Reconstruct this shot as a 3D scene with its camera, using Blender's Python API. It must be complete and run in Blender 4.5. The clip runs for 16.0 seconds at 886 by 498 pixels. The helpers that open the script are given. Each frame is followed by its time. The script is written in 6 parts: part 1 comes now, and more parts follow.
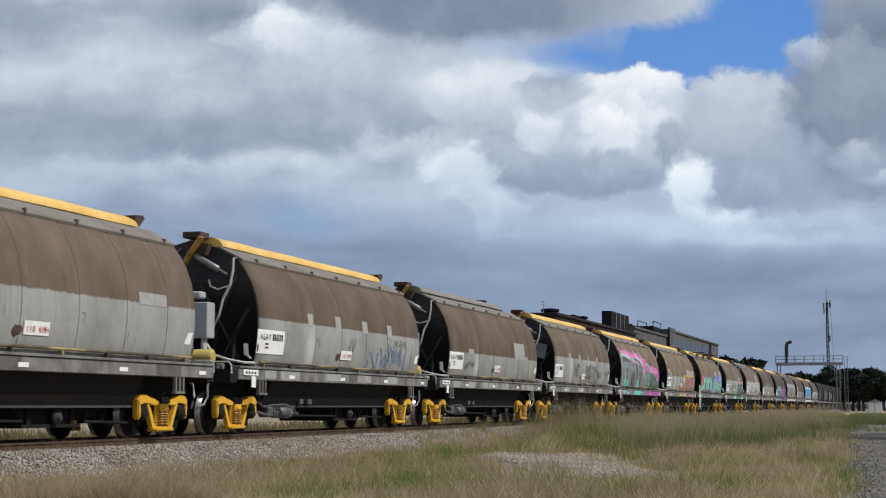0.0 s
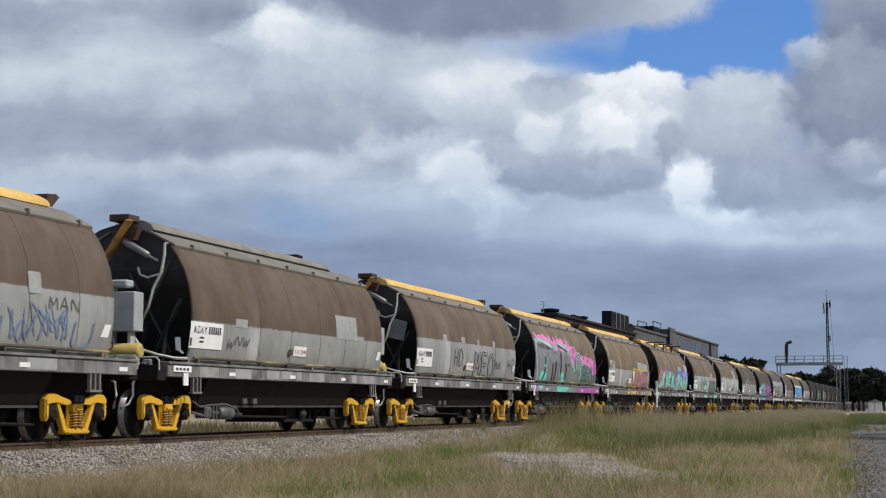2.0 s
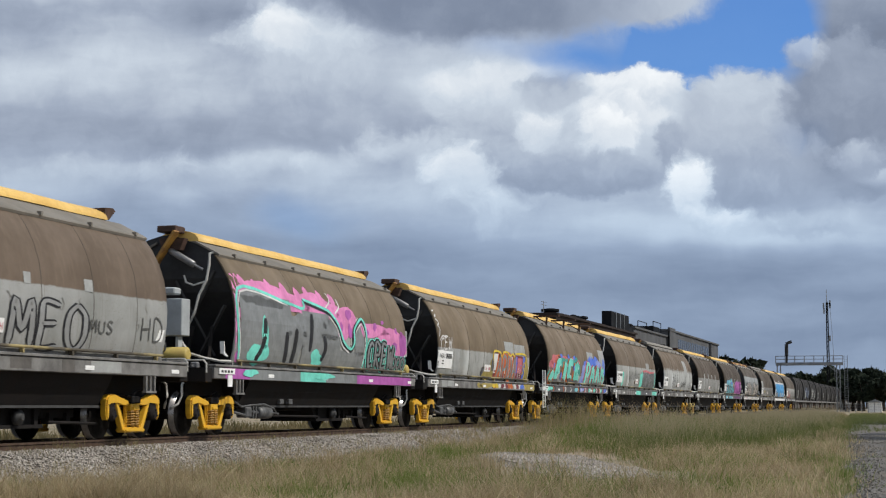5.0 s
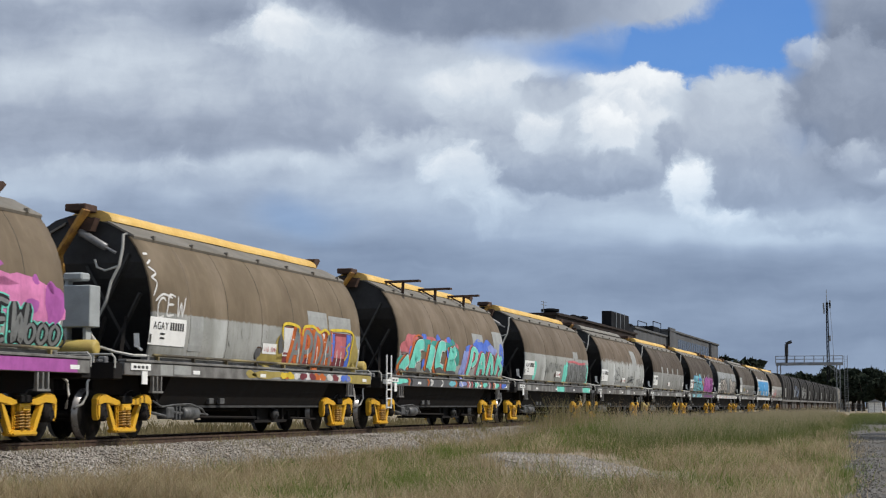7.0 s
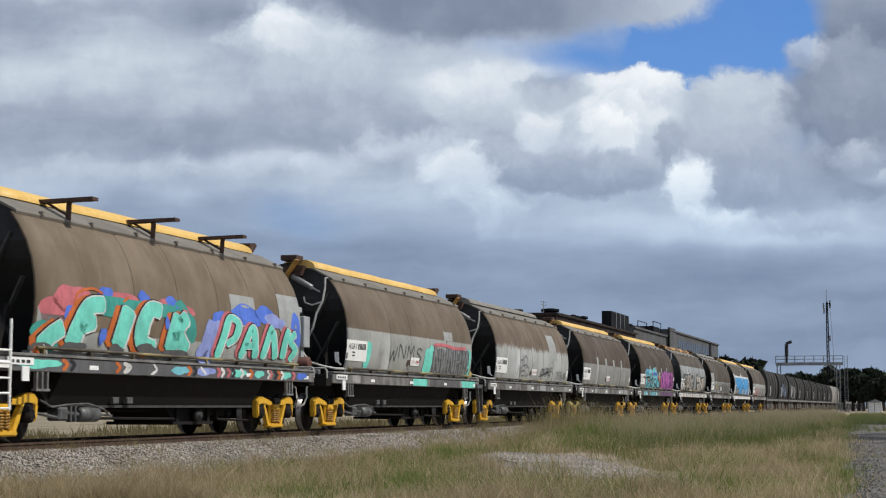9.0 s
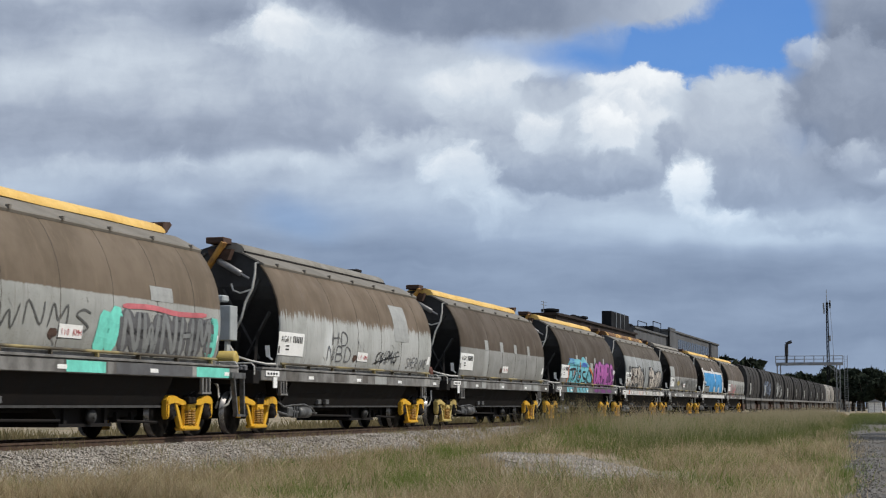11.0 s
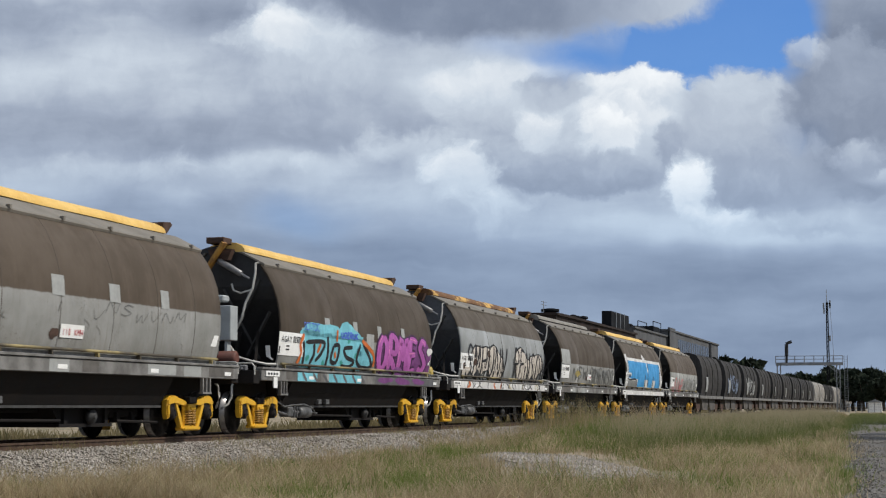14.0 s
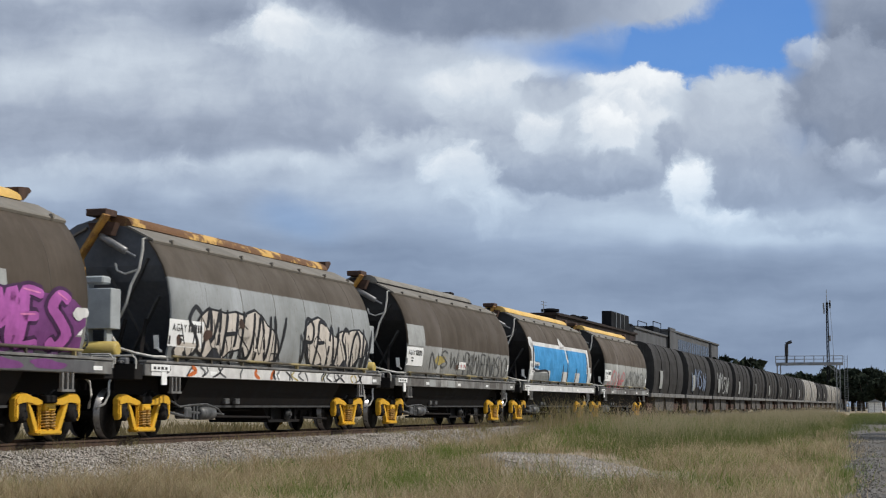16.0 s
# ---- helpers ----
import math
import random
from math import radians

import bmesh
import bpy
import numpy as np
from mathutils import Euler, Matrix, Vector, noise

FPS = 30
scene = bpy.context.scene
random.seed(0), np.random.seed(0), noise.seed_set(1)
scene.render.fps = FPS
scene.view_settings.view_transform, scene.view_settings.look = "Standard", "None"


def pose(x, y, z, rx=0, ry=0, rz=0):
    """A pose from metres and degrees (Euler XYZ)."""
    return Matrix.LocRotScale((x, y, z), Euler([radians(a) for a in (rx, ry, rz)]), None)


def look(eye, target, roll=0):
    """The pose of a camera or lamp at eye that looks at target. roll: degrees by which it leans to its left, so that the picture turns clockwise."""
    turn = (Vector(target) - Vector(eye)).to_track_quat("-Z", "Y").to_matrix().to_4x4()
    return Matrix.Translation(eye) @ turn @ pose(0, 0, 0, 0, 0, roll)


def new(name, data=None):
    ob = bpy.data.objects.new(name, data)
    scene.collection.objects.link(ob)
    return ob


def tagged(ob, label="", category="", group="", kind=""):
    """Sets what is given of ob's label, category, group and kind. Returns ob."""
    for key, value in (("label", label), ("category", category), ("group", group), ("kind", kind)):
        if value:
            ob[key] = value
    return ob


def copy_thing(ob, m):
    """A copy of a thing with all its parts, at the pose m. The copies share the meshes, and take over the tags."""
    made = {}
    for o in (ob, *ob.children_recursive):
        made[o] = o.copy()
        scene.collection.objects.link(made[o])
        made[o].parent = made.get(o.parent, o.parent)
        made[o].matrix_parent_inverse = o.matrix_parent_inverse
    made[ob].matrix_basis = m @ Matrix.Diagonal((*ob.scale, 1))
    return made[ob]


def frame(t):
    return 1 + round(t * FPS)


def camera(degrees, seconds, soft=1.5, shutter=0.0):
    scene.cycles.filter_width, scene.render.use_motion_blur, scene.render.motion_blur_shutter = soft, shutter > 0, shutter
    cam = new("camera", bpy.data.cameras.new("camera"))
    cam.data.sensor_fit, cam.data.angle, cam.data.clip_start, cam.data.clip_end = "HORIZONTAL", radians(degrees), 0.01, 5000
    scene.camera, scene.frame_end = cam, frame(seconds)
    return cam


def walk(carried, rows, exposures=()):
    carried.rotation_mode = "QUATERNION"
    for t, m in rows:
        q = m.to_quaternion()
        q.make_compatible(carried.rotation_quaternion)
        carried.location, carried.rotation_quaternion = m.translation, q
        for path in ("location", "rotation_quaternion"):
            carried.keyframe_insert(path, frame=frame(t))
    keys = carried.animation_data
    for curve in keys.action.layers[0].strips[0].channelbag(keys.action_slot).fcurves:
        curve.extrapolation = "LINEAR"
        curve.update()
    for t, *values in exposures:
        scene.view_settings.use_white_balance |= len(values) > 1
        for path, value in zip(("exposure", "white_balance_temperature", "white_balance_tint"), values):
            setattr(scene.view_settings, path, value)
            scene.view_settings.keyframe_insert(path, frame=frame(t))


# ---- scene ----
cam = camera(30.65, 16.0, soft=1.15, shutter=0.12)
EYE_Z = 0.615
walk(cam, [(0.0, pose(0, 0, EYE_Z, 95.552, 0, 16.2555)), (16.0, pose(0, 0, EYE_Z, 95.552, 0, 16.2555))],
     exposures=[(0.0, 0.0), (16.0, 0.0)])

# the train's way along the track: its speed rises slowly
TRACK_X = -15.25
PITCH = 15.2
FIRST = 15.95          # the front coupling of the first wagon at the start


def advance(t):
    return 9.2697 * t + 0.01538 * t * t + 0.001005 * t ** 3


# ---- world and sun ----
class Tree:
    """Short-hand for node trees."""

    def __init__(self, tree):
        self.t = tree

    def node(self, kind, **props):
        n = self.t.nodes.new(kind)
        for k, v in props.items():
            setattr(n, k, v)
        return n

    def put(self, s, v):
        if isinstance(v, bpy.types.NodeSocket):
            self.t.links.new(v, s)
        elif v is not None:
            s.default_value = v

    def math(self, op, a, b=None, c=None, clamp=False):
        n = self.node("ShaderNodeMath", operation=op, use_clamp=clamp)
        self.put(n.inputs[0], a)
        self.put(n.inputs[1], b)
        self.put(n.inputs[2], c)
        return n.outputs[0]

    def vmath(self, op, a, b=None):
        n = self.node("ShaderNodeVectorMath", operation=op)
        self.put(n.inputs[0], a)
        self.put(n.inputs[1], b)
        return n.outputs["Value"] if op in ("DOT_PRODUCT", "LENGTH", "DISTANCE") else n.outputs[0]

    def noise(self, vec, scale, detail=4, rough=0.55, distort=0.0):
        n = self.node("ShaderNodeTexNoise")
        self.put(n.inputs["Vector"], vec)
        self.put(n.inputs["Scale"], scale)
        self.put(n.inputs["Detail"], detail)
        self.put(n.inputs["Roughness"], rough)
        self.put(n.inputs["Distortion"], distort)
        return n

    def remap(self, v, a, b, c=0.0, d=1.0, smooth=True):
        n = self.node("ShaderNodeMapRange", interpolation_type="SMOOTHSTEP" if smooth else "LINEAR")
        self.put(n.inputs[0], v)
        for i, q in enumerate((a, b, c, d)):
            self.put(n.inputs[1 + i], q)
        return n.outputs[0]

    def mix(self, fac, a, b):
        n = self.node("ShaderNodeMix", data_type="RGBA")
        self.put(n.inputs[0], fac)
        self.put(n.inputs[6], a if isinstance(a, bpy.types.NodeSocket) else (*a, 1)[:4])
        self.put(n.inputs[7], b if isinstance(b, bpy.types.NodeSocket) else (*b, 1)[:4])
        return n.outputs[2]


SUN_EL, SUN_AZ = 46, 78      # degrees; azimuth clockwise from +y

world = bpy.data.worlds.new("sky")
scene.world = world
world.use_nodes = True
W = Tree(world.node_tree)
for n in list(world.node_tree.nodes):
    world.node_tree.nodes.remove(n)
sky = W.node("ShaderNodeTexSky", sky_type="NISHITA", sun_disc=False, sun_elevation=radians(SUN_EL), sun_rotation=radians(SUN_AZ))
view = pose(0, 0, 0, 95.552, 0, 16.2555).to_3x3()
way = W.node("ShaderNodeTexCoord").outputs["Generated"]
ahead = W.math("MAXIMUM", W.vmath("DOT_PRODUCT", way, tuple(-view.col[2])), 0.12)
cu = W.math("DIVIDE", W.vmath("DOT_PRODUCT", way, tuple(view.col[0])), ahead)
cv = W.math("DIVIDE", W.vmath("DOT_PRODUCT", way, tuple(view.col[1])), ahead)
flat = W.node("ShaderNodeCombineXYZ")
# sky chart: u to the right 0..15.7, v down 0..8.8 over the part ahead
W.put(flat.inputs[0], W.math("MULTIPLY_ADD", cu, 28.607, 7.84))
W.put(flat.inputs[1], W.math("MULTIPLY_ADD", cv, -28.607, 4.41))
chart = flat.outputs[0]
split = W.node("ShaderNodeSeparateXYZ")
W.put(split.inputs[0], chart)


def warped(p, scale, amount, detail):
    n = W.noise(p, scale, detail, 0.6).outputs["Color"]
    d = W.vmath("SUBTRACT", n, (0.5, 0.5, 0.5))
    return W.vmath("ADD", p, W.vmath("MULTIPLY", d, (amount, amount, 0.0)))


billow = warped(warped(chart, 0.55, 0.7, 2), 2.6, 0.4, 4)
soft_chart = warped(warped(chart, 0.4, 1.0, 1), 1.2, 0.3, 2)


def puff(p, u, v, ru, rv, amp, edge=0.35):
    """A soft cloud mass in the chart: brighter (amp > 0) or darker than its surroundings."""
    d = W.vmath("LENGTH", W.vmath("MULTIPLY", W.vmath("SUBTRACT", p, (u, v, 0)), (1 / ru, 1 / rv, 0)))
    return W.remap(d, 1 + edge, 1 - edge, 0.0, amp)


def total(terms):
    acc = terms[0]
    for q in terms[1:]:
        acc = W.math("ADD", acc, q)
    return acc


def blend(fac, a, b):
    n = W.node("ShaderNodeMix")
    W.put(n.inputs[0], fac)
    W.put(n.inputs[2], a)
    W.put(n.inputs[3], b)
    return n.outputs[0]


# rounded heads at three sizes, and soft wisps
heads_of_cloud = W.node("ShaderNodeTexVoronoi", feature="SMOOTH_F1", normalize=True)
W.put(heads_of_cloud.inputs["Vector"], billow)
for key, val in (("Scale", 1.5), ("Detail", 3.0), ("Roughness", 0.55), ("Lacunarity", 2.3), ("Smoothness", 0.6)):
    heads_of_cloud.inputs[key].default_value = val
wisp = W.remap(W.noise(billow, 1.1, 7, 0.58).outputs[0], 0.25, 0.75, -0.5, 0.5, False)
fluff = W.math("ADD", W.math("MULTIPLY", wisp, 0.75), W.remap(heads_of_cloud.outputs["Distance"], 0.05, 0.5, 0.3, -0.3, False))


def mass(u, v, ru, rv, soft=0.25, amp=0.55, most=1.0):
    """How far a cloud mass with a fluffy edge covers the chart, and the height inside it (-1 at its top)."""
    q = W.vmath("MULTIPLY", W.vmath("SUBTRACT", billow, (u, v, 0)), (1 / ru, 1 / rv, 0))
    f = W.math("MULTIPLY_ADD", fluff, amp, W.math("SUBTRACT", 1.0, W.vmath("LENGTH", q)))
    return W.remap(f, -soft, soft, 0.0, most), W.vmath("DOT_PRODUCT", q, (0, 1, 0))


SOFT = ((5.0, 2.3, 3.2, 0.45, -0.15), (0.3, 2.3, 1.8, 0.5, -0.1), (3.0, 1.45, 3.2, 0.6, 0.1), (0.9, 1.1, 1.6, 0.6, 0.06),
        (0.5, 0.6, 0.9, 0.4, -0.12), (3.9, 0.2, 0.8, 0.5, -0.18), (1.8, 3.2, 2.4, 0.35, 0.1), (5.0, 2.85, 1.1, 0.2, 0.12), (3.2, 3.75, 2.2, 0.3, -0.12),
        (6.5, 3.2, 1.6, 0.4, 0.05), (8.2, 1.55, 2.2, 0.7, 0.12), (15.3, 1.2, 1.4, 1.4, -0.36), (14.9, 2.3, 1.2, 0.5, -0.12), (14.2, 3.4, 1.6, 0.4, -0.16),
        (15.4, 2.95, 0.6, 0.3, 0.2), (13.5, 4.2, 2.8, 0.3, 0.14), (11.0, 4.0, 3.0, 0.35, 0.05), (6.0, 4.4, 5.0, 0.5, -0.06),
        (11.3, 2.4, 2.9, 1.5, 0.1), (2.5, 0.7, 3.0, 0.7, 0.03))
# u, v, half width, half height, tone at the top, tone at the foot, edge, fluff, cover; from the back to the front
CREST = ((11.1, 2.25, 1.7, 0.95, 0.86, 0.6, 0.1, 0.4, 1.0), (13.2, 2.2, 1.2, 0.95, 0.7, 0.52, 0.14, 0.4, 1.0), (15.15, 1.9, 1.4, 1.3, 0.4, 0.3, 0.14, 0.45, 1.0),
         (14.25, 1.02, 0.42, 0.32, 0.74, 0.45, 0.25, 0.5, 0.8))
BANKS = ((5.35, 0.75, 1.15, 0.8, 0.93, 0.62, 0.35, 0.7, 0.85), (5.0, 0.55, 0.55, 0.4, 1.0, 0.8, 0.3, 0.6, 0.75), (6.3, 1.5, 0.9, 0.6, 0.7, 0.5, 0.6, 0.8, 0.6),
         (7.2, 2.7, 0.8, 0.4, 0.82, 0.55, 0.5, 0.9, 0.7), (4.7, 2.95, 0.9, 0.28, 0.76, 0.55, 0.5, 0.9, 0.7), (2.4, 3.15, 1.7, 0.3, 0.72, 0.5, 0.6, 0.9, 0.6),
         (8.7, 1.75, 1.0, 0.65, 0.85, 0.66, 0.4, 0.7, 0.75), (9.55, 2.3, 0.5, 0.35, 0.95, 0.75, 0.3, 0.6, 0.85), (11.3, 1.7, 0.8, 0.35, 0.95, 0.68, 0.3, 0.7, 0.8),
         (9.8, 1.65, 0.55, 0.34, 0.44, 0.6, 0.4, 1.3, 0.75), (10.95, 2.4, 1.0, 0.65, 0.9, 0.62, 0.2, 0.6, 0.95), (10.75, 2.35, 0.6, 0.42, 1.06, 0.86, 0.2, 0.7, 0.8),
         (11.85, 2.62, 0.3, 0.42, 0.5, 0.42, 0.25, 0.7, 0.85), (13.6, 2.9, 1.1, 0.6, 0.56, 0.42, 0.35, 0.7, 0.75), (10.2, 3.1, 1.6, 0.4, 0.56, 0.36, 0.22, 0.75, 0.9),
         (8.2, 3.15, 0.5, 0.55, 0.93, 0.72, 0.45, 1.1, 0.75), (8.8, 3.85, 0.7, 0.35, 0.82, 0.6, 0.5, 0.9, 0.7), (12.2, 3.4, 0.42, 0.6, 1.0, 0.8, 0.28, 1.0, 0.88),
         (12.75, 3.95, 0.75, 0.3, 0.92, 0.65, 0.4, 0.9, 0.8), (13.15, 3.4, 0.55, 0.32, 0.5, 0.42, 0.25, 0.9, 0.8), (15.3, 2.85, 0.5, 0.35, 0.7, 0.52, 0.4, 0.8, 0.7),
         (15.25, 3.4, 0.5, 0.16, 0.4, 0.36, 0.4, 0.7, 0.7), (14.3, 3.95, 0.9, 0.22, 0.62, 0.46, 0.5, 0.9, 0.6))
calm = W.remap(split.outputs[1], 2.6, 4.4, 1.0, 0.35)
wide = W.node("ShaderNodeMapping")
W.put(wide.inputs["Vector"], warped(chart, 0.6, 0.5, 2))
wide.inputs["Scale"].default_value = (0.3, 1.4, 1.0)
layers = W.remap(W.noise(wide.outputs[0], 0.8, 5, 0.5).outputs[0], 0.3, 0.7, -0.1, 0.1, False)
low = W.remap(split.outputs[1], 3.4, 5.2, 0.0, -0.2)
texture = W.math("MULTIPLY", fluff, W.math("MULTIPLY", calm, 0.16))
shine = total([W.math("ADD", low, 0.555), layers, texture] + [puff(soft_chart, *q, 0.8) for q in SOFT])


def pile(shine, masses):
    """Lay cloud masses over one another; also gives their joint cover."""
    cover = None
    for u, v, ru, rv, top, foot, soft, amp, most in masses:
        m, h = mass(u, v, ru, rv, soft, amp, most)
        tone = W.math("MULTIPLY_ADD", fluff, 0.2, W.remap(h, -0.9, 0.9, top, foot))
        shine = blend(m, shine, tone)
        cover = m if cover is None else W.math("MAXIMUM", cover, m)
    return shine, cover


crest, crest_cover = pile(shine, CREST)
shine, _ = pile(crest, BANKS)
# the blue gap under the dark upper cloud, behind the crest
gap = total([puff(soft_chart, 12.7, 0.6, 1.6, 1.3, 1.0, 0.25), puff(soft_chart, 13.7, 0.35, 0.9, 0.8, 0.9, 0.3), puff(billow, 11.0, 0.95, 1.2, 0.5, 0.75, 0.6), puff(soft_chart, 9.7, 0.95, 1.2, 0.25, 0.3, 0.6),
             puff(soft_chart, 5.4, 3.85, 0.7, 0.35, 0.25, 0.8), puff(billow, 14.1, 2.3, 0.5, 0.4, 0.2, 0.6)])
shelf = W.math("MAXIMUM", mass(8.4, -0.15, 3.3, 0.82, 0.25, 0.3)[0], mass(11.2, -0.1, 1.35, 0.55, 0.3, 0.3)[0])
veil = W.math("MULTIPLY", crest_cover, W.remap(split.outputs[1], 1.9, 2.6, 1.0, 0.6))
gap = W.math("MULTIPLY", W.math("MINIMUM", gap, 1.0), W.math("MULTIPLY", W.math("SUBTRACT", 1.0, shelf), W.math("SUBTRACT", 1.0, veil)))
shelf_shine = W.math("ADD", W.remap(split.outputs[0], 9.3, 12.9, 0.27, 0.68), W.math("MULTIPLY", fluff, 0.14))
shine_all = W.node("ShaderNodeMix")
W.put(shine_all.inputs[0], shelf)
W.put(shine_all.inputs[2], shine)
W.put(shine_all.inputs[3], shelf_shine)
ramp = W.node("ShaderNodeValToRGB")
W.put(ramp.inputs[0], shine_all.outputs[0])
el = ramp.color_ramp.elements
el[0].position, el[0].color = 0.0, (0.15, 0.178, 0.235, 1)
if len(el) > 1:
    el.remove(el[1])
for q, c in ((1.0, (0.93, 0.95, 0.97)), (0.25, (0.215, 0.258, 0.35)), (0.5, (0.37, 0.425, 0.53)), (0.75, (0.6, 0.665, 0.75))):
    e = el.new(q)
    e.color = (*c, 1)
blue = W.vmath("MULTIPLY", sky.outputs[0], (0.048, 0.082, 0.135))
colour = W.mix(W.math("MULTIPLY", gap, 0.95), ramp.outputs[0], blue)
warmth = W.mix(W.remap(split.outputs[1], 2.0, 4.6), (0.985, 1.0, 1.01), (0.9, 1.0, 1.09))
bg = W.node("ShaderNodeBackground")
W.put(bg.inputs["Color"], W.vmath("MULTIPLY", colour, warmth))
bg.inputs["Strength"].default_value = 1.0
out = W.node("ShaderNodeOutputWorld")
W.put(out.inputs[0], bg.outputs[0])

sun_data = bpy.data.lights.new("sun", "SUN")
sun_data.energy, sun_data.angle, sun_data.color = 3.3, radians(0.6), (1.0, 0.95, 0.87)
sun = new("sun", sun_data)
az = radians(SUN_AZ)
sun_from = Vector((math.sin(az) * math.cos(radians(SUN_EL)), math.cos(az) * math.cos(radians(SUN_EL)), math.sin(radians(SUN_EL))))
sun.matrix_world = look(sun_from * 100, (0, 0, 0))


# ---- materials ----
def material(name, base, other=None, scale=3.0, rough=0.7, metal=0.0, bump=0.0, fine=40.0, streak=None, fac=(0.35, 0.7), vary=0.0, gloss=0.35):
    """Two-scale surface: base colour broken by other in patches, fine grain, streaks that run down, and relief."""
    m = bpy.data.materials.new(name)
    m.use_nodes = True
    T = Tree(m.node_tree)
    b = m.node_tree.nodes["Principled BSDF"]
    co = T.node("ShaderNodeTexCoord").outputs["Object"]
    other = other or tuple(0.6 * c for c in base)
    big = T.noise(co, scale, 5, 0.6)
    col = T.mix(T.remap(big.outputs[0], *fac), base, other)
    small = T.noise(co, fine, 3, 0.6)
    col = T.mix(T.remap(small.outputs[0], 0.3, 0.75, 0.0, 0.3), col, tuple(0.55 * c for c in base))
    if streak:
        sc = T.node("ShaderNodeMapping")
        T.put(sc.inputs["Vector"], co)
        sc.inputs["Scale"].default_value = (6, 6, 0.5)
        st = T.noise(sc.outputs[0], 1.6, 4, 0.65)
        col = T.mix(T.remap(st.outputs[0], 0.52, 0.75, 0.0, 0.7), col, streak)
    if vary:
        oi = T.node("ShaderNodeObjectInfo").outputs["Random"]
        col = T.mix(T.math("MULTIPLY", oi, vary), col, tuple(0.4 * c for c in base))
    T.put(b.inputs["Base Color"], col)
    T.put(b.inputs["Roughness"], T.remap(big.outputs[0], 0.3, 0.7, max(0.05, rough - 0.1), min(1, rough + 0.1)))
    b.inputs["Metallic"].default_value = metal
    b.inputs["Specular IOR Level"].default_value = gloss
    if bump:
        bp = T.node("ShaderNodeBump")
        bp.inputs["Strength"].default_value = bump
        bp.inputs["Distance"].default_value = 0.02
        T.put(bp.inputs["Height"], small.outputs[0])
        T.put(b.inputs["Normal"], bp.outputs[0])
    return m


M = {}
M["brown"] = material("weathered_brown_paint", (0.155, 0.115, 0.085), (0.115, 0.085, 0.065), 0.7, 0.75, fine=14, streak=(0.2, 0.16, 0.125))
M["grey"] = material("faded_grey_paint", (0.36, 0.37, 0.36), (0.27, 0.275, 0.265), 1.1, 0.6, fine=18, streak=(0.2, 0.195, 0.18))
M["roof"] = material("dusty_roof_sheet", (0.21, 0.19, 0.16), (0.15, 0.137, 0.115), 0.9, 0.75, fine=20)
M["dark"] = material("near_black_steel", (0.016, 0.015, 0.015), (0.026, 0.022, 0.02), 2.0, 0.85, fine=25, gloss=0.12)
M["sill"] = material("grimy_sill_steel", (0.22, 0.215, 0.205), (0.1, 0.095, 0.09), 2.2, 0.7, fine=22)
M["yellow"] = material("yellow_lid_paint", (0.8, 0.53, 0.16), (0.66, 0.4, 0.1), 1.3, 0.55, fine=20)
M["bogie"] = material("yellow_bogie_paint", (0.74, 0.42, 0.03), (0.5, 0.26, 0.03), 5.0, 0.5, fine=30, fac=(0.5, 0.8))
M["rust"] = material("brown_rust", (0.09, 0.05, 0.035), (0.05, 0.032, 0.025), 4.0, 0.85, fine=40, bump=0.3)
M["white"] = material("white_paint", (0.92, 0.92, 0.9), (0.78, 0.78, 0.76), 2.0, 0.5, fine=40)
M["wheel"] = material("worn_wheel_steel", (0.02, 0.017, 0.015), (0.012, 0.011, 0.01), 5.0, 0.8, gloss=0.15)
M["rail"] = material("rusty_rail", (0.12, 0.075, 0.05), (0.07, 0.045, 0.035), 4.0, 0.6, 0.4)
M["box"] = material("grey_box_paint", (0.42, 0.45, 0.46), (0.34, 0.36, 0.37), 3.0, 0.5)
M["hose"] = material("pale_hose", (0.6, 0.59, 0.55), (0.4, 0.39, 0.36), 6.0, 0.6)
M["pipe"] = material("yellowed_pipe", (0.36, 0.29, 0.13), (0.06, 0.052, 0.045), 0.45, 0.6, fac=(0.4, 0.55))
M["darkwagon"] = material("dark_wagon_side", (0.05, 0.047, 0.045), (0.034, 0.032, 0.031), 0.8, 0.8, fine=12, streak=(0.08, 0.077, 0.073), vary=0.35, gloss=0.15)


# ---- mesh helpers ----
def box(bm, x0, x1, y0, y1, z0, z1, bev=0.0):
    vs = [bm.verts.new((x, y, z)) for x in (x0, x1) for y in (y0, y1) for z in (z0, z1)]
    fs = [bm.faces.new([vs[i] for i in q]) for q in ((0, 1, 3, 2), (4, 6, 7, 5), (0, 4, 5, 1), (2, 3, 7, 6), (0, 2, 6, 4), (1, 5, 7, 3))]
    if bev:
        es = list({e for f in fs for e in f.edges})
        bmesh.ops.bevel(bm, geom=es, offset=bev, segments=1, affect="EDGES", clamp_overlap=True)


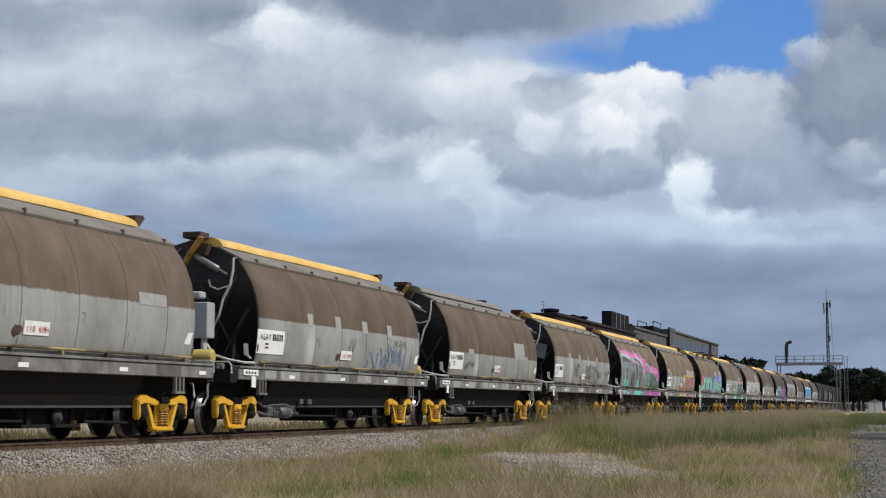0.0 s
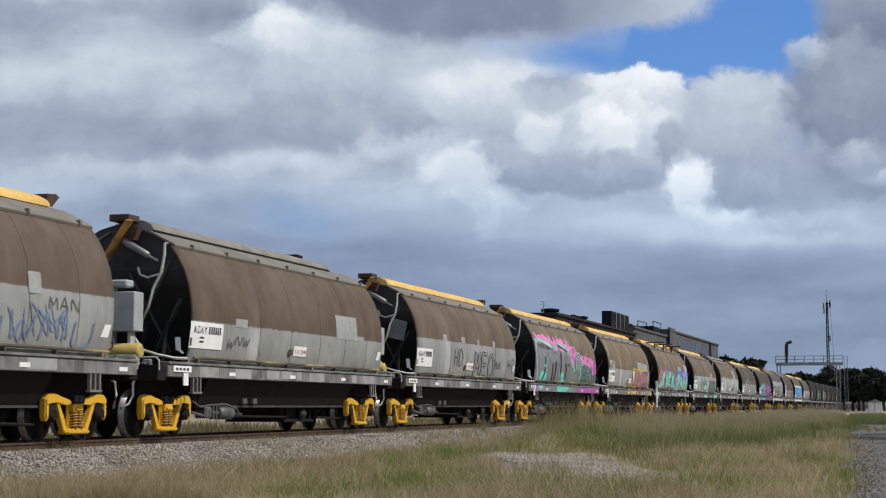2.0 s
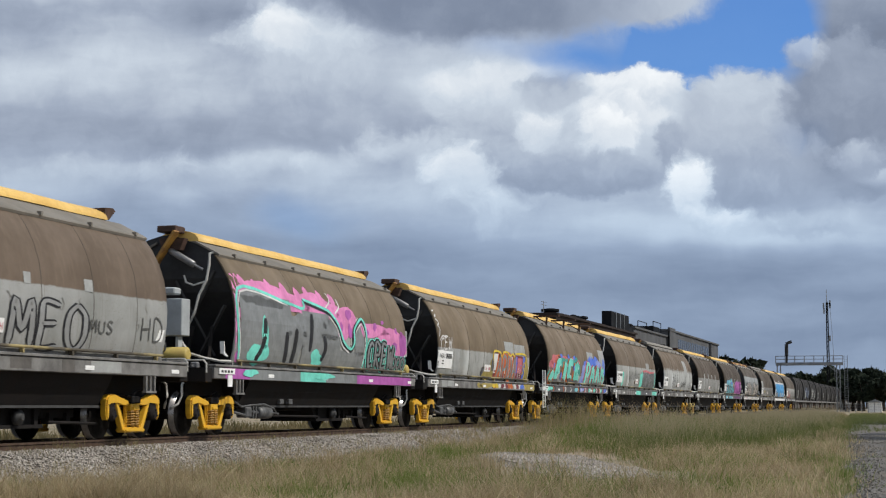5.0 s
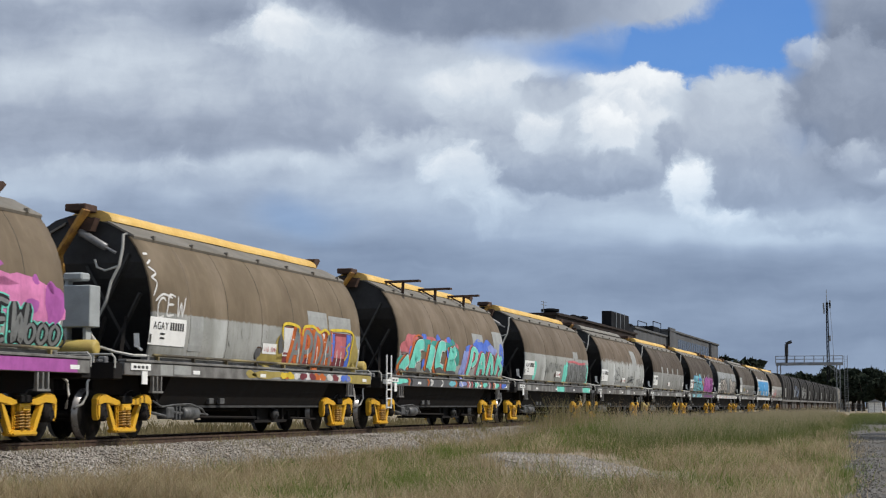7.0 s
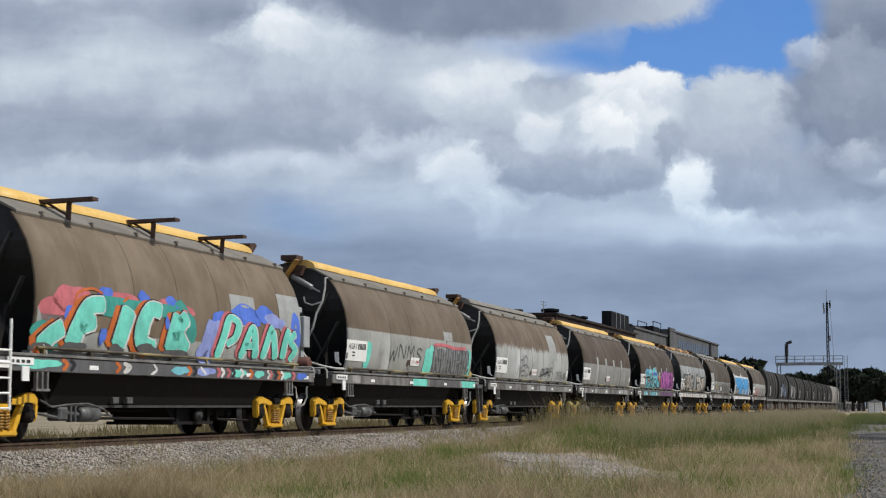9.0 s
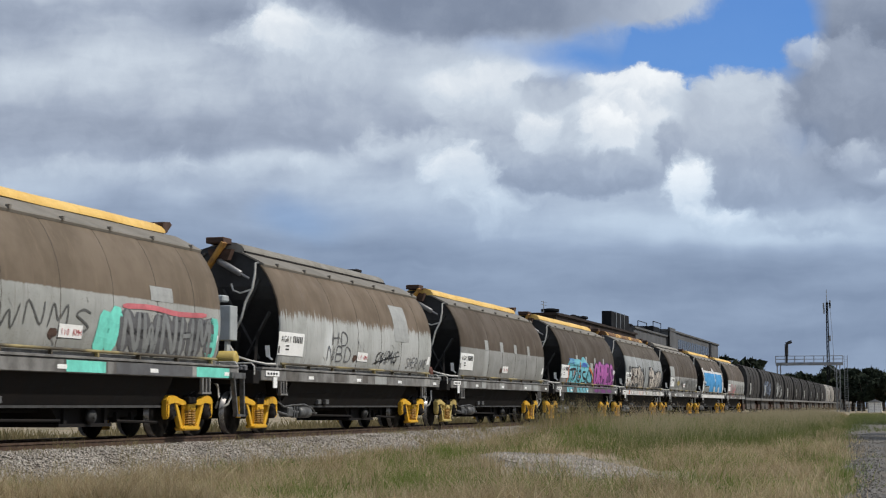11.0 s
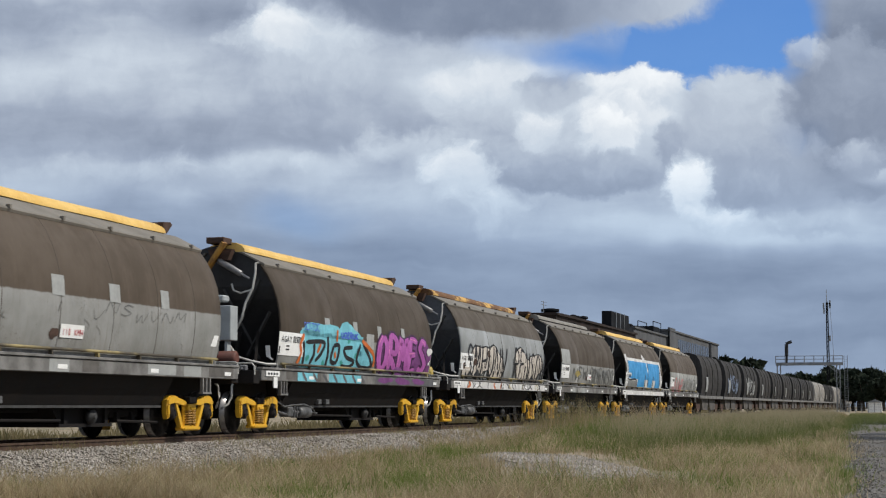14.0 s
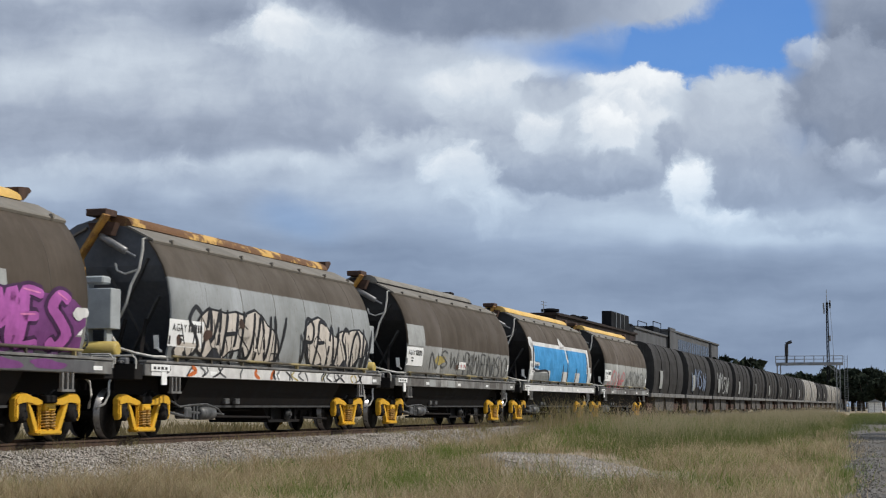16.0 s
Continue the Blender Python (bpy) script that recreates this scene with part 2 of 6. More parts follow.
def tube(bm, pts, r, seg=8, caps=True):
    """A round bar through the points."""
    pts = [Vector(p) for p in pts]
    rings = []
    for i, p in enumerate(pts):
        d = (pts[min(i + 1, len(pts) - 1)] - pts[max(i - 1, 0)]).normalized()
        a = d.orthogonal().normalized() if abs(d.z) > 0.9 else d.cross(Vector((0, 0, 1))).normalized()
        b = d.cross(a)
        rr = r[i] if isinstance(r, (list, tuple)) else r
        rings.append([bm.verts.new(p + rr * (math.cos(q) * a + math.sin(q) * b)) for q in (2 * math.pi * k / seg for k in range(seg))])
    for u, v in zip(rings, rings[1:]):
        for k in range(seg):
            f = bm.faces.new((u[k], u[(k + 1) % seg], v[(k + 1) % seg], v[k]))
            f.smooth = seg > 6
    if caps:
        bm.faces.new(rings[0])
        bm.faces.new(rings[-1])


def bar(bm, p, q, w, h):
    """A square bar from p to q."""
    p, q = Vector(p), Vector(q)
    d = (q - p).normalized()
    a = (d.cross(Vector((0, 0, 1))) if abs(d.z) < 0.95 else Vector((1, 0, 0))).normalized()
    b = d.cross(a)
    c = [[bm.verts.new(o + sa * a * w / 2 + sb * b * h / 2) for sa, sb in ((-1, -1), (1, -1), (1, 1), (-1, 1))] for o in (p, q)]
    for k in range(4):
        bm.faces.new((c[0][k], c[0][(k + 1) % 4], c[1][(k + 1) % 4], c[1][k]))
    bm.faces.new(c[0])
    bm.faces.new(c[1])


def prism(bm, outline, axis, a, b):
    """An outline of (u, v) pushed from a to b along x, y or z."""
    def place(u, v, w):
        return {"x": (w, u, v), "y": (u, w, v), "z": (u, v, w)}[axis]
    r = [[bm.verts.new(place(u, v, w)) for u, v in outline] for w in (a, b)]
    n = len(outline)
    for k in range(n):
        bm.faces.new((r[0][k], r[0][(k + 1) % n], r[1][(k + 1) % n], r[1][k]))
    bm.faces.new(r[0])
    bm.faces.new(r[1])


def mesh_of(name, bm, mat):
    bmesh.ops.recalc_face_normals(bm, faces=bm.faces[:])
    me = bpy.data.meshes.new(name)
    bm.to_mesh(me)
    bm.free()
    for m in (mat if isinstance(mat, (list, tuple)) else [mat]):
        me.materials.append(m)
    return me


def part(name, bm, mat, parent, label="", at=None):
    ob = new(name, mesh_of(name, bm, mat) if isinstance(bm, bmesh.types.BMesh) else bm)
    ob.parent = parent
    if at is not None:
        ob.matrix_basis = at
    return tagged(ob, label)


def thing(name, bm, mat, label, category, group="", kind="", at=None):
    ob = new(name, mesh_of(name, bm, mat) if bm is not None else None)
    if at is not None:
        ob.matrix_basis = at
    return tagged(ob, label, category, group, kind)


# ---- hopper wagons ----
PROFILE = ((1.36, 1.50), (1.43, 1.80), (1.47, 2.15), (1.475, 2.45), (1.45, 2.75), (1.39, 3.05), (1.28, 3.35), (1.13, 3.62), (0.97, 3.83))
FRONT, REAR = 1.75, 13.62
BOGIES = (1.46, 13.07)
SEAMS = (3.42, 5.25, 7.1, 8.98, 10.75, 12.4)


def skin(z):
    """Half width of the barrel at a height."""
    for (x0, z0), (x1, z1) in zip(PROFILE, PROFILE[1:]):
        if z <= z1:
            return x0 + (x1 - x0) * (z - z0) / (z1 - z0)
    return PROFILE[-1][0]


def on_skin(y, z, off=0.012):
    if z < 1.475:      # the sill's face below the barrel
        return Vector((1.425 + off, y, z))
    return Vector((skin(z) + off, y, z))


def barrel(bm):
    """The barrel's two sides, bulging a little between its seams, with a turned-in thickness at the ends."""
    ys = sorted({FRONT, REAR, *SEAMS, *(q + d for q in SEAMS for d in (-0.2, 0.2)), *(FRONT + 0.55 * k for k in range(1, 22))})
    for side in (1, -1):
        def row(y, inset):
            r = []
            for x, z in PROFILE:
                dip = 0.012 if any(abs(y - q) < 0.01 for q in SEAMS) else 0.0
                r.append(bm.verts.new((side * (x - inset - dip), y, z)))
            return r
        rows = [row(FRONT, 0.05)] + [row(y, 0.0) for y in ys] + [row(REAR, 0.05)]
        for u, v in zip(rows, rows[1:]):
            for k in range(len(PROFILE) - 1):
                bm.faces.new((u[k], u[k + 1], v[k + 1], v[k])).smooth = True
        inner = row(FRONT + 0.9, 0.05)
        for k in range(len(PROFILE) - 1):
            bm.faces.new((rows[0][k], rows[0][k + 1], inner[k + 1], inner[k]))


def paint(name, line, ragged, brown=(0.17, 0.13, 0.09), grey=(0.40, 0.41, 0.40)):
    """Brown upper paint over worn grey: the border at a height, sharp or ragged with runs."""
    m = bpy.data.materials.new(name)
    m.use_nodes = True
    T = Tree(m.node_tree)
    b = m.node_tree.nodes["Principled BSDF"]
    co = T.node("ShaderNodeTexCoord").outputs["Object"]
    rnd = T.math("MULTIPLY", T.node("ShaderNodeObjectInfo").outputs["Random"], 60.0)
    sh = T.node("ShaderNodeCombineXYZ")
    T.put(sh.inputs[1], rnd)
    co = T.vmath("ADD", co, sh.outputs[0])
    sep = T.node("ShaderNodeSeparateXYZ")
    T.put(sep.inputs[0], T.node("ShaderNodeTexCoord").outputs["Object"])
    big = T.noise(co, 0.8, 5, 0.6).outputs[0]
    fine = T.noise(co, 16, 4, 0.65).outputs[0]
    mp = T.node("ShaderNodeMapping")
    T.put(mp.inputs["Vector"], co)
    mp.inputs["Scale"].default_value = (3, 5, 0.35)
    runs = T.noise(mp.outputs[0], 1.3, 5, 0.7).outputs[0]
    mp2 = T.node("ShaderNodeMapping")
    T.put(mp2.inputs["Vector"], co)
    mp2.inputs["Scale"].default_value = (1, 5.5, 0.5)
    scuff = T.noise(mp2.outputs[0], 2.0, 6, 0.7).outputs[0]
    br = T.mix(T.remap(big, 0.3, 0.7), brown, tuple(0.72 * c for c in brown))
    br = T.mix(T.remap(runs, 0.5, 0.8, 0, 0.55), br, tuple(1.35 * c for c in brown))
    br = T.mix(T.remap(fine, 0.35, 0.8, 0, 0.07), br, tuple(0.6 * c for c in brown))
    gr = T.mix(T.remap(big, 0.35, 0.7), grey, (grey[0] * 0.72, grey[1] * 0.73, grey[2] * 0.71))
    gr = T.mix(T.remap(scuff, 0.52, 0.72, 0, 0.6), gr, (0.21, 0.205, 0.19))
    gr = T.mix(T.remap(scuff, 0.4, 0.2, 0, 0.5), gr, (0.5, 0.51, 0.5))
    dusty = T.remap(sep.outputs[2], 1.95, 1.5, 0.0, 0.45)
    gr = T.mix(T.math("MULTIPLY", dusty, T.remap(runs, 0.3, 0.6)), gr, (0.17, 0.155, 0.13))
    edge = T.math("ADD", sep.outputs[2], T.math("MULTIPLY", T.math("SUBTRACT", scuff, 0.5), ragged))
    edge = T.math("ADD", edge, T.math("MULTIPLY", T.math("SUBTRACT", runs, 0.5), ragged * 0.8))
    up = T.remap(edge, line - 0.015 - 0.06 * ragged, line + 0.015 + 0.06 * ragged)
    # rust specks and grime that gather in blotches, and thin rusty runs
    speck = T.noise(co, 34, 3, 0.7).outputs[0]
    where = T.remap(T.noise(co, 2.3, 4, 0.65).outputs[0], 0.42, 0.68)
    gr = T.mix(T.math("MULTIPLY", T.remap(speck, 0.55, 0.68), T.math("MULTIPLY", where, 0.8)), gr, (0.1, 0.075, 0.055))
    mp3 = T.node("ShaderNodeMapping")
    T.put(mp3.inputs["Vector"], co)
    mp3.inputs["Scale"].default_value = (1, 9, 0.3)
    drip = T.noise(mp3.outputs[0], 2.2, 3, 0.6).outputs[0]
    gr = T.mix(T.math("MULTIPLY", T.remap(drip, 0.6, 0.74), 0.5), gr, (0.14, 0.11, 0.085))
    br = T.mix(T.math("MULTIPLY", T.remap(drip, 0.62, 0.75), 0.3), br, tuple(1.6 * c for c in brown))
    T.put(b.inputs["Base Color"], T.mix(up, gr, br))
    b.inputs["Specular IOR Level"].default_value = 0.22
    T.put(b.inputs["Roughness"], T.remap(big, 0.3, 0.7, 0.6, 0.82))
    bp = T.node("ShaderNodeBump")
    bp.inputs["Strength"].default_value = 0.35
    bp.inputs["Distance"].default_value = 0.03
    T.put(bp.inputs["Height"], T.noise(co, 1.4, 2, 0.5).outputs[0])
    T.put(b.inputs["Normal"], bp.outputs[0])
    return m


def side_frame():
    """The cast side frame of a bogie, in its own space: middle at y 0, rail top at z 0."""
    bm = bmesh.new()
    hump = [(1.08, 0.64), (1.07, 0.74), (1.0, 0.81), (0.88, 0.84), (0.72, 0.83), (0.56, 0.775), (0.42, 0.73), (0.2, 0.715)]
    under = [(0.2, 0.63), (0.42, 0.635), (0.58, 0.64), (0.7, 0.68), (0.8, 0.7), (0.92, 0.69), (0.975, 0.62)]
    for s in (-1, 1):
        prism(bm, [(s * q, z) for q, z in hump + under], "x", -0.075, 0.075)
        # outer pedestal leg, slanting strut, spring column
        prism(bm, [(s * q, z) for q, z in ((1.08, 0.66), (0.965, 0.66), (0.955, 0.5), (0.975, 0.38), (1.03, 0.36), (1.07, 0.46))], "x", -0.072, 0.072)
        prism(bm, [(s * q, z) for q, z in ((0.74, 0.72), (0.6, 0.70), (0.5, 0.54), (0.39, 0.36), (0.29, 0.2), (0.3, 0.135), (0.42, 0.15), (0.5, 0.32), (0.6, 0.52))], "x", -0.045, 0.05)
        prism(bm, [(s * q, z) for q, z in ((0.27, 0.7), (0.2, 0.7), (0.2, 0.2), (0.26, 0.2))], "x", -0.03, 0.042)
    prism(bm, [(-0.42, 0.17), (-0.36, 0.125), (0.36, 0.125), (0.42, 0.17), (0.34, 0.225), (-0.34, 0.225)], "x", -0.11, 0.11)
    bmesh.ops.bevel(bm, geom=[e for e in bm.edges if abs(e.verts[0].co.x - e.verts[1].co.x) < 1e-5], offset=0.025, segments=2, affect="EDGES", clamp_overlap=True)
    return bm


def wheelset():
    bm = bmesh.new()
    tube(bm, [(-0.98, 0, 0), (0.98, 0, 0)], 0.075, 10)
    for s in (-1, 1):
        xs = [(0.64, 0.10), (0.66, 0.13), (0.685, 0.36), (0.665, 0.375), (0.665, 0.487), (0.69, 0.487), (0.70, 0.462), (0.80, 0.455), (0.80, 0.375), (0.745, 0.36), (0.735, 0.14), (0.80, 0.11)]
        tube(bm, [(s * x, 0, 0) for x, r in xs], [r for x, r in xs], 26)
    return bm


def coil(bm, x, y, z0, z1, r, turns=5):
    pts = [(x + r * math.cos(a), y + r * math.sin(a), z0 + (z1 - z0) * a / (2 * math.pi * turns)) for a in (2 * math.pi * k / 8 for k in range(8 * turns + 1))]
    tube(bm, pts, 0.016, 5)


def make_bogie(parent, y, mat):
    """bolster > two side frames, springs, axle boxes and two wheelsets, under a wagon."""
    bm = bmesh.new()
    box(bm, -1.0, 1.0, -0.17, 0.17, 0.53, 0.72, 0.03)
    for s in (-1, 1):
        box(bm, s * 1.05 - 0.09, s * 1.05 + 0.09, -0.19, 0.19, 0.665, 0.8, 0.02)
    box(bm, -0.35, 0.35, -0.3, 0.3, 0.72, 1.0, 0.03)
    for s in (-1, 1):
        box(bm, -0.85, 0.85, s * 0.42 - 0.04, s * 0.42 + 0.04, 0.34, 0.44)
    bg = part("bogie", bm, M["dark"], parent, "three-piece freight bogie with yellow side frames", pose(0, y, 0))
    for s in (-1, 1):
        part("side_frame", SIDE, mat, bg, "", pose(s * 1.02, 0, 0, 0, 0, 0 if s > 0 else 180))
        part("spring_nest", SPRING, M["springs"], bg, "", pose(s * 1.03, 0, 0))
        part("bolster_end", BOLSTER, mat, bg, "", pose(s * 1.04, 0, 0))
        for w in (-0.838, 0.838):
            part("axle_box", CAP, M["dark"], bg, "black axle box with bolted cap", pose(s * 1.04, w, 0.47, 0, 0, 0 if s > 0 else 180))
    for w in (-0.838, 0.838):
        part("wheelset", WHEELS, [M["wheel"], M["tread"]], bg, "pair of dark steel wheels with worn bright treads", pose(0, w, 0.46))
    return bg


# weld seam colour, darkened to carry the shading of the panel creases
M["seam"] = material("crease_shaded_weld_seam", (0.075, 0.06, 0.048), (0.12, 0.105, 0.09), 1.2, 0.75)
M["springs"] = material("dirty_spring", (0.5, 0.27, 0.04), (0.16, 0.09, 0.03), 8.0, 0.6)
SIDE = mesh_of("side_frame", side_frame(), M["bogie"])
M["tread"] = material("bright_worn_tread", (0.24, 0.23, 0.22), (0.14, 0.13, 0.125), 6.0, 0.35, 0.7)
WHEELS = mesh_of("wheelset", wheelset(), [M["wheel"], M["tread"]])
for poly in WHEELS.polygons:
    if math.hypot(poly.center.y, poly.center.z) > 0.44 and abs(abs(poly.center.x) - 0.75) < 0.06:
        poly.material_index = 1
bm = bmesh.new()
for cy in (-0.1, 0.1):
    coil(bm, 0.02, cy, 0.23, 0.52, 0.085, 6)
    coil(bm, 0.02, cy, 0.23, 0.52, 0.045, 6)
SPRING = mesh_of("spring_nest", bm, M["springs"])
bm = bmesh.new()
box(bm, -0.05, 0.08, -0.17, 0.17, 0.52, 0.66, 0.02)
box(bm, 0.07, 0.11, -0.12, 0.12, 0.54, 0.6, 0.01)
BOLSTER = mesh_of("bolster_end", bm, M["bogie"])
bm = bmesh.new()
tube(bm, [(-0.12, 0, 0), (0.05, 0, 0), (0.055, 0, 0), (0.085, 0, 0)], [0.135, 0.135, 0.1, 0.09], 14)
box(bm, -0.12, 0.03, -0.15, 0.15, 0.02, 0.28, 0.02)
for k in range(3):
    a = math.pi * (0.5 + 2 * k / 3)
    tube(bm, [(0.05, 0.07 * math.cos(a), 0.07 * math.sin(a)), (0.1, 0.07 * math.cos(a), 0.07 * math.sin(a))], 0.018, 6)
CAP = mesh_of("axle_box", bm, M["dark"])


def lid_mesh(y0, y1, mat):
    bm = bmesh.new()
    arch = [(0.47, 4.16), (0.46, 4.22), (0.40, 4.30), (0.24, 4.375), (0, 4.405)]
    ring = arch + [(-x, z) for x, z in reversed(arch[:-1])]
    n = 9
    rows = [[bm.verts.new((x, y0 + (y1 - y0) * k / n, z + 0.006 * math.sin(k * 2.1))) for x, z in ring] for k in range(n + 1)]
    for u, v in zip(rows, rows[1:]):
        for k in range(len(ring) - 1):
            bm.faces.new((u[k], u[k + 1], v[k + 1], v[k])).smooth = True
    bm.faces.new(rows[0])
    bm.faces.new(rows[-1])
    return mesh_of("lid", bm, mat)


def make_hopper():
    """One grain hopper wagon: the front coupling at y 0, the rail top at z 0, the lit side at +x."""
    w = new("hopper_wagon")
    bm = bmesh.new()
    barrel(bm)
    body = part("body", bm, M["brown"], w)
    # thin strips on the seams, with the crease shading in their dark colour
    for yy in SEAMS:
        bm = bmesh.new()
        rows = [[bm.verts.new((skin(z) - 0.012 + o, yy + d, z)) for d, o in ((-0.012, -0.01), (-0.005, 0.006), (0.005, 0.006), (0.012, -0.01))] for z in (1.6, 1.8, 2.15, 2.45, 2.75, 3.05, 3.35, 3.62, 3.8)]
        for u, v in zip(rows, rows[1:]):
            for k in range(3):
                bm.faces.new((u[k], u[k + 1], v[k + 1], v[k]))
        part("seam", bm, M["seam"], w)
    # roof sheets between the ridges and the hatch
    bm = bmesh.new()
    for s in (1, -1):
        prism(bm, [(s * 0.985, 3.835), (s * 1.0, 3.80), (s * 1.02, 3.845), (s * 1.0, 3.875), (s * 0.45, 4.15), (s * 0.45, 4.11)], "y", FRONT + 0.06, REAR)
        for k in range(7):
            yy = 2.6 + 1.75 * k
            box(bm, s * 0.97, s * 1.05, yy, yy + 0.06, 3.85, 3.92)
    prism(bm, [(0.45, 4.112), (0.45, 4.152), (-0.45, 4.152), (-0.45, 4.112)], "y", FRONT + 0.13, REAR)
    part("roof_sheet", bm, M["roof"], w)
    # sloping end sheets inside the barrel's mouths, with stiffeners
    for s, y0 in ((1, FRONT), (-1, REAR)):
        bm = bmesh.new()
        low = [(x - 0.055, z) for x, z in PROFILE[:7]]
        arch = low + [(1.08, 3.62), (0.95, 3.81), (0.8, 3.93), (0.65, 4.0), (0.42, 4.11), (0.15, 4.2)]
        # the front end's rim stands proud of the roof on the far side
        other = low + [(1.12, 3.66), (1.02, 3.92), (0.88, 4.09), (0.69, 4.2), (0.4, 4.28), (0.15, 4.31)] if s > 0 else arch
        vs = []
        for x, z in arch + [(-x, z) for x, z in reversed(other)]:
            depth = 0.12 + 1.15 * max(0.0, (3.2 - z) / 1.7)
            vs.append(bm.verts.new((x, y0 + s * min(depth, 1.25), z)))
        half = len(arch)
        for k in range(half - 1):
            bm.faces.new((vs[k], vs[k + 1], vs[-2 - k], vs[-1 - k]))
        part("end_sheet", bm, M["end_black"], w, "black sloping end sheet")
        for x0, z0, x1, z1 in ((1.15, 2.75, 0.35, 1.6), (-1.1, 2.75, -0.3, 1.6), (0.9, 3.5, 0.1, 2.1), (0.0, 3.3, 0.75, 1.7)):
            bm = bmesh.new()
            bar(bm, (x0, y0 + s * 0.10, z0), (x1, y0 + s * (0.5 if z1 < 2 else 0.25), z1), 0.07, 0.05)
            part("end_brace", bm, M["brace"], w)
    # sills, headstocks and centre sill
    for s in (1, -1):
        bm = bmesh.new()
        box(bm, min(s * 1.30, s * 1.425), max(s * 1.30, s * 1.425), 0.75, 14.65, 1.18, 1.42, 0.012)
        box(bm, min(s * 1.28, s * 1.455), max(s * 1.28, s * 1.455), 0.75, 14.65, 1.425, 1.475, 0.008)
        box(bm, min(s * 1.22, s * 1.375), max(s * 1.22, s * 1.375), FRONT, REAR, 1.475, 1.53)
        part("side_sill", bm, M["sill"], w)
        bm = bmesh.new()
        tube(bm, [(s * 1.44, FRONT + 0.1, 1.575), (s * 1.44, REAR - 0.1, 1.575)], 0.028, 8)
        for k in range(8):
            yy = FRONT + 0.3 + 1.6 * k
            box(bm, s * 1.44 - 0.05, s * 1.44 + 0.015, yy, yy + 0.05, 1.475, 1.58)
        part("side_pipe", bm, M["pipe"], w, "yellowed brake pipe along the sill")
    for y0, y1 in ((0.42, 0.75), (14.45, 14.78)):
        bm = bmesh.new()
        box(bm, -1.38, 1.38, y0, y1, 1.1, 1.4, 0.015)
        part("headstock", bm, M["dark"], w)
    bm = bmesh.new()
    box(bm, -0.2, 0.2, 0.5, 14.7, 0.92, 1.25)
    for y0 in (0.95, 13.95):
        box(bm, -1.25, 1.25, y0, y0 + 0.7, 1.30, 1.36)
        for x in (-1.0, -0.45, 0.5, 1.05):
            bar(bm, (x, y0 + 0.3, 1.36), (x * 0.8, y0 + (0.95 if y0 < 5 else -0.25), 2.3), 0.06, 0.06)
    # solid boxes added to fill the dark gaps over the bogies
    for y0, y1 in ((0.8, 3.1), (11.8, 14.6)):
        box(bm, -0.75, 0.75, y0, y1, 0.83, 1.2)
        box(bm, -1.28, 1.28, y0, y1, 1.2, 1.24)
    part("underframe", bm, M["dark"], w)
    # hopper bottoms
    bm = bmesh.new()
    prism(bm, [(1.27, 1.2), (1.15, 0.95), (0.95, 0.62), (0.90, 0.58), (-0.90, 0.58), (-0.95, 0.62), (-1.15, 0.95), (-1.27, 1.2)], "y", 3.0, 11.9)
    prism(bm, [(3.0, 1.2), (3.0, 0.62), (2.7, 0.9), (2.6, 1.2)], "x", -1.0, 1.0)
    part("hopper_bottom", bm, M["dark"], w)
    bm = bmesh.new()
    box(bm, 0.93, 0.99, 3.0, 11.9, 0.585, 0.63)
    part("hopper_lip", bm, M["brace"], w)
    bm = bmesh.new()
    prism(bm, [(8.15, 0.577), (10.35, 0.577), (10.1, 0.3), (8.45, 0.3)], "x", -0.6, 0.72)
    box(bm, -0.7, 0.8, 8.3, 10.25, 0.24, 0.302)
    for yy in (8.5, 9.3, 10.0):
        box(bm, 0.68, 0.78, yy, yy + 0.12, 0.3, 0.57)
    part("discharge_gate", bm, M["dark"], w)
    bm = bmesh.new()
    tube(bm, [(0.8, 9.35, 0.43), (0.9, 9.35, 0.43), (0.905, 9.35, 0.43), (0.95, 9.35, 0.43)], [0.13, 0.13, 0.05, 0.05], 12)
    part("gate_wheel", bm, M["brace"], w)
    # dark slab added below the hoppers to fill the shaded gap there
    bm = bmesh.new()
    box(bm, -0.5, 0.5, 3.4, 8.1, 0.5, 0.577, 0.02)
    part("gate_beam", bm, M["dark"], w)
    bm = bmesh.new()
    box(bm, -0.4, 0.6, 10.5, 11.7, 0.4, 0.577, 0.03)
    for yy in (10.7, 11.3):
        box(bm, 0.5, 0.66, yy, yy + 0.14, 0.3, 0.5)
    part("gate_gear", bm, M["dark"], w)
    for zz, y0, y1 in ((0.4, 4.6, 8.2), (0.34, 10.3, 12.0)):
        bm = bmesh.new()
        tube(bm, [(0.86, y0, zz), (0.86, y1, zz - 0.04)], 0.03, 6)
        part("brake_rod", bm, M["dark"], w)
    # brake gear on the lit side
    bm = bmesh.new()
    tube(bm, [(0.98, 4.05, 0.47), (0.98, 4.1, 0.47), (0.98, 4.7, 0.47), (0.98, 4.75, 0.47)], [0.09, 0.14, 0.14, 0.09], 14)
    box(bm, 0.8, 1.06, 3.3, 3.62, 0.36, 0.6, 0.03)
    tube(bm, [(1.0, 3.62, 0.5), (1.0, 4.05, 0.47)], 0.035, 6)
    tube(bm, [(1.0, 4.75, 0.47), (1.0, 5.3, 0.44)], 0.022, 6)
    tube(bm, [(1.02, 2.7, 0.72), (1.02, 3.1, 0.6), (1.04, 3.6, 0.64), (1.06, 4.3, 0.66), (1.05, 4.9, 0.56), (1.0, 5.2, 0.45)], 0.02, 6)
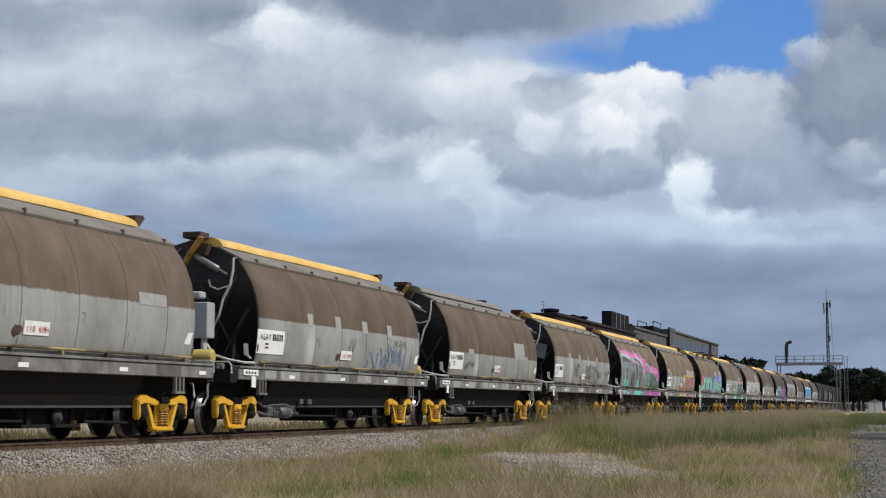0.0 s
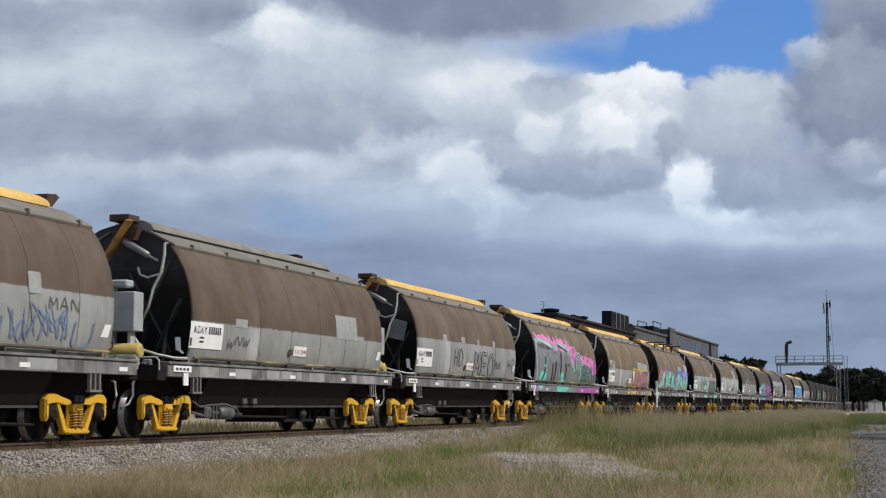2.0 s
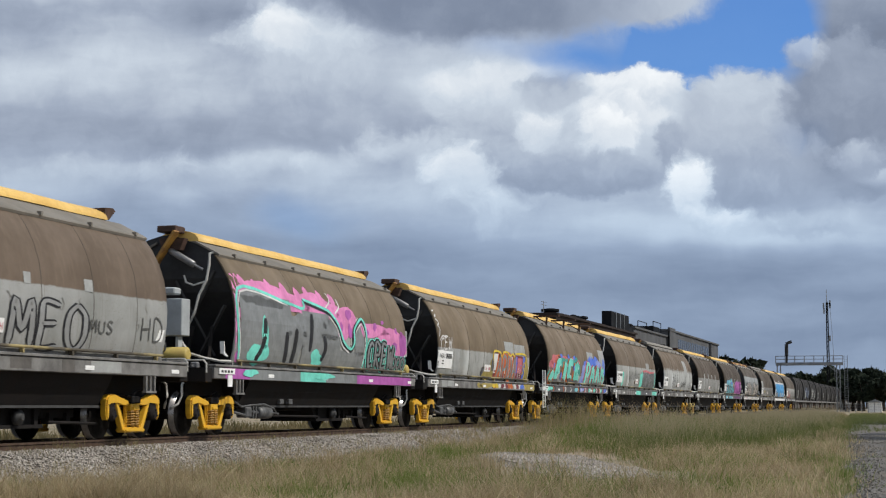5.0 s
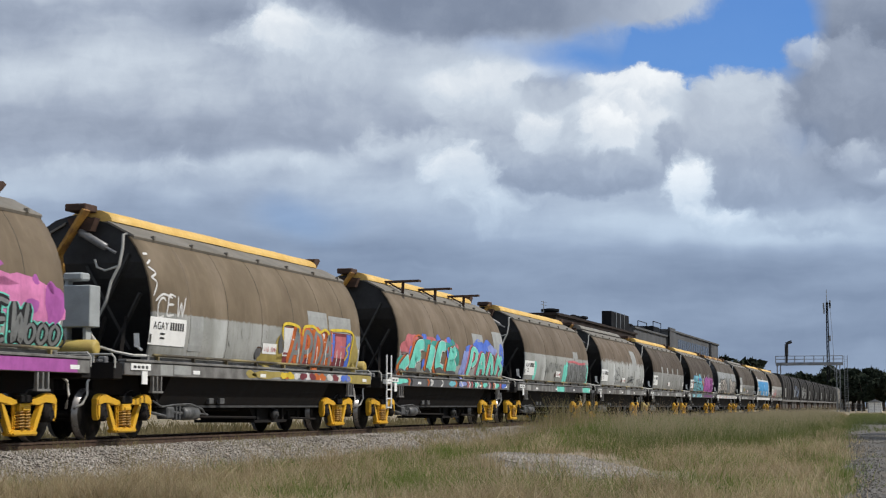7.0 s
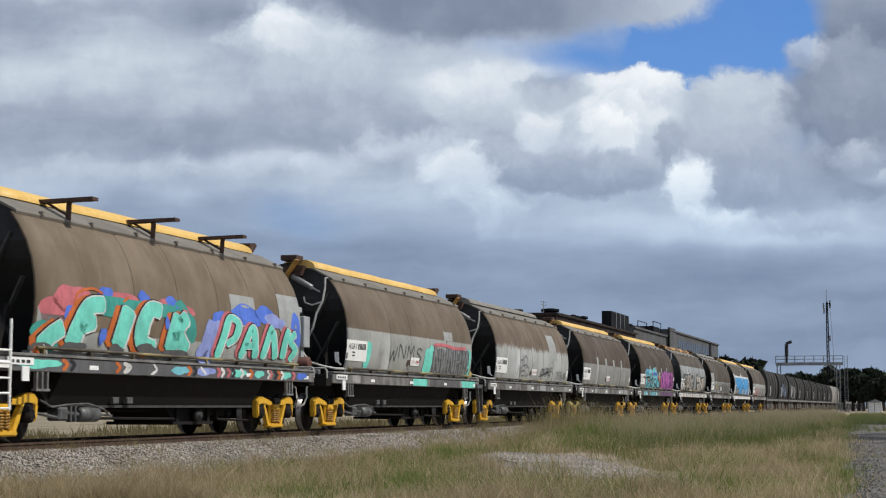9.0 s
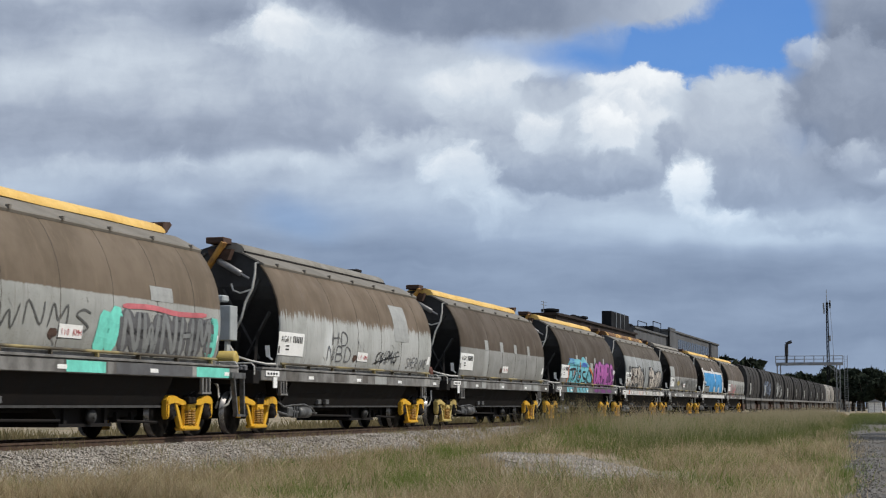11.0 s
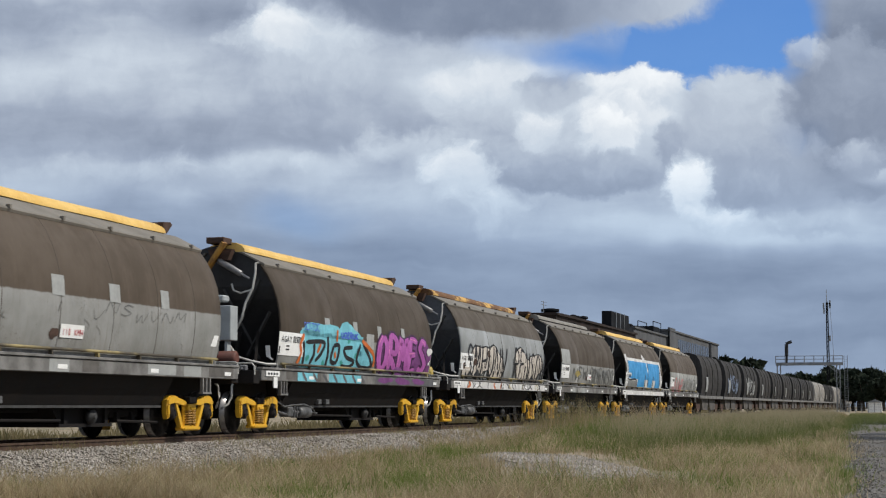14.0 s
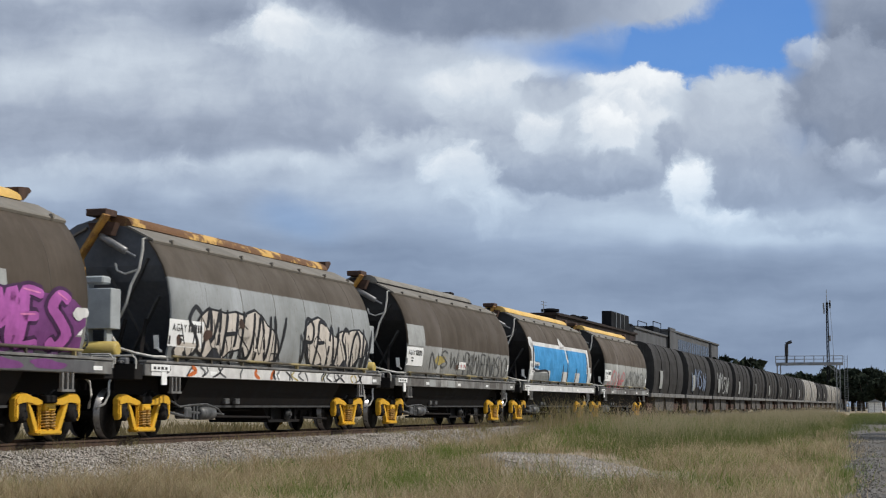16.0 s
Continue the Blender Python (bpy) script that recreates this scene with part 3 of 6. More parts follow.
    tube(bm, [(1.0, 2.6, 0.5), (1.0, 3.3, 0.42)], 0.03, 6)
    for yy in (3.72, 3.88):
        box(bm, 0.94, 1.04, yy, yy + 0.06, 0.34, 0.62, 0.01)
    part("brake_cylinder", bm, M["hardware"], w, "grey brake cylinder with rods")
    for y0 in (5.2, 5.75):
        bm = bmesh.new()
        box(bm, 1.0, 1.09, y0, y0 + 0.22, 0.66, 0.78, 0.01)
        part("valve_box", bm, M["hardware"], w)
    # lid gear at the front, ladder irons, levers, hoses, coupler
    bm = bmesh.new()
    box(bm, -0.3, 0.14, 1.5, 1.98, 4.33, 4.47, 0.015)
    prism(bm, [(-0.3, 4.2), (0.3, 4.2), (0.2, 3.95), (-0.2, 3.95)], "y", 1.6, 1.8)
    part("lid_head", bm, M["rust"], w, "rusty lid drive head")
    bm = bmesh.new()
    bar(bm, (0.16, 1.5, 4.34), (-0.52, 1.6, 3.42), 0.2, 0.06)
    bar(bm, (-0.45, 1.6, 3.6), (-0.38, 1.66, 3.1), 0.08, 0.06)
    part("lid_arm", bm, M["arm"], w, "worn ochre lid arm")
    bm = bmesh.new()
    tube(bm, [(-0.05, 1.62, 3.95), (0.0, 1.62, 3.92), (0.5, 1.66, 3.63), (0.52, 1.66, 3.62)], [0.05, 0.075, 0.075, 0.05], 10)
    tube(bm, [(0.5, 1.66, 3.63), (0.7, 1.7, 3.52)], 0.03, 6)
    part("lid_ram", bm, M["ram"], w, "grey hydraulic ram")
    bm = bmesh.new()
    smooth = [(0.93, 1.72, 3.88), (0.86, 1.68, 3.86), (0.86, 1.66, 3.6), (0.8, 1.66, 3.28), (0.64, 1.64, 2.96), (0.56, 1.62, 2.6), (0.33, 1.6, 2.14)]
    tube(bm, smooth, 0.03, 6)
    tube(bm, [(0.28, 1.66, 3.4), (0.34, 1.64, 3.25), (0.52, 1.62, 3.18), (0.78, 1.66, 3.26)], 0.022, 6)
    tube(bm, [(0.33, 1.3, 2.14), (0.45, 1.28, 1.92), (0.62, 1.25, 1.72), (0.95, 1.3, 1.62), (1.2, 1.5, 1.56), (1.36, 1.8, 1.56)], 0.032, 6)
    part("hose_run", bm, M["hose"], w, "pale hoses and pipes on the end")
    bm = bmesh.new()
    bar(bm, (1.2, 1.62, 1.98), (1.22, 1.62, 1.72), 0.1, 0.03)
    bar(bm, (1.22, 1.62, 1.74), (1.32, 1.62, 1.66), 0.08, 0.03)
    part("end_lever", bm, M["white"], w)
    bm = bmesh.new()
    box(bm, -0.2, 0.58, 0.95, 1.35, 2.08, 2.86, 0.015)
    box(bm, 0.0, 0.4, 0.96, 1.29, 2.95, 3.1, 0.03)
    box(bm, 0.02, 0.08, 1.0, 1.2, 1.36, 2.96)
    box(bm, 0.42, 0.48, 1.0, 1.2, 1.36, 2.1)
    part("control_box", bm, M["box"], w, "grey steel control box")
    bm = bmesh.new()
    tube(bm, [(-0.6, 0.98, 1.68), (-0.56, 0.98, 1.68), (0.7, 0.98, 1.68), (0.74, 0.98, 1.68)], [0.1, 0.165, 0.165, 0.1], 14)
    box(bm, -0.3, -0.2, 0.9, 1.06, 1.36, 1.54)
    box(bm, 0.4, 0.5, 0.9, 1.06, 1.36, 1.54)
    part("air_tank", bm, M["tank"], w, "yellow air tank across the end")
    for s, yy in ((1, 0.45), (1, 14.75)):
        bm = bmesh.new()
        tube(bm, [(-0.2, yy, 1.55), (1.32, yy, 1.55), (1.38, yy, 1.48), (1.38, yy, 1.3)], 0.022, 6)
        for x in (0.2, 0.9):
            box(bm, x, x + 0.05, yy - 0.02, yy + 0.03, 1.38, 1.57)
        part("coupler_lever", bm, M["hose"], w)
    for yy, d in ((0.45, -1), (14.75, 1)):
        bm = bmesh.new()
        box(bm, -0.13, 0.13, min(yy, yy + d * 0.45), max(yy, yy + d * 0.45), 0.8, 1.02, 0.03)
        box(bm, -0.2, 0.16, min(yy + d * 0.2, yy + d * 0.44), max(yy + d * 0.2, yy + d * 0.44), 0.72, 1.06, 0.05)
        part("coupler", bm, M["rust"], w)
        bm = bmesh.new()
        tube(bm, [(0.85, yy - d * 0.1, 1.15), (0.88, yy + d * 0.08, 1.05), (0.9, yy + d * 0.12, 0.82), (0.84, yy + d * 0.16, 0.66), (0.75, yy + d * 0.3, 0.58)], 0.024, 7)
        part("air_hose", bm, M["hose"], w)
    bm = bmesh.new()
    ring = [(0.95 + 0.17 * math.cos(q), 14.3, 1.78 + 0.17 * math.sin(q)) for q in (2 * math.pi * k / 14 for k in range(15))]
    tube(bm, ring, 0.018, 6)
    for q in range(4):
        a = math.pi * q / 2
        tube(bm, [(0.95, 14.3, 1.78), (0.95 + 0.17 * math.cos(a), 14.3, 1.78 + 0.17 * math.sin(a))], 0.012, 5)
    tube(bm, [(0.95, 14.3, 1.36), (0.95, 14.3, 1.8)], 0.025, 6)
    part("handbrake_wheel", bm, M["hardware"], w)
    for x, y0, z0, s in ((0.55, 0.55, 1.36, 0.22), (0.95, 0.6, 1.36, 0.16), (0.15, 14.35, 1.36, 0.2)):
        bm = bmesh.new()
        box(bm, x, x + s, y0, y0 + s * 0.8, z0, z0 + s, 0.02)
        tube(bm, [(x + s / 2, y0, z0 + s / 2), (x + s / 2, y0 - 0.15, z0 + s / 2), (x + s, y0 - 0.2, z0 + s / 2)], 0.03, 6)
        part("brake_valve", bm, M["ram"], w)
    # white end bracket and steps
    bm = bmesh.new()
    box(bm, 1.43, 1.45, 0.95, 1.75, 1.28, 1.40)
    box(bm, 1.43, 1.45, 1.4, 1.62, 1.02, 1.262)
    part("end_bracket", bm, M["white"], w, "white bracket with lettering bars")
    for k in range(4):
        bm = bmesh.new()
        box(bm, 1.4515, 1.4535, 1.05 + 0.16 * k, 1.15 + 0.16 * k, 1.31, 1.36)
        part("lettering_bar", bm, M["ink"], w)
    for y0 in (1.9, 12.9):
        bm = bmesh.new()
        for k in range(3):
            box(bm, 1.36, 1.42, y0 + 0.17 * k, y0 + 0.17 * k + 0.05, 0.88, 1.18)
        box(bm, 1.34, 1.43, y0 - 0.02, y0 + 0.42, 0.86, 0.9)
        part("step_iron", bm, M["sill"], w)
    bm = bmesh.new()
    prism(bm, [(1.0, 0), (0.0, 0), (0.0, 1), (1.0, 1)], "x", 0, 0.006)
    mark = mesh_of("sill_reflector", bm, M["white"])
    for yy in (3.65, 7.1, 10.55, 13.95):
        part("sill_reflector", mark, M["white"], w, "", Matrix.Translation((1.427, yy, 1.245)) @ Matrix.Diagonal((1, 0.32, 0.075, 1)))
    bm = bmesh.new()
    p = [on_skin(13.2, 1.83, 0.006), on_skin(13.47, 1.83, 0.006), on_skin(13.55, 2.06, 0.006), on_skin(13.33, 2.06, 0.006)]
    bm.faces.new([bm.verts.new(q) for q in p])
    part("end_plate", bm, M["white"], w)
    for y in BOGIES:
        make_bogie(w, y, M["bogie"])
    return w, body


M["ram"] = material("grey_ram_steel", (0.24, 0.24, 0.245), (0.13, 0.13, 0.13), 4.0, 0.45, 0.3)
M["end_black"] = material("worn_black_end", (0.03, 0.03, 0.032), (0.018, 0.018, 0.02), 1.5, 0.6, fine=12, gloss=0.35)
M["end_pale"] = material("pale_grey_end_plate", (0.2, 0.215, 0.23), (0.14, 0.15, 0.16), 1.5, 0.6, fine=12)
M["end_grey"] = material("grey_primed_end", (0.1, 0.108, 0.125), (0.07, 0.075, 0.085), 1.5, 0.6, fine=12)
M["brace"] = material("dark_grey_brace", (0.06, 0.06, 0.06), (0.04, 0.04, 0.04), 3.0, 0.7)
M["hardware"] = material("grey_hardware", (0.15, 0.152, 0.152), (0.06, 0.06, 0.06), 5.0, 0.5, 0.2)
M["arm"] = material("worn_ochre_arm", (0.45, 0.24, 0.05), (0.16, 0.08, 0.04), 5.0, 0.7)
M["tank"] = material("dull_yellow_tank", (0.55, 0.42, 0.12), (0.45, 0.33, 0.1), 4.0, 0.5)
M["tank_red"] = material("red_brown_tank", (0.16, 0.06, 0.045), (0.1, 0.045, 0.035), 4.0, 0.6)
M["ink"] = material("black_lettering", (0.03, 0.03, 0.032), (0.05, 0.05, 0.05), 9.0, 0.7)
M["red_ink"] = material("red_lettering", (0.5, 0.04, 0.05), (0.4, 0.05, 0.06), 9.0, 0.6)
M["tab"] = material("grey_touch_up", (0.36, 0.37, 0.36), (0.3, 0.305, 0.295), 2.5, 0.65, fine=14)
M["lid_grey"] = material("grey_lid_sheet", (0.26, 0.245, 0.215), (0.19, 0.175, 0.15), 1.5, 0.75)
M["lid_rust"] = material("rust_eaten_yellow_lid", (0.6, 0.36, 0.1), (0.12, 0.055, 0.03), 1.6, 0.75, fac=(0.42, 0.52))
M["bogie_pale"] = material("pale_yellow_bogie", (0.6, 0.47, 0.17), (0.4, 0.3, 0.1), 5.0, 0.6)


# ---- paint and lettering on the barrels ----
def patch(bm, y0, y1, z0, z1, off=0.008, lean=0.0):
    """A rectangle of paint or plate that follows the skin."""
    nz, ny = max(1, round((z1 - z0) / 0.12)), max(1, round((y1 - y0) / 0.6))
    g = [[bm.verts.new(on_skin(y0 + (y1 - y0) * i / ny + lean * k / nz, z0 + (z1 - z0) * k / nz, off)) for i in range(ny + 1)] for k in range(nz + 1)]
    for k in range(nz):
        for i in range(ny):
            bm.faces.new((g[k][i], g[k][i + 1], g[k + 1][i + 1], g[k + 1][i]))


def blot(bm, y, z, ry, rz, off=0.008, wob=0.15, seed=0):
    """A sprayed patch with an uneven outline."""
    rnd = random.Random(seed)
    n = 18
    ph = [rnd.uniform(0, 6.28) for _ in range(3)]
    c = bm.verts.new(on_skin(y, z, off))
    rings = []
    for f in (0.5, 1.0):
        ring = []
        for k in range(n):
            a = 2 * math.pi * k / n
            q = f * (1 + wob * (math.sin(2 * a + ph[0]) + 0.6 * math.sin(3 * a + ph[1]) + 0.5 * math.sin(5 * a + ph[2])))
            ring.append(bm.verts.new(on_skin(y + ry * q * math.cos(a), max(1.2, z + rz * q * math.sin(a)), off)))
        rings.append(ring)
    for k in range(n):
        bm.faces.new((c, rings[0][k], rings[0][(k + 1) % n]))
        bm.faces.new((rings[0][k], rings[1][k], rings[1][(k + 1) % n], rings[0][(k + 1) % n]))


def stroke(bm, pts, width, off=0.01, squash=1.0):
    """A painted line through (y, z) points, rounded at its ends; width in metres, its upright part thinner by squash."""
    p = [Vector((a, b)) for a, b in pts]
    fine = []
    for i in range(len(p) - 1):
        a, b, c, d = p[max(i - 1, 0)], p[i], p[i + 1], p[min(i + 2, len(p) - 1)]
        for k in range(5):
            t = k / 5
            fine.append(0.5 * ((2 * b) + (c - a) * t + (2 * a - 5 * b + 4 * c - d) * t * t + (3 * b - a - 3 * c + d) * t ** 3))
    fine.append(p[-1])
    rows = []
    for i, q in enumerate(fine):
        d = (fine[min(i + 1, len(fine) - 1)] - fine[max(i - 1, 0)])
        d = d.normalized() if d.length > 1e-6 else Vector((1, 0))
        n = Vector((-d.y, d.x))
        e = min(i, len(fine) - 1 - i)
        wd = width / 2 * (0.55 if e == 0 else 1.0)
        rows.append([bm.verts.new(on_skin(q.x + s * n.x * wd, min(3.7, max(1.2, q.y + s * n.y * wd * squash)), off)) for s in (-1, 0, 1)])
    for u, v in zip(rows, rows[1:]):
        for k in range(2):
            bm.faces.new((u[k], u[k + 1], v[k + 1], v[k]))


GLYPH = {
    "A": (((0, 0), (0.45, 1), (0.55, 1), (1, 0)), ((0.2, 0.38), (0.8, 0.38))),
    "B": (((0.05, 0), (0.05, 1), (0.7, 0.95), (0.75, 0.6), (0.1, 0.52), (0.85, 0.45), (0.85, 0.08), (0.05, 0)),),
    "C": (((0.95, 0.85), (0.6, 1), (0.15, 0.8), (0.05, 0.4), (0.3, 0.02), (0.95, 0.12)),),
    "D": (((0.08, 0), (0.08, 1), (0.7, 0.9), (0.95, 0.5), (0.7, 0.08), (0.08, 0)),),
    "E": (((0.95, 0.95), (0.15, 1), (0.08, 0.5), (0.12, 0), (0.95, 0.05)), ((0.1, 0.52), (0.8, 0.55))),
    "F": (((0.1, 0), (0.1, 0.6), (0.2, 1), (0.95, 0.92)), ((0.12, 0.52), (0.75, 0.58))),
    "G": (((0.95, 0.85), (0.5, 1), (0.08, 0.6), (0.2, 0.05), (0.85, 0.05), (0.9, 0.45), (0.55, 0.45)),),
    "H": (((0.1, 0), (0.1, 1)), ((0.9, 0), (0.9, 1)), ((0.1, 0.5), (0.9, 0.55))),
    "I": (((0.5, 0), (0.5, 1)),),
    "K": (((0.1, 0), (0.1, 1)), ((0.9, 1), (0.2, 0.5), (0.95, 0))),
    "M": (((0.0, 0), (0.12, 1), (0.5, 0.35), (0.88, 1), (1, 0)),),
    "N": (((0.05, 0), (0.1, 1), (0.9, 0.05), (0.95, 1)),),
    "O": (((0.5, 1), (0.08, 0.75), (0.08, 0.25), (0.5, 0), (0.92, 0.25), (0.92, 0.75), (0.5, 1)),),
    "P": (((0.1, 0), (0.1, 1), (0.85, 0.9), (0.85, 0.5), (0.12, 0.42)),),
    "R": (((0.08, 0), (0.08, 1), (0.8, 0.92), (0.8, 0.55), (0.12, 0.48), (0.95, 0)),),
    "S": (((0.9, 0.88), (0.45, 1), (0.1, 0.75), (0.5, 0.52), (0.9, 0.25), (0.5, 0), (0.05, 0.12)),),
    "T": (((0.5, 0), (0.5, 0.98)), ((0.0, 0.95), (1, 1))),
    "U": (((0.08, 1), (0.1, 0.2), (0.5, 0), (0.9, 0.2), (0.92, 1)),),
    "W": (((0, 1), (0.22, 0), (0.5, 0.7), (0.78, 0), (1, 1)),),
    "V": (((0, 1), (0.5, 0), (1, 1)),),
}


def letters(word, y0, y1, z0, z1, lean=0.0, jitter=0.0, seed=1):
    """Strokes of a row of painted letters."""
    rnd = random.Random(seed)
    step = (y1 - y0) / len(word)
    res = []
    for i, ch in enumerate(word):
        dz = rnd.uniform(-jitter, jitter)
        for line in GLYPH[ch]:
            res.append([(y0 + step * (i + 0.12 + 0.76 * u) + lean * v, z0 + dz + (z1 - z0) * v) for u, v in line])
    return res


def flat_paint(name, rgb, rough=0.55):
    return material(name, rgb, tuple(0.72 * c for c in rgb), 1.8, rough, fine=9, streak=tuple(0.6 * c for c in rgb), gloss=0.25)


P = {
    "teal_dark": flat_paint("deep_teal_spray", (0.06, 0.35, 0.3)), "teal": flat_paint("teal_spray", (0.2, 0.74, 0.61)), "aqua": flat_paint("aqua_spray", (0.2, 0.56, 0.66)), "blue": flat_paint("blue_spray", (0.1, 0.2, 0.72)),
    "sky": flat_paint("bright_blue_spray", (0.06, 0.33, 0.68)), "pink": flat_paint("pink_spray", (0.75, 0.25, 0.5)), "magenta": flat_paint("magenta_spray", (0.46, 0.12, 0.42)),
    "purple_dark": flat_paint("deep_purple_spray", (0.07, 0.025, 0.08)), "purple": flat_paint("purple_spray", (0.2, 0.06, 0.21)), "red": flat_paint("red_spray", (0.6, 0.1, 0.05)), "orange": flat_paint("orange_spray", (0.62, 0.16, 0.04)),
    "yellow": flat_paint("yellow_spray", (0.75, 0.55, 0.05)), "white": flat_paint("white_spray", (0.75, 0.74, 0.72)), "cream": flat_paint("cream_spray", (0.62, 0.56, 0.49)),
    "black": flat_paint("black_spray", (0.025, 0.025, 0.028)), "marker": flat_paint("faded_marker", (0.12, 0.12, 0.115)), "chrome": flat_paint("silver_spray", (0.24, 0.25, 0.25), 0.4), "slate": flat_paint("slate_spray", (0.13, 0.13, 0.135)),
    "faint_blue": flat_paint("faded_blue_marker", (0.2, 0.26, 0.38)), "maroon": flat_paint("maroon_spray", (0.22, 0.05, 0.06)), "grey_fill": flat_paint("dull_grey_spray", (0.3, 0.305, 0.3)),
    "khaki": flat_paint("khaki_spray", (0.42, 0.33, 0.1)), "lilac": flat_paint("lilac_spray", (0.3, 0.36, 0.72)), "rose": flat_paint("rose_spray", (0.6, 0.17, 0.19)),
}


def painted(w, name, mat, strokes=(), width=0.1, off=0.012, blots=(), patches=(), label="", squash=1.0):
    jobs = [(stroke, (s, width, off, squash)) for s in strokes]
    jobs += [(blot, (*b, off, 0.15, i + 28)) for i, b in enumerate(blots)] + [(patch, (*q, off)) for q in patches]
    for make, args in jobs:
        bm = bmesh.new()
        make(bm, *args)
        part(name, bm, mat, w, label)


def text_on(w, body, y, z, size, mat, squeeze=1.0):
    """Lettering in the built-in font, laid on the skin."""
    cu = bpy.data.curves.new("lettering", "FONT")
    cu.body, cu.size = body, size
    tmp = new("lettering", cu)
    me = bpy.data.meshes.new_from_object(tmp)
    bpy.data.objects.remove(tmp)
    for v in me.vertices:
        v.co = on_skin(y + v.co.x * squeeze, z + v.co.y, 0.022)
    me.materials.clear()
    me.materials.append(mat)
    return part("lettering", me, mat, w)


def plates(w, z=1.77, y=1.62, small=True, seed=0):
    rnd = random.Random(seed)
    painted(w, "number_plate", M["white"], patches=[(y, y + 1.58, z, z + 0.53)], off=0.014, label="white number board with black lettering")
    for k, ch in enumerate("AGAY"):
        text_on(w, ch, y + 0.14 + 0.165 * k, z + 0.30, 0.21, M["ink"], 1.0)
    painted(w, "lettering_bar", M["ink"], patches=[(y + 0.86 + 0.105 * k, y + 0.93 + 0.105 * k, z + 0.30, z + 0.45) for k in range(6)]
            + [(y + 0.45, y + 0.65, z + 0.2 - 0.08 * k, z + 0.235 - 0.08 * k) for k in range(2)] + [(y + 0.02, y + 0.1, z + 0.04, z + 0.2)], off=0.02)
    if small:
        dy = rnd.uniform(-0.15, 0.1)
        painted(w, "speed_plate", M["white"], patches=[(7.15 + dy, 7.95 + dy, 1.77, 2.0)], off=0.014, label="white speed board with red lettering")
        for k, ch in enumerate("110 KMH"):
            if ch != " ":
                text_on(w, ch, 7.21 + dy + 0.1 * k, 1.82, 0.15, M["red_ink"], 1.0)
        painted(w, "stain", M["rust"], blots=[(6.95 + dy, 1.83, 0.14, 0.1)], off=0.009)


# ---- the train ----
train = []           # (thing, where its front coupling is at the start)
base, base_body = make_hopper()
LID = lid_mesh(1.95, 13.05, M["yellow"])
LID_GREY = lid_mesh(1.95, 12.2, M["lid_grey"])
LID_RUST = lid_mesh(1.95, 13.05, M["lid_rust"])
#           border, ragged, lid, tank, label
WAGONS = (
    (2.53, 0.10, "yellow", "red", "brown-over-grey grain hopper wagon with a yellow lid and a grey patch"),
    (2.55, 0.06, "yellow", "yellow", "brown-over-grey grain hopper wagon with four grey paint tabs"),
    (2.32, 0.10, "grey", "yellow", "brown-over-grey grain hopper wagon with a grey lid and blocky paint patch"),
    (2.61, 0.06, "yellow", "yellow", "brown-over-grey grain hopper wagon with black scrawled tags"),
    (2.45, 0.20, "yellow", "yellow", "grain hopper wagon covered in pink, silver and teal graffiti"),
    (2.40, 0.12, "yellow", "yellow", "brown-over-grey grain hopper wagon with orange and yellow graffiti"),
    (1.9, 0.10, "yellow", "yellow", "brown grain hopper wagon with large teal and blue graffiti letters"),
    (2.60, 0.06, "yellow", "red", "brown-over-grey grain hopper wagon with teal and dark graffiti"),
    (2.72, 0.75, "grey", "yellow", "pale grey grain hopper wagon with ragged paint and black tags"),
    (2.49, 0.06, "yellow", "red", "brown-over-grey grain hopper wagon with pale yellow leading bogie"),
    (2.30, 0.06, "yellow", "red", "brown grain hopper wagon with aqua and purple graffiti letters"),
    (3.12, 0.05, "rust", "yellow", "grey grain hopper wagon with cream graffiti and a rusty lid"),
    (2.38, 0.08, "grey", "yellow", "dark brown-over-grey grain hopper wagon with faint dark tags"),
    (2.0, 0.08, "yellow", "yellow", "brown grain hopper wagon with a white-edged blue graffiti panel"),
    (2.60, 0.10, "yellow", "yellow", "brown-over-grey grain hopper wagon with a red scribble"),
)
# each wagon's own brown, with the changing sunlight along the train mixed in
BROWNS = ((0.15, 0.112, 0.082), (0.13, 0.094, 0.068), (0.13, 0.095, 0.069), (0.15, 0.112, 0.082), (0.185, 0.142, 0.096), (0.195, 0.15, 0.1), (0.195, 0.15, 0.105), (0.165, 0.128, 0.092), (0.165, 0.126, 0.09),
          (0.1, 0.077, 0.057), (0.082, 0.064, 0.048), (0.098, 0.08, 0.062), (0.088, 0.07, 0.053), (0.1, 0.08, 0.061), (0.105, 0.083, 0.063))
hoppers = []
for i, (line, ragged, lid, tank, label) in enumerate(WAGONS):
    w = base if i == 0 else copy_thing(base, pose(TRACK_X, 0, 0))
    tagged(w, label, "grain wagon", "grain hopper wagons of the train")
    hoppers.append(w)
    train.append((w, FIRST + i * PITCH))
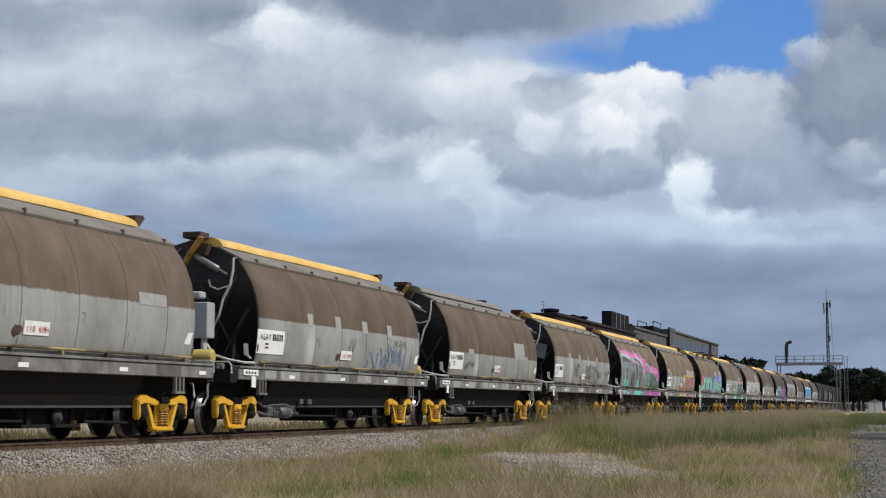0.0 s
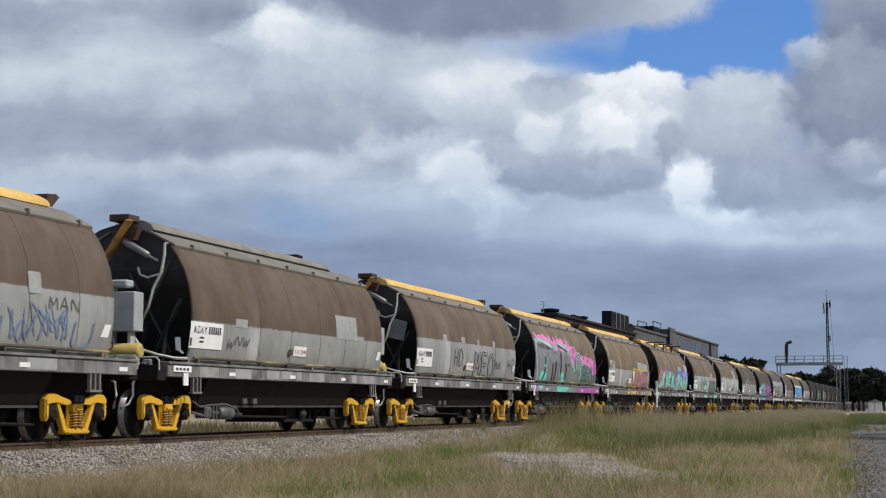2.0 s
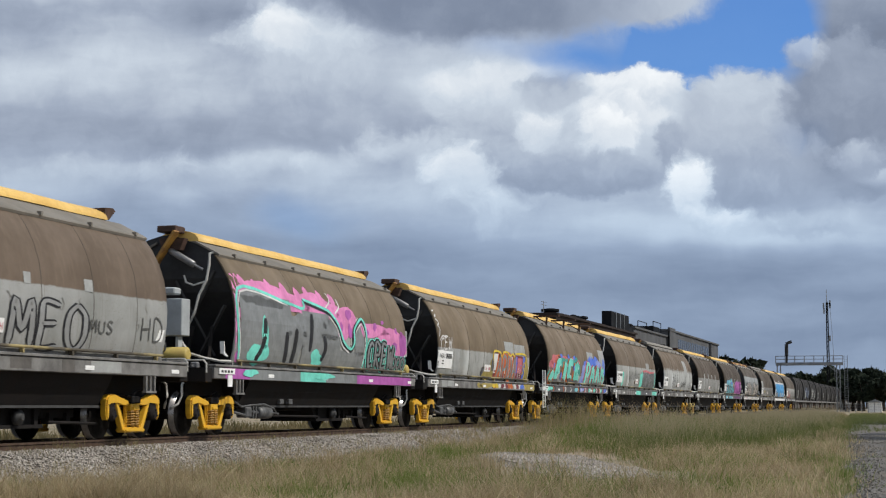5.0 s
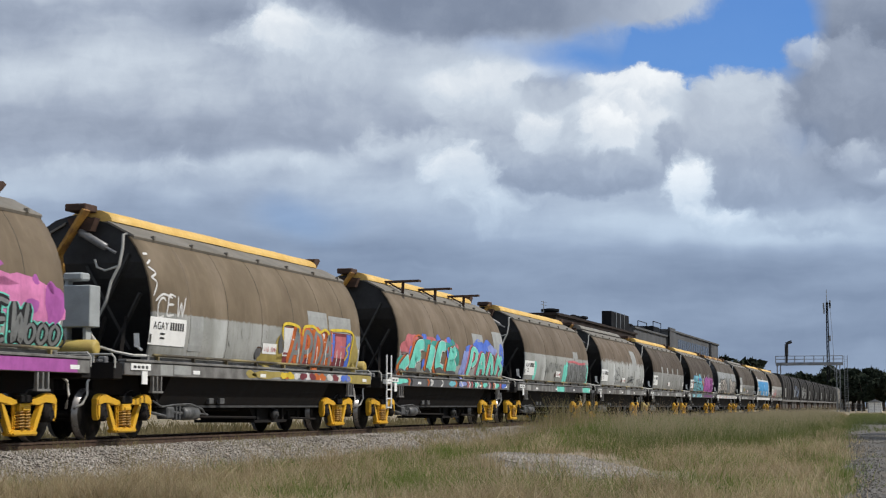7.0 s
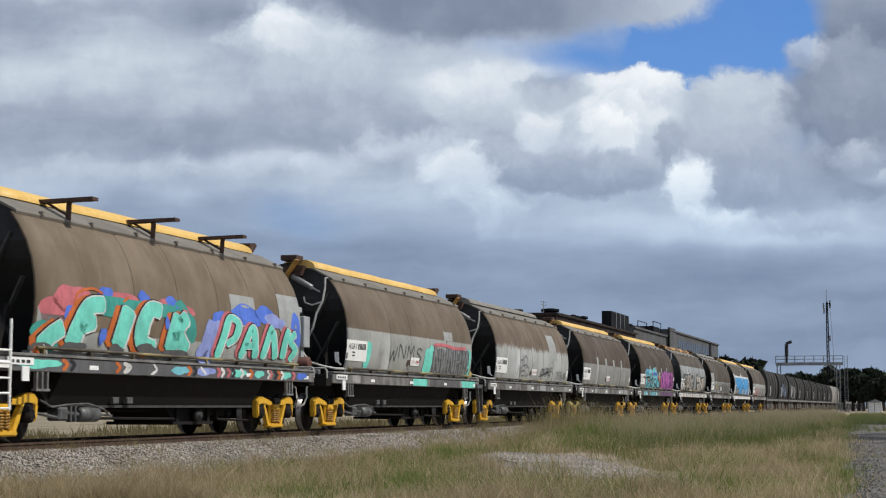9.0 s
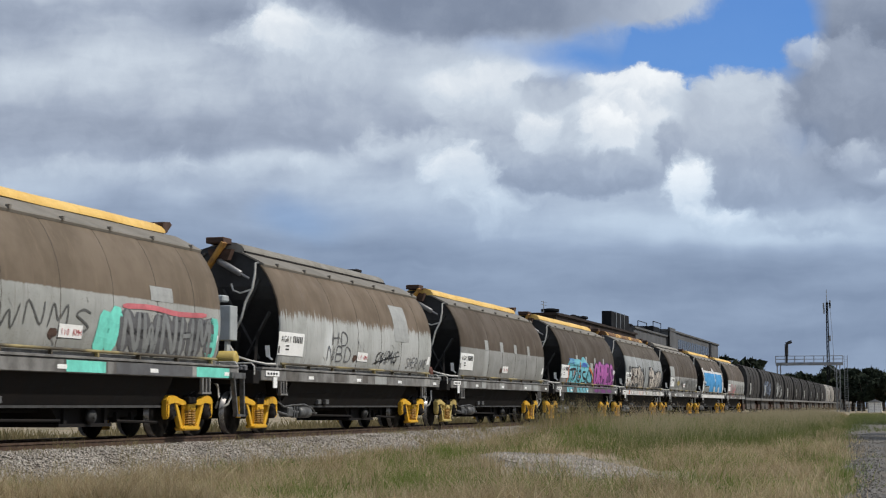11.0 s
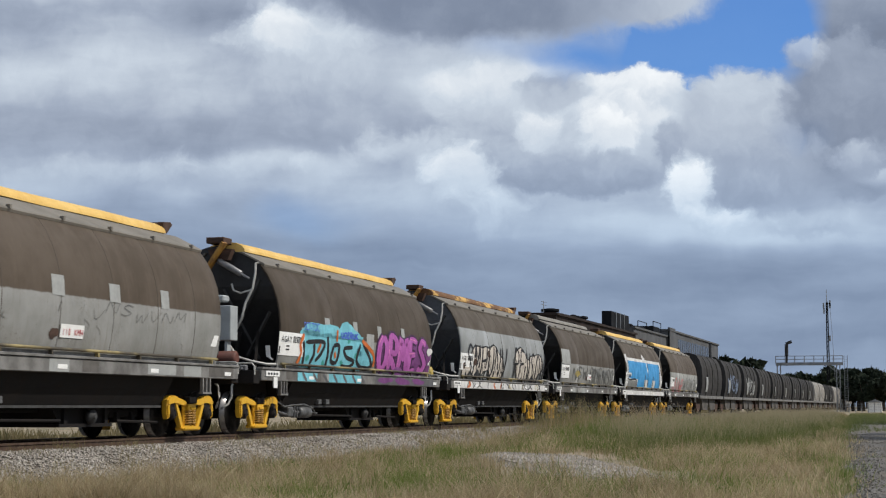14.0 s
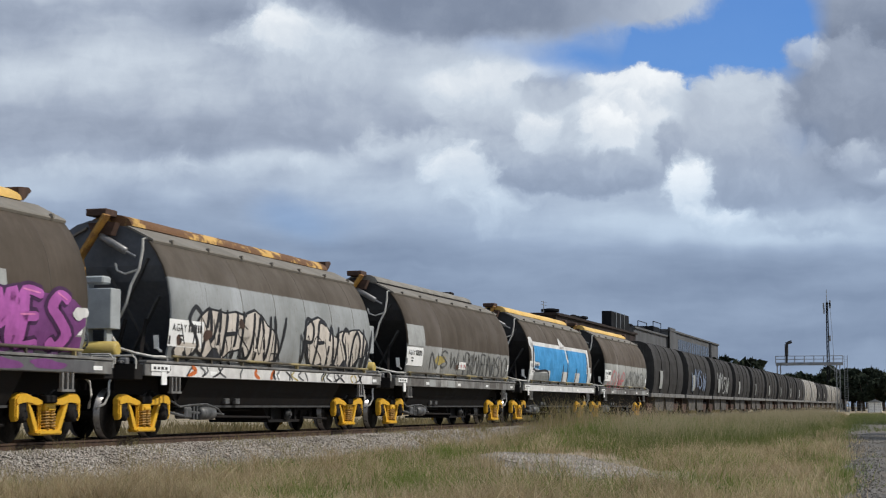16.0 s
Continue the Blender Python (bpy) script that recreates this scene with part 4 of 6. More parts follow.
for i, (line, ragged, lid, tank, label) in enumerate(WAGONS):
    w = hoppers[i]
    for ob in list(w.children):
        kind = ob.name.split(".")[0]
        if kind in ("body", "air_tank"):
            ob.material_slots[0].link = "OBJECT"
            if kind == "body":
                # greys too are set darker on some wagons for the weaker sunlight
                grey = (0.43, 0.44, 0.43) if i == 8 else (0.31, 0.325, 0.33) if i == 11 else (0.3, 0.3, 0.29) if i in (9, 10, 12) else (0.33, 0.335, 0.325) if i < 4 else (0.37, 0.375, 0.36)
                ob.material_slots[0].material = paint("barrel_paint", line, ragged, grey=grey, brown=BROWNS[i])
            else:
                ob.material_slots[0].material = M["tank_red" if tank == "red" else "tank"]
        if kind == "end_sheet" and i == 11:
            ob.material_slots[0].link = "OBJECT"
            ob.material_slots[0].material = M["end_grey"]
        if i == 6 and kind in ("lid_ram", "hose_run", "control_box", "end_lever"):
            bpy.data.objects.remove(ob)
            continue
        if kind == "bogie" and i == 9 and ob.location.y < 5:
            for q in ob.children:
                if q.name.split(".")[0] in ("side_frame", "bolster_end"):
                    q.material_slots[0].link = "OBJECT"
                    q.material_slots[0].material = M["bogie_pale"]
    if lid == "grey":
        part("lid", LID_GREY, M["lid_grey"], w, "grey sheet lid")
        bm = bmesh.new()
        box(bm, 0.45, 0.49, 1.95, 12.2, 4.14, 4.18)
        box(bm, -0.2, 0.2, 10.6, 11.0, 4.39, 4.47, 0.02)
        part("lid_trim", bm, M["dark"], w)
    else:
        part("lid", LID_RUST if lid == "rust" else LID, M["yellow"], w, "rust-streaked lid" if lid == "rust" else "yellow sheet lid")
        bm = bmesh.new()
        prism(bm, [(13.02, 4.2), (13.02, 4.4), (13.35, 4.43), (13.45, 4.38), (13.2, 4.18)], "x", -0.4, 0.42)
        part("lid_stop", bm, M["rust"], w)

H = hoppers
M["scuff"] = material("grey_scuff", (0.22, 0.215, 0.2), (0.17, 0.165, 0.155), 4.0, 0.7)
M["sill_pale"] = material("pale_sill_scuff", (0.36, 0.355, 0.34), (0.22, 0.215, 0.2), 3.0, 0.7)
M["sill_dirt"] = material("dirty_sill_scuff", (0.13, 0.12, 0.11), (0.08, 0.075, 0.07), 3.0, 0.8)
for i in (0, 1, 2, 3, 5, 7, 8, 9, 10, 11, 12):
    plates(H[i], small=i not in (10, 11), seed=i)
plates(H[13], small=False)
plates(H[14], small=False)
TABS = {0: [(11.2, 12.35, 2.5, 2.73)], 1: [(4.7, 5.05, 2.5, 2.8), (6.6, 7.0, 2.5, 2.83), (8.63, 9.05, 2.5, 2.81), (10.7, 11.1, 2.45, 2.81)],
        2: [(3.85, 4.47, 2.28, 2.46), (10.05, 11.6, 2.28, 2.87), (11.6, 12.1, 2.28, 2.4)], 3: [(4.4, 4.8, 2.6, 2.8), (6.45, 6.85, 2.6, 2.8), (8.4, 8.62, 2.6, 2.79), (10.4, 10.7, 2.6, 2.81)],
        5: [(3.4, 4.0, 1.7, 2.4), (9.9, 11.2, 2.38, 2.87), (11.3, 12.9, 2.38, 2.82)], 7: [(10.45, 11.4, 2.6, 2.88)], 8: [(10.1, 11.4, 2.4, 3.4)],
        9: [(4.7, 5.15, 2.47, 2.81), (6.78, 7.2, 2.47, 2.82), (8.8, 9.2, 2.47, 2.8), (10.86, 11.2, 2.47, 2.82)],
        10: [(3.0, 4.6, 2.2, 2.45), (4.6, 4.95, 2.2, 2.76), (6.67, 7.0, 2.2, 2.76), (7.7, 8.3, 2.1, 2.5), (8.62, 8.95, 2.2, 2.74), (10.7, 11.0, 2.2, 2.78)],
        12: [(1.76, 3.4, 2.35, 2.95)], 6: [(9.6, 10.9, 2.3, 2.97), (12.3, 13.6, 2.3, 3.15), (1.78, 3.2, 1.8, 2.25)]}
for i, qs in TABS.items():
    for q in qs:
        painted(H[i], "paint_patch", M["tab"], patches=[q], off=0.007)

# scuffed and repainted stretches of the sills
for i, w in enumerate(H):
    if i in (4, 6, 11, 13):
        continue
    rnd = random.Random(40 + i)
    y = 2.2
    while y < 13.6:
        ln = rnd.uniform(0.25, 1.3)
        if rnd.random() < 0.55:
            painted(w, "sill_patch", M[rnd.choice(("tab", "sill_pale", "sill_dirt"))], patches=[(y, min(y + ln, 14.4), 1.19 + rnd.uniform(0, 0.04), 1.41)], off=0.003)
        y += ln + rnd.uniform(0.05, 0.6)

# scratches and dark scuffs low on the barrels
for i, w in enumerate(H):
    rnd = random.Random(90 + i)
    top = min(WAGONS[i][0], 2.6) - 0.08
    for k in range(9):
        y, z = rnd.uniform(3.6, 13.3), rnd.uniform(1.75, top)
        line = [(y, z)]
        for q in range(3):
            line.append((line[-1][0] + rnd.uniform(-0.06, 0.12), line[-1][1] - rnd.uniform(0.02, 0.1)))
        painted(w, "scuff", M[rnd.choice(("scuff", "sill_pale"))], [line], rnd.uniform(0.012, 0.035), 0.005)

# black marker tags
painted(H[3], "tag", P["marker"], letters("HD", 5.5, 6.6, 1.88, 2.38, 0.1), 0.07, squash=0.7)
painted(H[3], "tag", P["black"], letters("MEO", 7.95, 10.6, 1.58, 2.34, 0.0), 0.26, squash=0.5)
painted(H[3], "tag", P["grey_fill"], letters("MEO", 7.95, 10.6, 1.58, 2.34, 0.0), 0.15, 0.014, squash=0.4)
painted(H[3], "tag", P["marker"], letters("MUS", 10.6, 11.5, 1.9, 2.12) + letters("HD", 12.5, 13.5, 1.82, 2.25) + [[(7.3, 1.75), (7.6, 2.05), (7.7, 1.8)]], 0.04)
painted(H[8], "tag", P["slate"], letters("HD", 5.0, 6.3, 2.12, 2.45, 0.05) + letters("NBD", 4.75, 6.6, 1.72, 2.08, 0.05), 0.035)
painted(H[8], "tag", P["black"], letters("CVRNS", 8.4, 10.3, 1.78, 2.1, 0.3, 0.08, 3) + letters("OSVWN", 8.5, 10.2, 1.8, 2.05, 0.1, 0.08, 9) + [[(8.3, 1.72), (9.2, 1.86), (10.6, 2.0)]], 0.025)
painted(H[8], "tag", P["slate"], letters("SNER", 11.2, 12.3, 1.7, 1.98, 0.05, 0.02) + letters("ONE", 12.45, 13.2, 1.7, 1.95, 0.05, 0.02), 0.028)
painted(H[2], "tag", P["marker"], letters("WNW", 3.4, 4.6, 1.85, 2.05, 0.1, 0.05), 0.03)
painted(H[1], "tag", P["faint_blue"], letters("NWMU", 9.0, 13.0, 1.65, 2.1, 0.1, 0.08) + [[(11.0, 2.2), (11.5, 2.0), (11.9, 2.25)]], 0.07, squash=0.6)
painted(H[1], "tag", P["faint_blue"], letters("VNW", 10.2, 12.2, 1.7, 2.25, -0.2, 0.08), 0.035)
painted(H[1], "tag", P["marker"], letters("MAN", 11.3, 12.4, 2.22, 2.42) + [[(7.5, 1.9), (7.8, 2.3), (7.9, 2.0), (8.1, 2.35)]], 0.025)
painted(H[9], "tag", P["marker"], letters("VNSWVNM", 8.0, 11.9, 2.2, 2.4, 0.15, 0.1), 0.012)
painted(H[5], "tag", P["white"], letters("CEW", 1.8, 3.1, 2.32, 2.72, 0.15, 0.05) + [[(1.85, 2.6), (2.2, 2.75), (2.6, 2.7)], [(1.78, 2.7), (2.0, 2.95), (1.8, 3.05)], [(1.8, 3.05), (2.05, 3.15), (1.8, 3.25)], [(1.78, 3.3), (2.0, 3.4)], [(1.8, 3.5), (2.0, 3.52)]], 0.045)

bm = bmesh.new()
prism(bm, [(0.5, 2.62), (1.0, 2.5), (1.12, 3.05), (0.62, 3.2)], "y", FRONT + 0.08, FRONT + 0.1)
part("end_plate", bm, M["end_pale"], H[3], "pale grey plate on the end")

# pink, silver and teal piece
w = H[4]
painted(w, "graffiti", P["pink"], off=0.008, blots=[(1.95, 2.6, 0.25, 1.0), (4.0, 3.05, 2.2, 0.28), (6.9, 3.0, 1.4, 0.3), (8.5, 2.72, 0.9, 0.42), (10.5, 2.6, 1.5, 0.2), (12.4, 2.35, 1.3, 0.34)], label="pink sprayed ground")
rnd = random.Random(12)
painted(w, "graffiti", P["pink"], [[(y, 2.75 + rnd.uniform(0, 0.2)), (y + 0.15, 3.1 + rnd.uniform(0, 0.12)), (y - 0.1, 3.3 + rnd.uniform(0, 0.15))] for y in (2.3, 3.0, 3.8, 4.7, 5.5, 6.2, 7.0, 7.8)], 0.3, 0.0085, squash=0.7)
painted(w, "graffiti", P["white"], [[(7.2, 2.98), (7.7, 3.2), (7.6, 3.4)], [(7.9, 2.9), (8.3, 3.1), (8.2, 3.3)], [(9.4, 2.75), (9.6, 2.9)]], 0.05, 0.0088)
painted(w, "graffiti", P["magenta"], off=0.011, blots=[(8.9, 2.93, 0.22, 0.14), (8.9, 2.5, 0.16, 0.17), (8.3, 2.6, 0.1, 0.1), (10.9, 2.71, 0.15, 0.11), (11.6, 2.86, 0.12, 0.06), (10.3, 2.55, 0.08, 0.07), (12.7, 2.68, 0.1, 0.08), (13.2, 2.58, 0.12, 0.1), (12.6, 2.25, 0.18, 0.13), (13.3, 2.3, 0.36, 0.32), (2.1, 1.7, 0.3, 0.2)])
painted(w, "graffiti", P["chrome"], off=0.014, patches=[(1.95, 4.9, 1.5, 3.05), (5.6, 7.4, 1.5, 2.85), (7.4, 8.2, 1.5, 2.35), (8.2, 10.05, 1.5, 2.0)], blots=[(7.4, 2.4, 0.55, 0.42), (9.65, 2.15, 0.4, 0.55), (3.2, 2.9, 1.2, 0.25), (5.2, 2.2, 0.6, 0.6)], label="silver letter fill")
EDGE = [(5.75, 3.1), (6.9, 2.98), (7.5, 2.88), (8.0, 2.61), (8.4, 2.2), (8.95, 2.03), (9.2, 2.22), (9.2, 2.54), (9.85, 2.84), (10.15, 2.35), (10.0, 1.56)]
painted(w, "graffiti", P["black"], [EDGE], 0.2, 0.017, squash=0.7)
painted(w, "graffiti", P["teal"], [[(2.0, 1.55), (1.95, 3.12), (4.7, 2.98), (5.7, 2.9), (5.75, 3.1)], [(a + 0.03, b + 0.03) for a, b in EDGE]], 0.1, 0.019, blots=[(3.0, 1.75, 0.55, 0.25), (3.3, 2.2, 0.2, 0.35), (6.6, 1.75, 0.4, 0.2), (2.6, 1.33, 0.4, 0.08), (7.2, 1.33, 0.6, 0.08)], squash=0.7)
painted(w, "graffiti", P["black"], [[(3.3, 2.55), (3.25, 2.0), (2.9, 1.6)], [(4.6, 2.3), (4.6, 1.55)], [(5.2, 2.4), (5.1, 1.9), (5.0, 1.55)], [(7.0, 2.3), (7.15, 2.0), (6.9, 1.7)], [(6.2, 2.8), (6.1, 1.9)]], 0.22, 0.02, squash=0.5)
CREW = letters("CREW", 10.3, 12.5, 1.64, 2.28, 0.0)
OOO = letters("OOO", 12.4, 13.55, 1.64, 1.95, 0.0)
for mat, wide_a, wide_b, off in (("teal", 0.42, 0.3, 0.016), ("black", 0.32, 0.22, 0.018), ("chrome", 0.13, 0.1, 0.022)):
    painted(w, "graffiti", P[mat], CREW, wide_a, off, squash=0.55, label="small silver letters with dark edges" if mat == "chrome" else "")
    painted(w, "graffiti", P[mat], OOO, wide_b, off + 0.0005, squash=0.55)
painted(w, "graffiti", P["white"], [[(2.05, 1.55), (2.02, 3.05), (4.7, 2.92)], [(a - 0.1, b - 0.07) for a, b in EDGE[2:6]], [(9.3, 2.5), (9.8, 2.72), (10.05, 2.3), (9.95, 1.6)]], 0.04, 0.024)
painted(w, "graffiti", P["magenta"], patches=[(1.3, 2.6, 1.19, 1.41), (9.6, 14.2, 1.19, 1.41)], off=0.006)
painted(w, "graffiti", P["teal"], patches=[(5.6, 7.3, 1.19, 1.41)], off=0.006)
painted(w, "graffiti", P["chrome"], patches=[(2.6, 5.6, 1.19, 1.41), (7.3, 9.6, 1.19, 1.41)], off=0.006)

# orange and yellow piece
w = H[5]
painted(w, "graffiti", P["khaki"], off=0.008, blots=[(7.7, 1.68, 0.7, 0.22), (8.2, 1.9, 0.35, 0.25), (13.2, 1.9, 0.3, 0.45)], patches=[(12.6, 13.5, 1.55, 1.9)])
painted(w, "graffiti", P["maroon"], off=0.010, patches=[(8.4, 12.9, 1.56, 2.42)])
painted(w, "graffiti", P["white"], off=0.012, patches=[(8.35, 9.0, 1.75, 2.4), (11.3, 11.55, 1.6, 2.4)], blots=[(9.9, 2.3, 0.35, 0.1), (11.0, 2.25, 0.3, 0.1)])
painted(w, "graffiti", P["blue"], off=0.013, patches=[(11.45, 11.7, 1.7, 2.38), (12.55, 12.85, 1.6, 2.4)], blots=[(12.3, 2.0, 0.3, 0.12)])
painted(w, "graffiti", P["rose"], off=0.0135, patches=[(11.75, 12.5, 1.8, 2.34)])
FIG = letters("APDA", 8.7, 11.5, 1.58, 2.34, 0.1, 0.03, 4)
painted(w, "graffiti", P["orange"], FIG, 0.46, 0.016, squash=0.6, label="orange letters with grey fill")
painted(w, "graffiti", P["red"], [[(a + 0.1, b) for a, b in q[:2]] for q in FIG], 0.2, 0.0175, squash=0.6)
painted(w, "graffiti", P["chrome"], [[(a + 0.05, b) for a, b in q] for q in FIG], 0.18, 0.019, squash=0.6)
rnd = random.Random(31)
painted(w, "graffiti", P["white"], [[(y, 1.95 + rnd.uniform(0, 0.25)), (y + 0.05, 1.6)] for y in (9.3, 9.9, 10.5, 11.1, 11.9, 12.2)], 0.05, 0.0195)
painted(w, "graffiti", P["yellow"], [[(8.35, 1.9), (8.3, 2.45), (9.2, 2.46), (9.3, 2.3)], [(9.5, 2.25), (9.6, 2.46), (10.2, 2.5), (10.6, 2.38), (11.0, 2.46), (11.3, 2.36)], [(11.35, 2.47), (12.95, 2.47), (12.9, 2.0), (12.85, 1.6)], [(12.5, 1.75), (12.7, 1.95), (12.55, 2.05), (12.8, 2.2)]], 0.07, 0.02)
painted(w, "graffiti", P["slate"], off=0.02, blots=[(6.9, 1.77, 0.14, 0.13), (8.2, 2.0, 0.18, 0.2)])
painted(w, "graffiti", P["khaki"], patches=[(13.0, 14.6, 1.19, 1.41)], blots=[(7.6, 1.31, 0.9, 0.09), (6.6, 1.3, 0.3, 0.08)], off=0.006)
painted(w, "graffiti", P["chrome"], patches=[(8.6, 13.0, 1.2, 1.4)], off=0.005)
for c, run in (("orange", (8.7, 10.6, 11.0)), ("yellow", (8.5, 8.9, 12.9)), ("white", (9.3, 10.0, 11.5, 12.2)), ("maroon", (9.7, 10.3, 11.9)), ("blue", (12.5, 12.8))):
    painted(w, "graffiti", P[c], blots=[(y, 1.31, 0.22, 0.08) for y in run], off=0.009 if c in ("orange", "white") else 0.012)

# large teal letters
w = H[6]
painted(w, "graffiti", P["rose"], off=0.007, blots=[(2.9, 2.45, 0.6, 0.25), (6.9, 2.5, 0.9, 0.15), (2.3, 2.15, 0.5, 0.25), (4.5, 2.55, 0.8, 0.12)])
painted(w, "graffiti", P["blue"], off=0.009, blots=[(4.1, 2.62, 0.25, 0.12), (5.6, 2.62, 0.25, 0.12), (6.8, 2.6, 0.3, 0.12), (2.9, 2.2, 0.25, 0.15), (9.0, 2.3, 0.4, 0.3), (10.4, 2.55, 0.8, 0.22), (11.5, 2.6, 0.6, 0.2), (13.3, 2.35, 0.3, 0.4)])
painted(w, "graffiti", P["lilac"], off=0.011, blots=[(8.7, 1.95, 0.45, 0.5), (8.4, 1.65, 0.4, 0.2), (12.0, 2.5, 0.6, 0.15)])
painted(w, "graffiti", P["teal_dark"], off=0.010, blots=[(5.0, 2.4, 1.9, 0.2), (7.3, 2.2, 0.6, 0.4), (2.1, 1.75, 0.5, 0.25)])
FIG = [[(1.95, 1.58), (2.3, 1.8), (2.65, 1.95)], [(3.0, 1.62), (3.15, 1.96), (3.5, 2.34), (4.05, 2.4)], [(3.2, 1.98), (3.75, 2.1)], [(4.65, 1.66), (4.8, 2.05), (4.98, 2.4)],
       [(6.3, 2.4), (5.85, 2.42), (5.55, 2.12), (5.6, 1.8), (6.15, 1.7)], [(6.8, 1.66), (6.9, 2.05), (7.08, 2.38)], [(7.45, 2.38), (7.05, 2.05), (7.55, 1.68)]]
painted(w, "graffiti", P["orange"], [[(a - 0.2, b - 0.02) for a, b in q] for q in FIG], 0.66, 0.014, squash=0.55)
painted(w, "graffiti", P["black"], FIG, 0.68, 0.017, squash=0.55)
painted(w, "graffiti", P["white"], [[(a + 0.03, b) for a, b in q] for q in FIG], 0.62, 0.019, squash=0.54)
painted(w, "graffiti", P["teal"], FIG, 0.54, 0.022, squash=0.52, label="large teal letter fill")
painted(w, "graffiti", P["slate"], off=0.024, blots=[(3.1, 1.62, 0.4, 0.1), (4.65, 1.62, 0.3, 0.1), (5.9, 1.65, 0.5, 0.12), (7.0, 1.62, 0.6, 0.09), (2.0, 1.6, 0.3, 0.07)])
painted(w, "graffiti", P["blue"], off=0.0245, blots=[(4.05, 1.85, 0.12, 0.16), (6.55, 2.2, 0.1, 0.12)])
painted(w, "graffiti", P["orange"], [[(2.95, 2.3), (3.1, 2.55), (3.6, 2.66), (4.0, 2.6)], [(4.75, 2.5), (5.0, 2.6)]], 0.05, 0.013)
FIG = [[(9.0, 1.6), (9.25, 2.1), (9.5, 2.45), (9.95, 2.35), (9.8, 2.05), (9.4, 1.9)], [(10.2, 1.62), (10.5, 2.1), (10.75, 2.3), (10.9, 2.0), (11.0, 1.65)], [(10.35, 1.9), (10.85, 1.92)], [(11.4, 1.65), (11.65, 2.15), (11.85, 2.38)],
       [(11.85, 2.3), (12.0, 2.0), (12.15, 1.66)], [(12.55, 1.68), (12.65, 2.1), (12.85, 2.36)], [(13.25, 2.3), (12.95, 2.1), (13.3, 1.9), (13.0, 1.66)]]
painted(w, "graffiti", P["rose"], [[(a - 0.14, b + 0.02) for a, b in q] for q in FIG], 0.44, 0.014, squash=0.5)
painted(w, "graffiti", P["black"], FIG, 0.44, 0.017, squash=0.5)
painted(w, "graffiti", P["white"], [[(a + 0.03, b) for a, b in q] for q in FIG], 0.38, 0.019, squash=0.46)
painted(w, "graffiti", P["teal"], FIG, 0.32, 0.022, squash=0.42)
painted(w, "graffiti", P["slate"], patches=[(1.2, 14.3, 1.19, 1.41)], off=0.005)
for k, (c, a, b) in enumerate((("teal", 1.3, 2.6), ("aqua", 6.9, 7.7), ("lilac", 8.0, 8.9), ("teal", 9.8, 10.5), ("teal", 11.0, 11.5), ("teal", 12.6, 13.1), ("blue", 13.5, 14.1))):
    painted(w, "graffiti", P[c], blots=[((a + b) / 2, 1.31, (b - a) / 2, 0.085)], off=0.009)
for c, run in (("orange", (2.7, 4.6, 7.6, 10.7, 12.3)), ("rose", (9.0, 9.5, 11.8, 13.2)), ("white", (4.9, 9.2, 10.2, 11.7, 12.5)), ("black", (2.95, 7.85, 9.75, 12.1))):
    painted(w, "graffiti", P[c], [[(y, 1.4), (y + 0.16, 1.32), (y + 0.02, 1.21)] for y in run], 0.13, 0.011, squash=0.5)
painted(w, "graffiti", P["white"], [[(4.9, 1.4), (5.2, 1.33), (5.0, 1.22)], [(6.1, 1.4), (6.25, 1.3), (6.0, 1.2)], [(8.2, 1.4), (8.5, 1.25)]], 0.06, 0.012)
# ladder and side brackets of this wagon
bm = bmesh.new()
for yy in (0.55, 0.95):
    tube(bm, [(1.5, yy, 0.55), (1.5, yy, 2.0)], 0.025, 6)
for zz in (0.58, 0.82, 1.06, 1.3, 1.5):
    tube(bm, [(1.5, 0.55, zz), (1.5, 0.95, zz)], 0.02, 6)
box(bm, 1.4, 1.5, 0.5, 1.0, 1.22, 1.34)
part("ladder", bm, M["white"], w, "white end ladder")
for yy in (3.6, 6.9, 10.2):
    bm = bmesh.new()
    bar(bm, (0.3, yy, 4.22), (1.5, yy, 4.24), 0.22, 0.06)
    bar(bm, (0.99, yy, 4.22), (0.97, yy, 3.86), 0.07, 0.07)
    bar(bm, (0.97, yy, 3.96), (0.55, yy, 4.2), 0.04, 0.04)
    part("lid_bracket", bm, M["rust"], w, "rusty bracket carrying the lid")

# teal and dark piece low on the side
w = H[7]
painted(w, "graffiti", P["teal"], [[(8.5, 1.55), (8.7, 2.3)], [(8.9, 1.6), (9.1, 2.4)], [(13.2, 1.55), (13.3, 2.4)], [(3.2, 1.6), (3.4, 2.3)]], 0.45, 0.012, squash=0.4)
painted(w, "graffiti", P["slate"], letters("NWNHM", 9.3, 13.2, 1.6, 2.35), 0.42, 0.012, squash=0.35)
painted(w, "graffiti", P["chrome"], letters("NWNHM", 9.3, 13.2, 1.6, 2.35), 0.14, 0.015, squash=0.6)
painted(w, "graffiti", P["rose"], [[(9.3, 2.43), (10.5, 2.46), (11.6, 2.4), (12.9, 2.44)]], 0.1, 0.014)
painted(w, "graffiti", P["teal"], patches=[(7.4, 8.8, 1.2, 1.4), (12.6, 14.2, 1.2, 1.4)], off=0.006)
painted(w, "graffiti", P["slate"], patches=[(9.2, 12.4, 1.2, 1.4)], off=0.006)
painted(w, "tag", P["marker"], letters("WNMS", 5.0, 8.2, 1.9, 2.3, 0.1, 0.05), 0.04)
bm = bmesh.new()
bar(bm, (1.46, 14.3, 1.25), (1.46, 14.5, 0.42), 0.1, 0.05)
bar(bm, (1.46, 14.8, 1.25), (1.46, 14.85, 0.42), 0.1, 0.05)
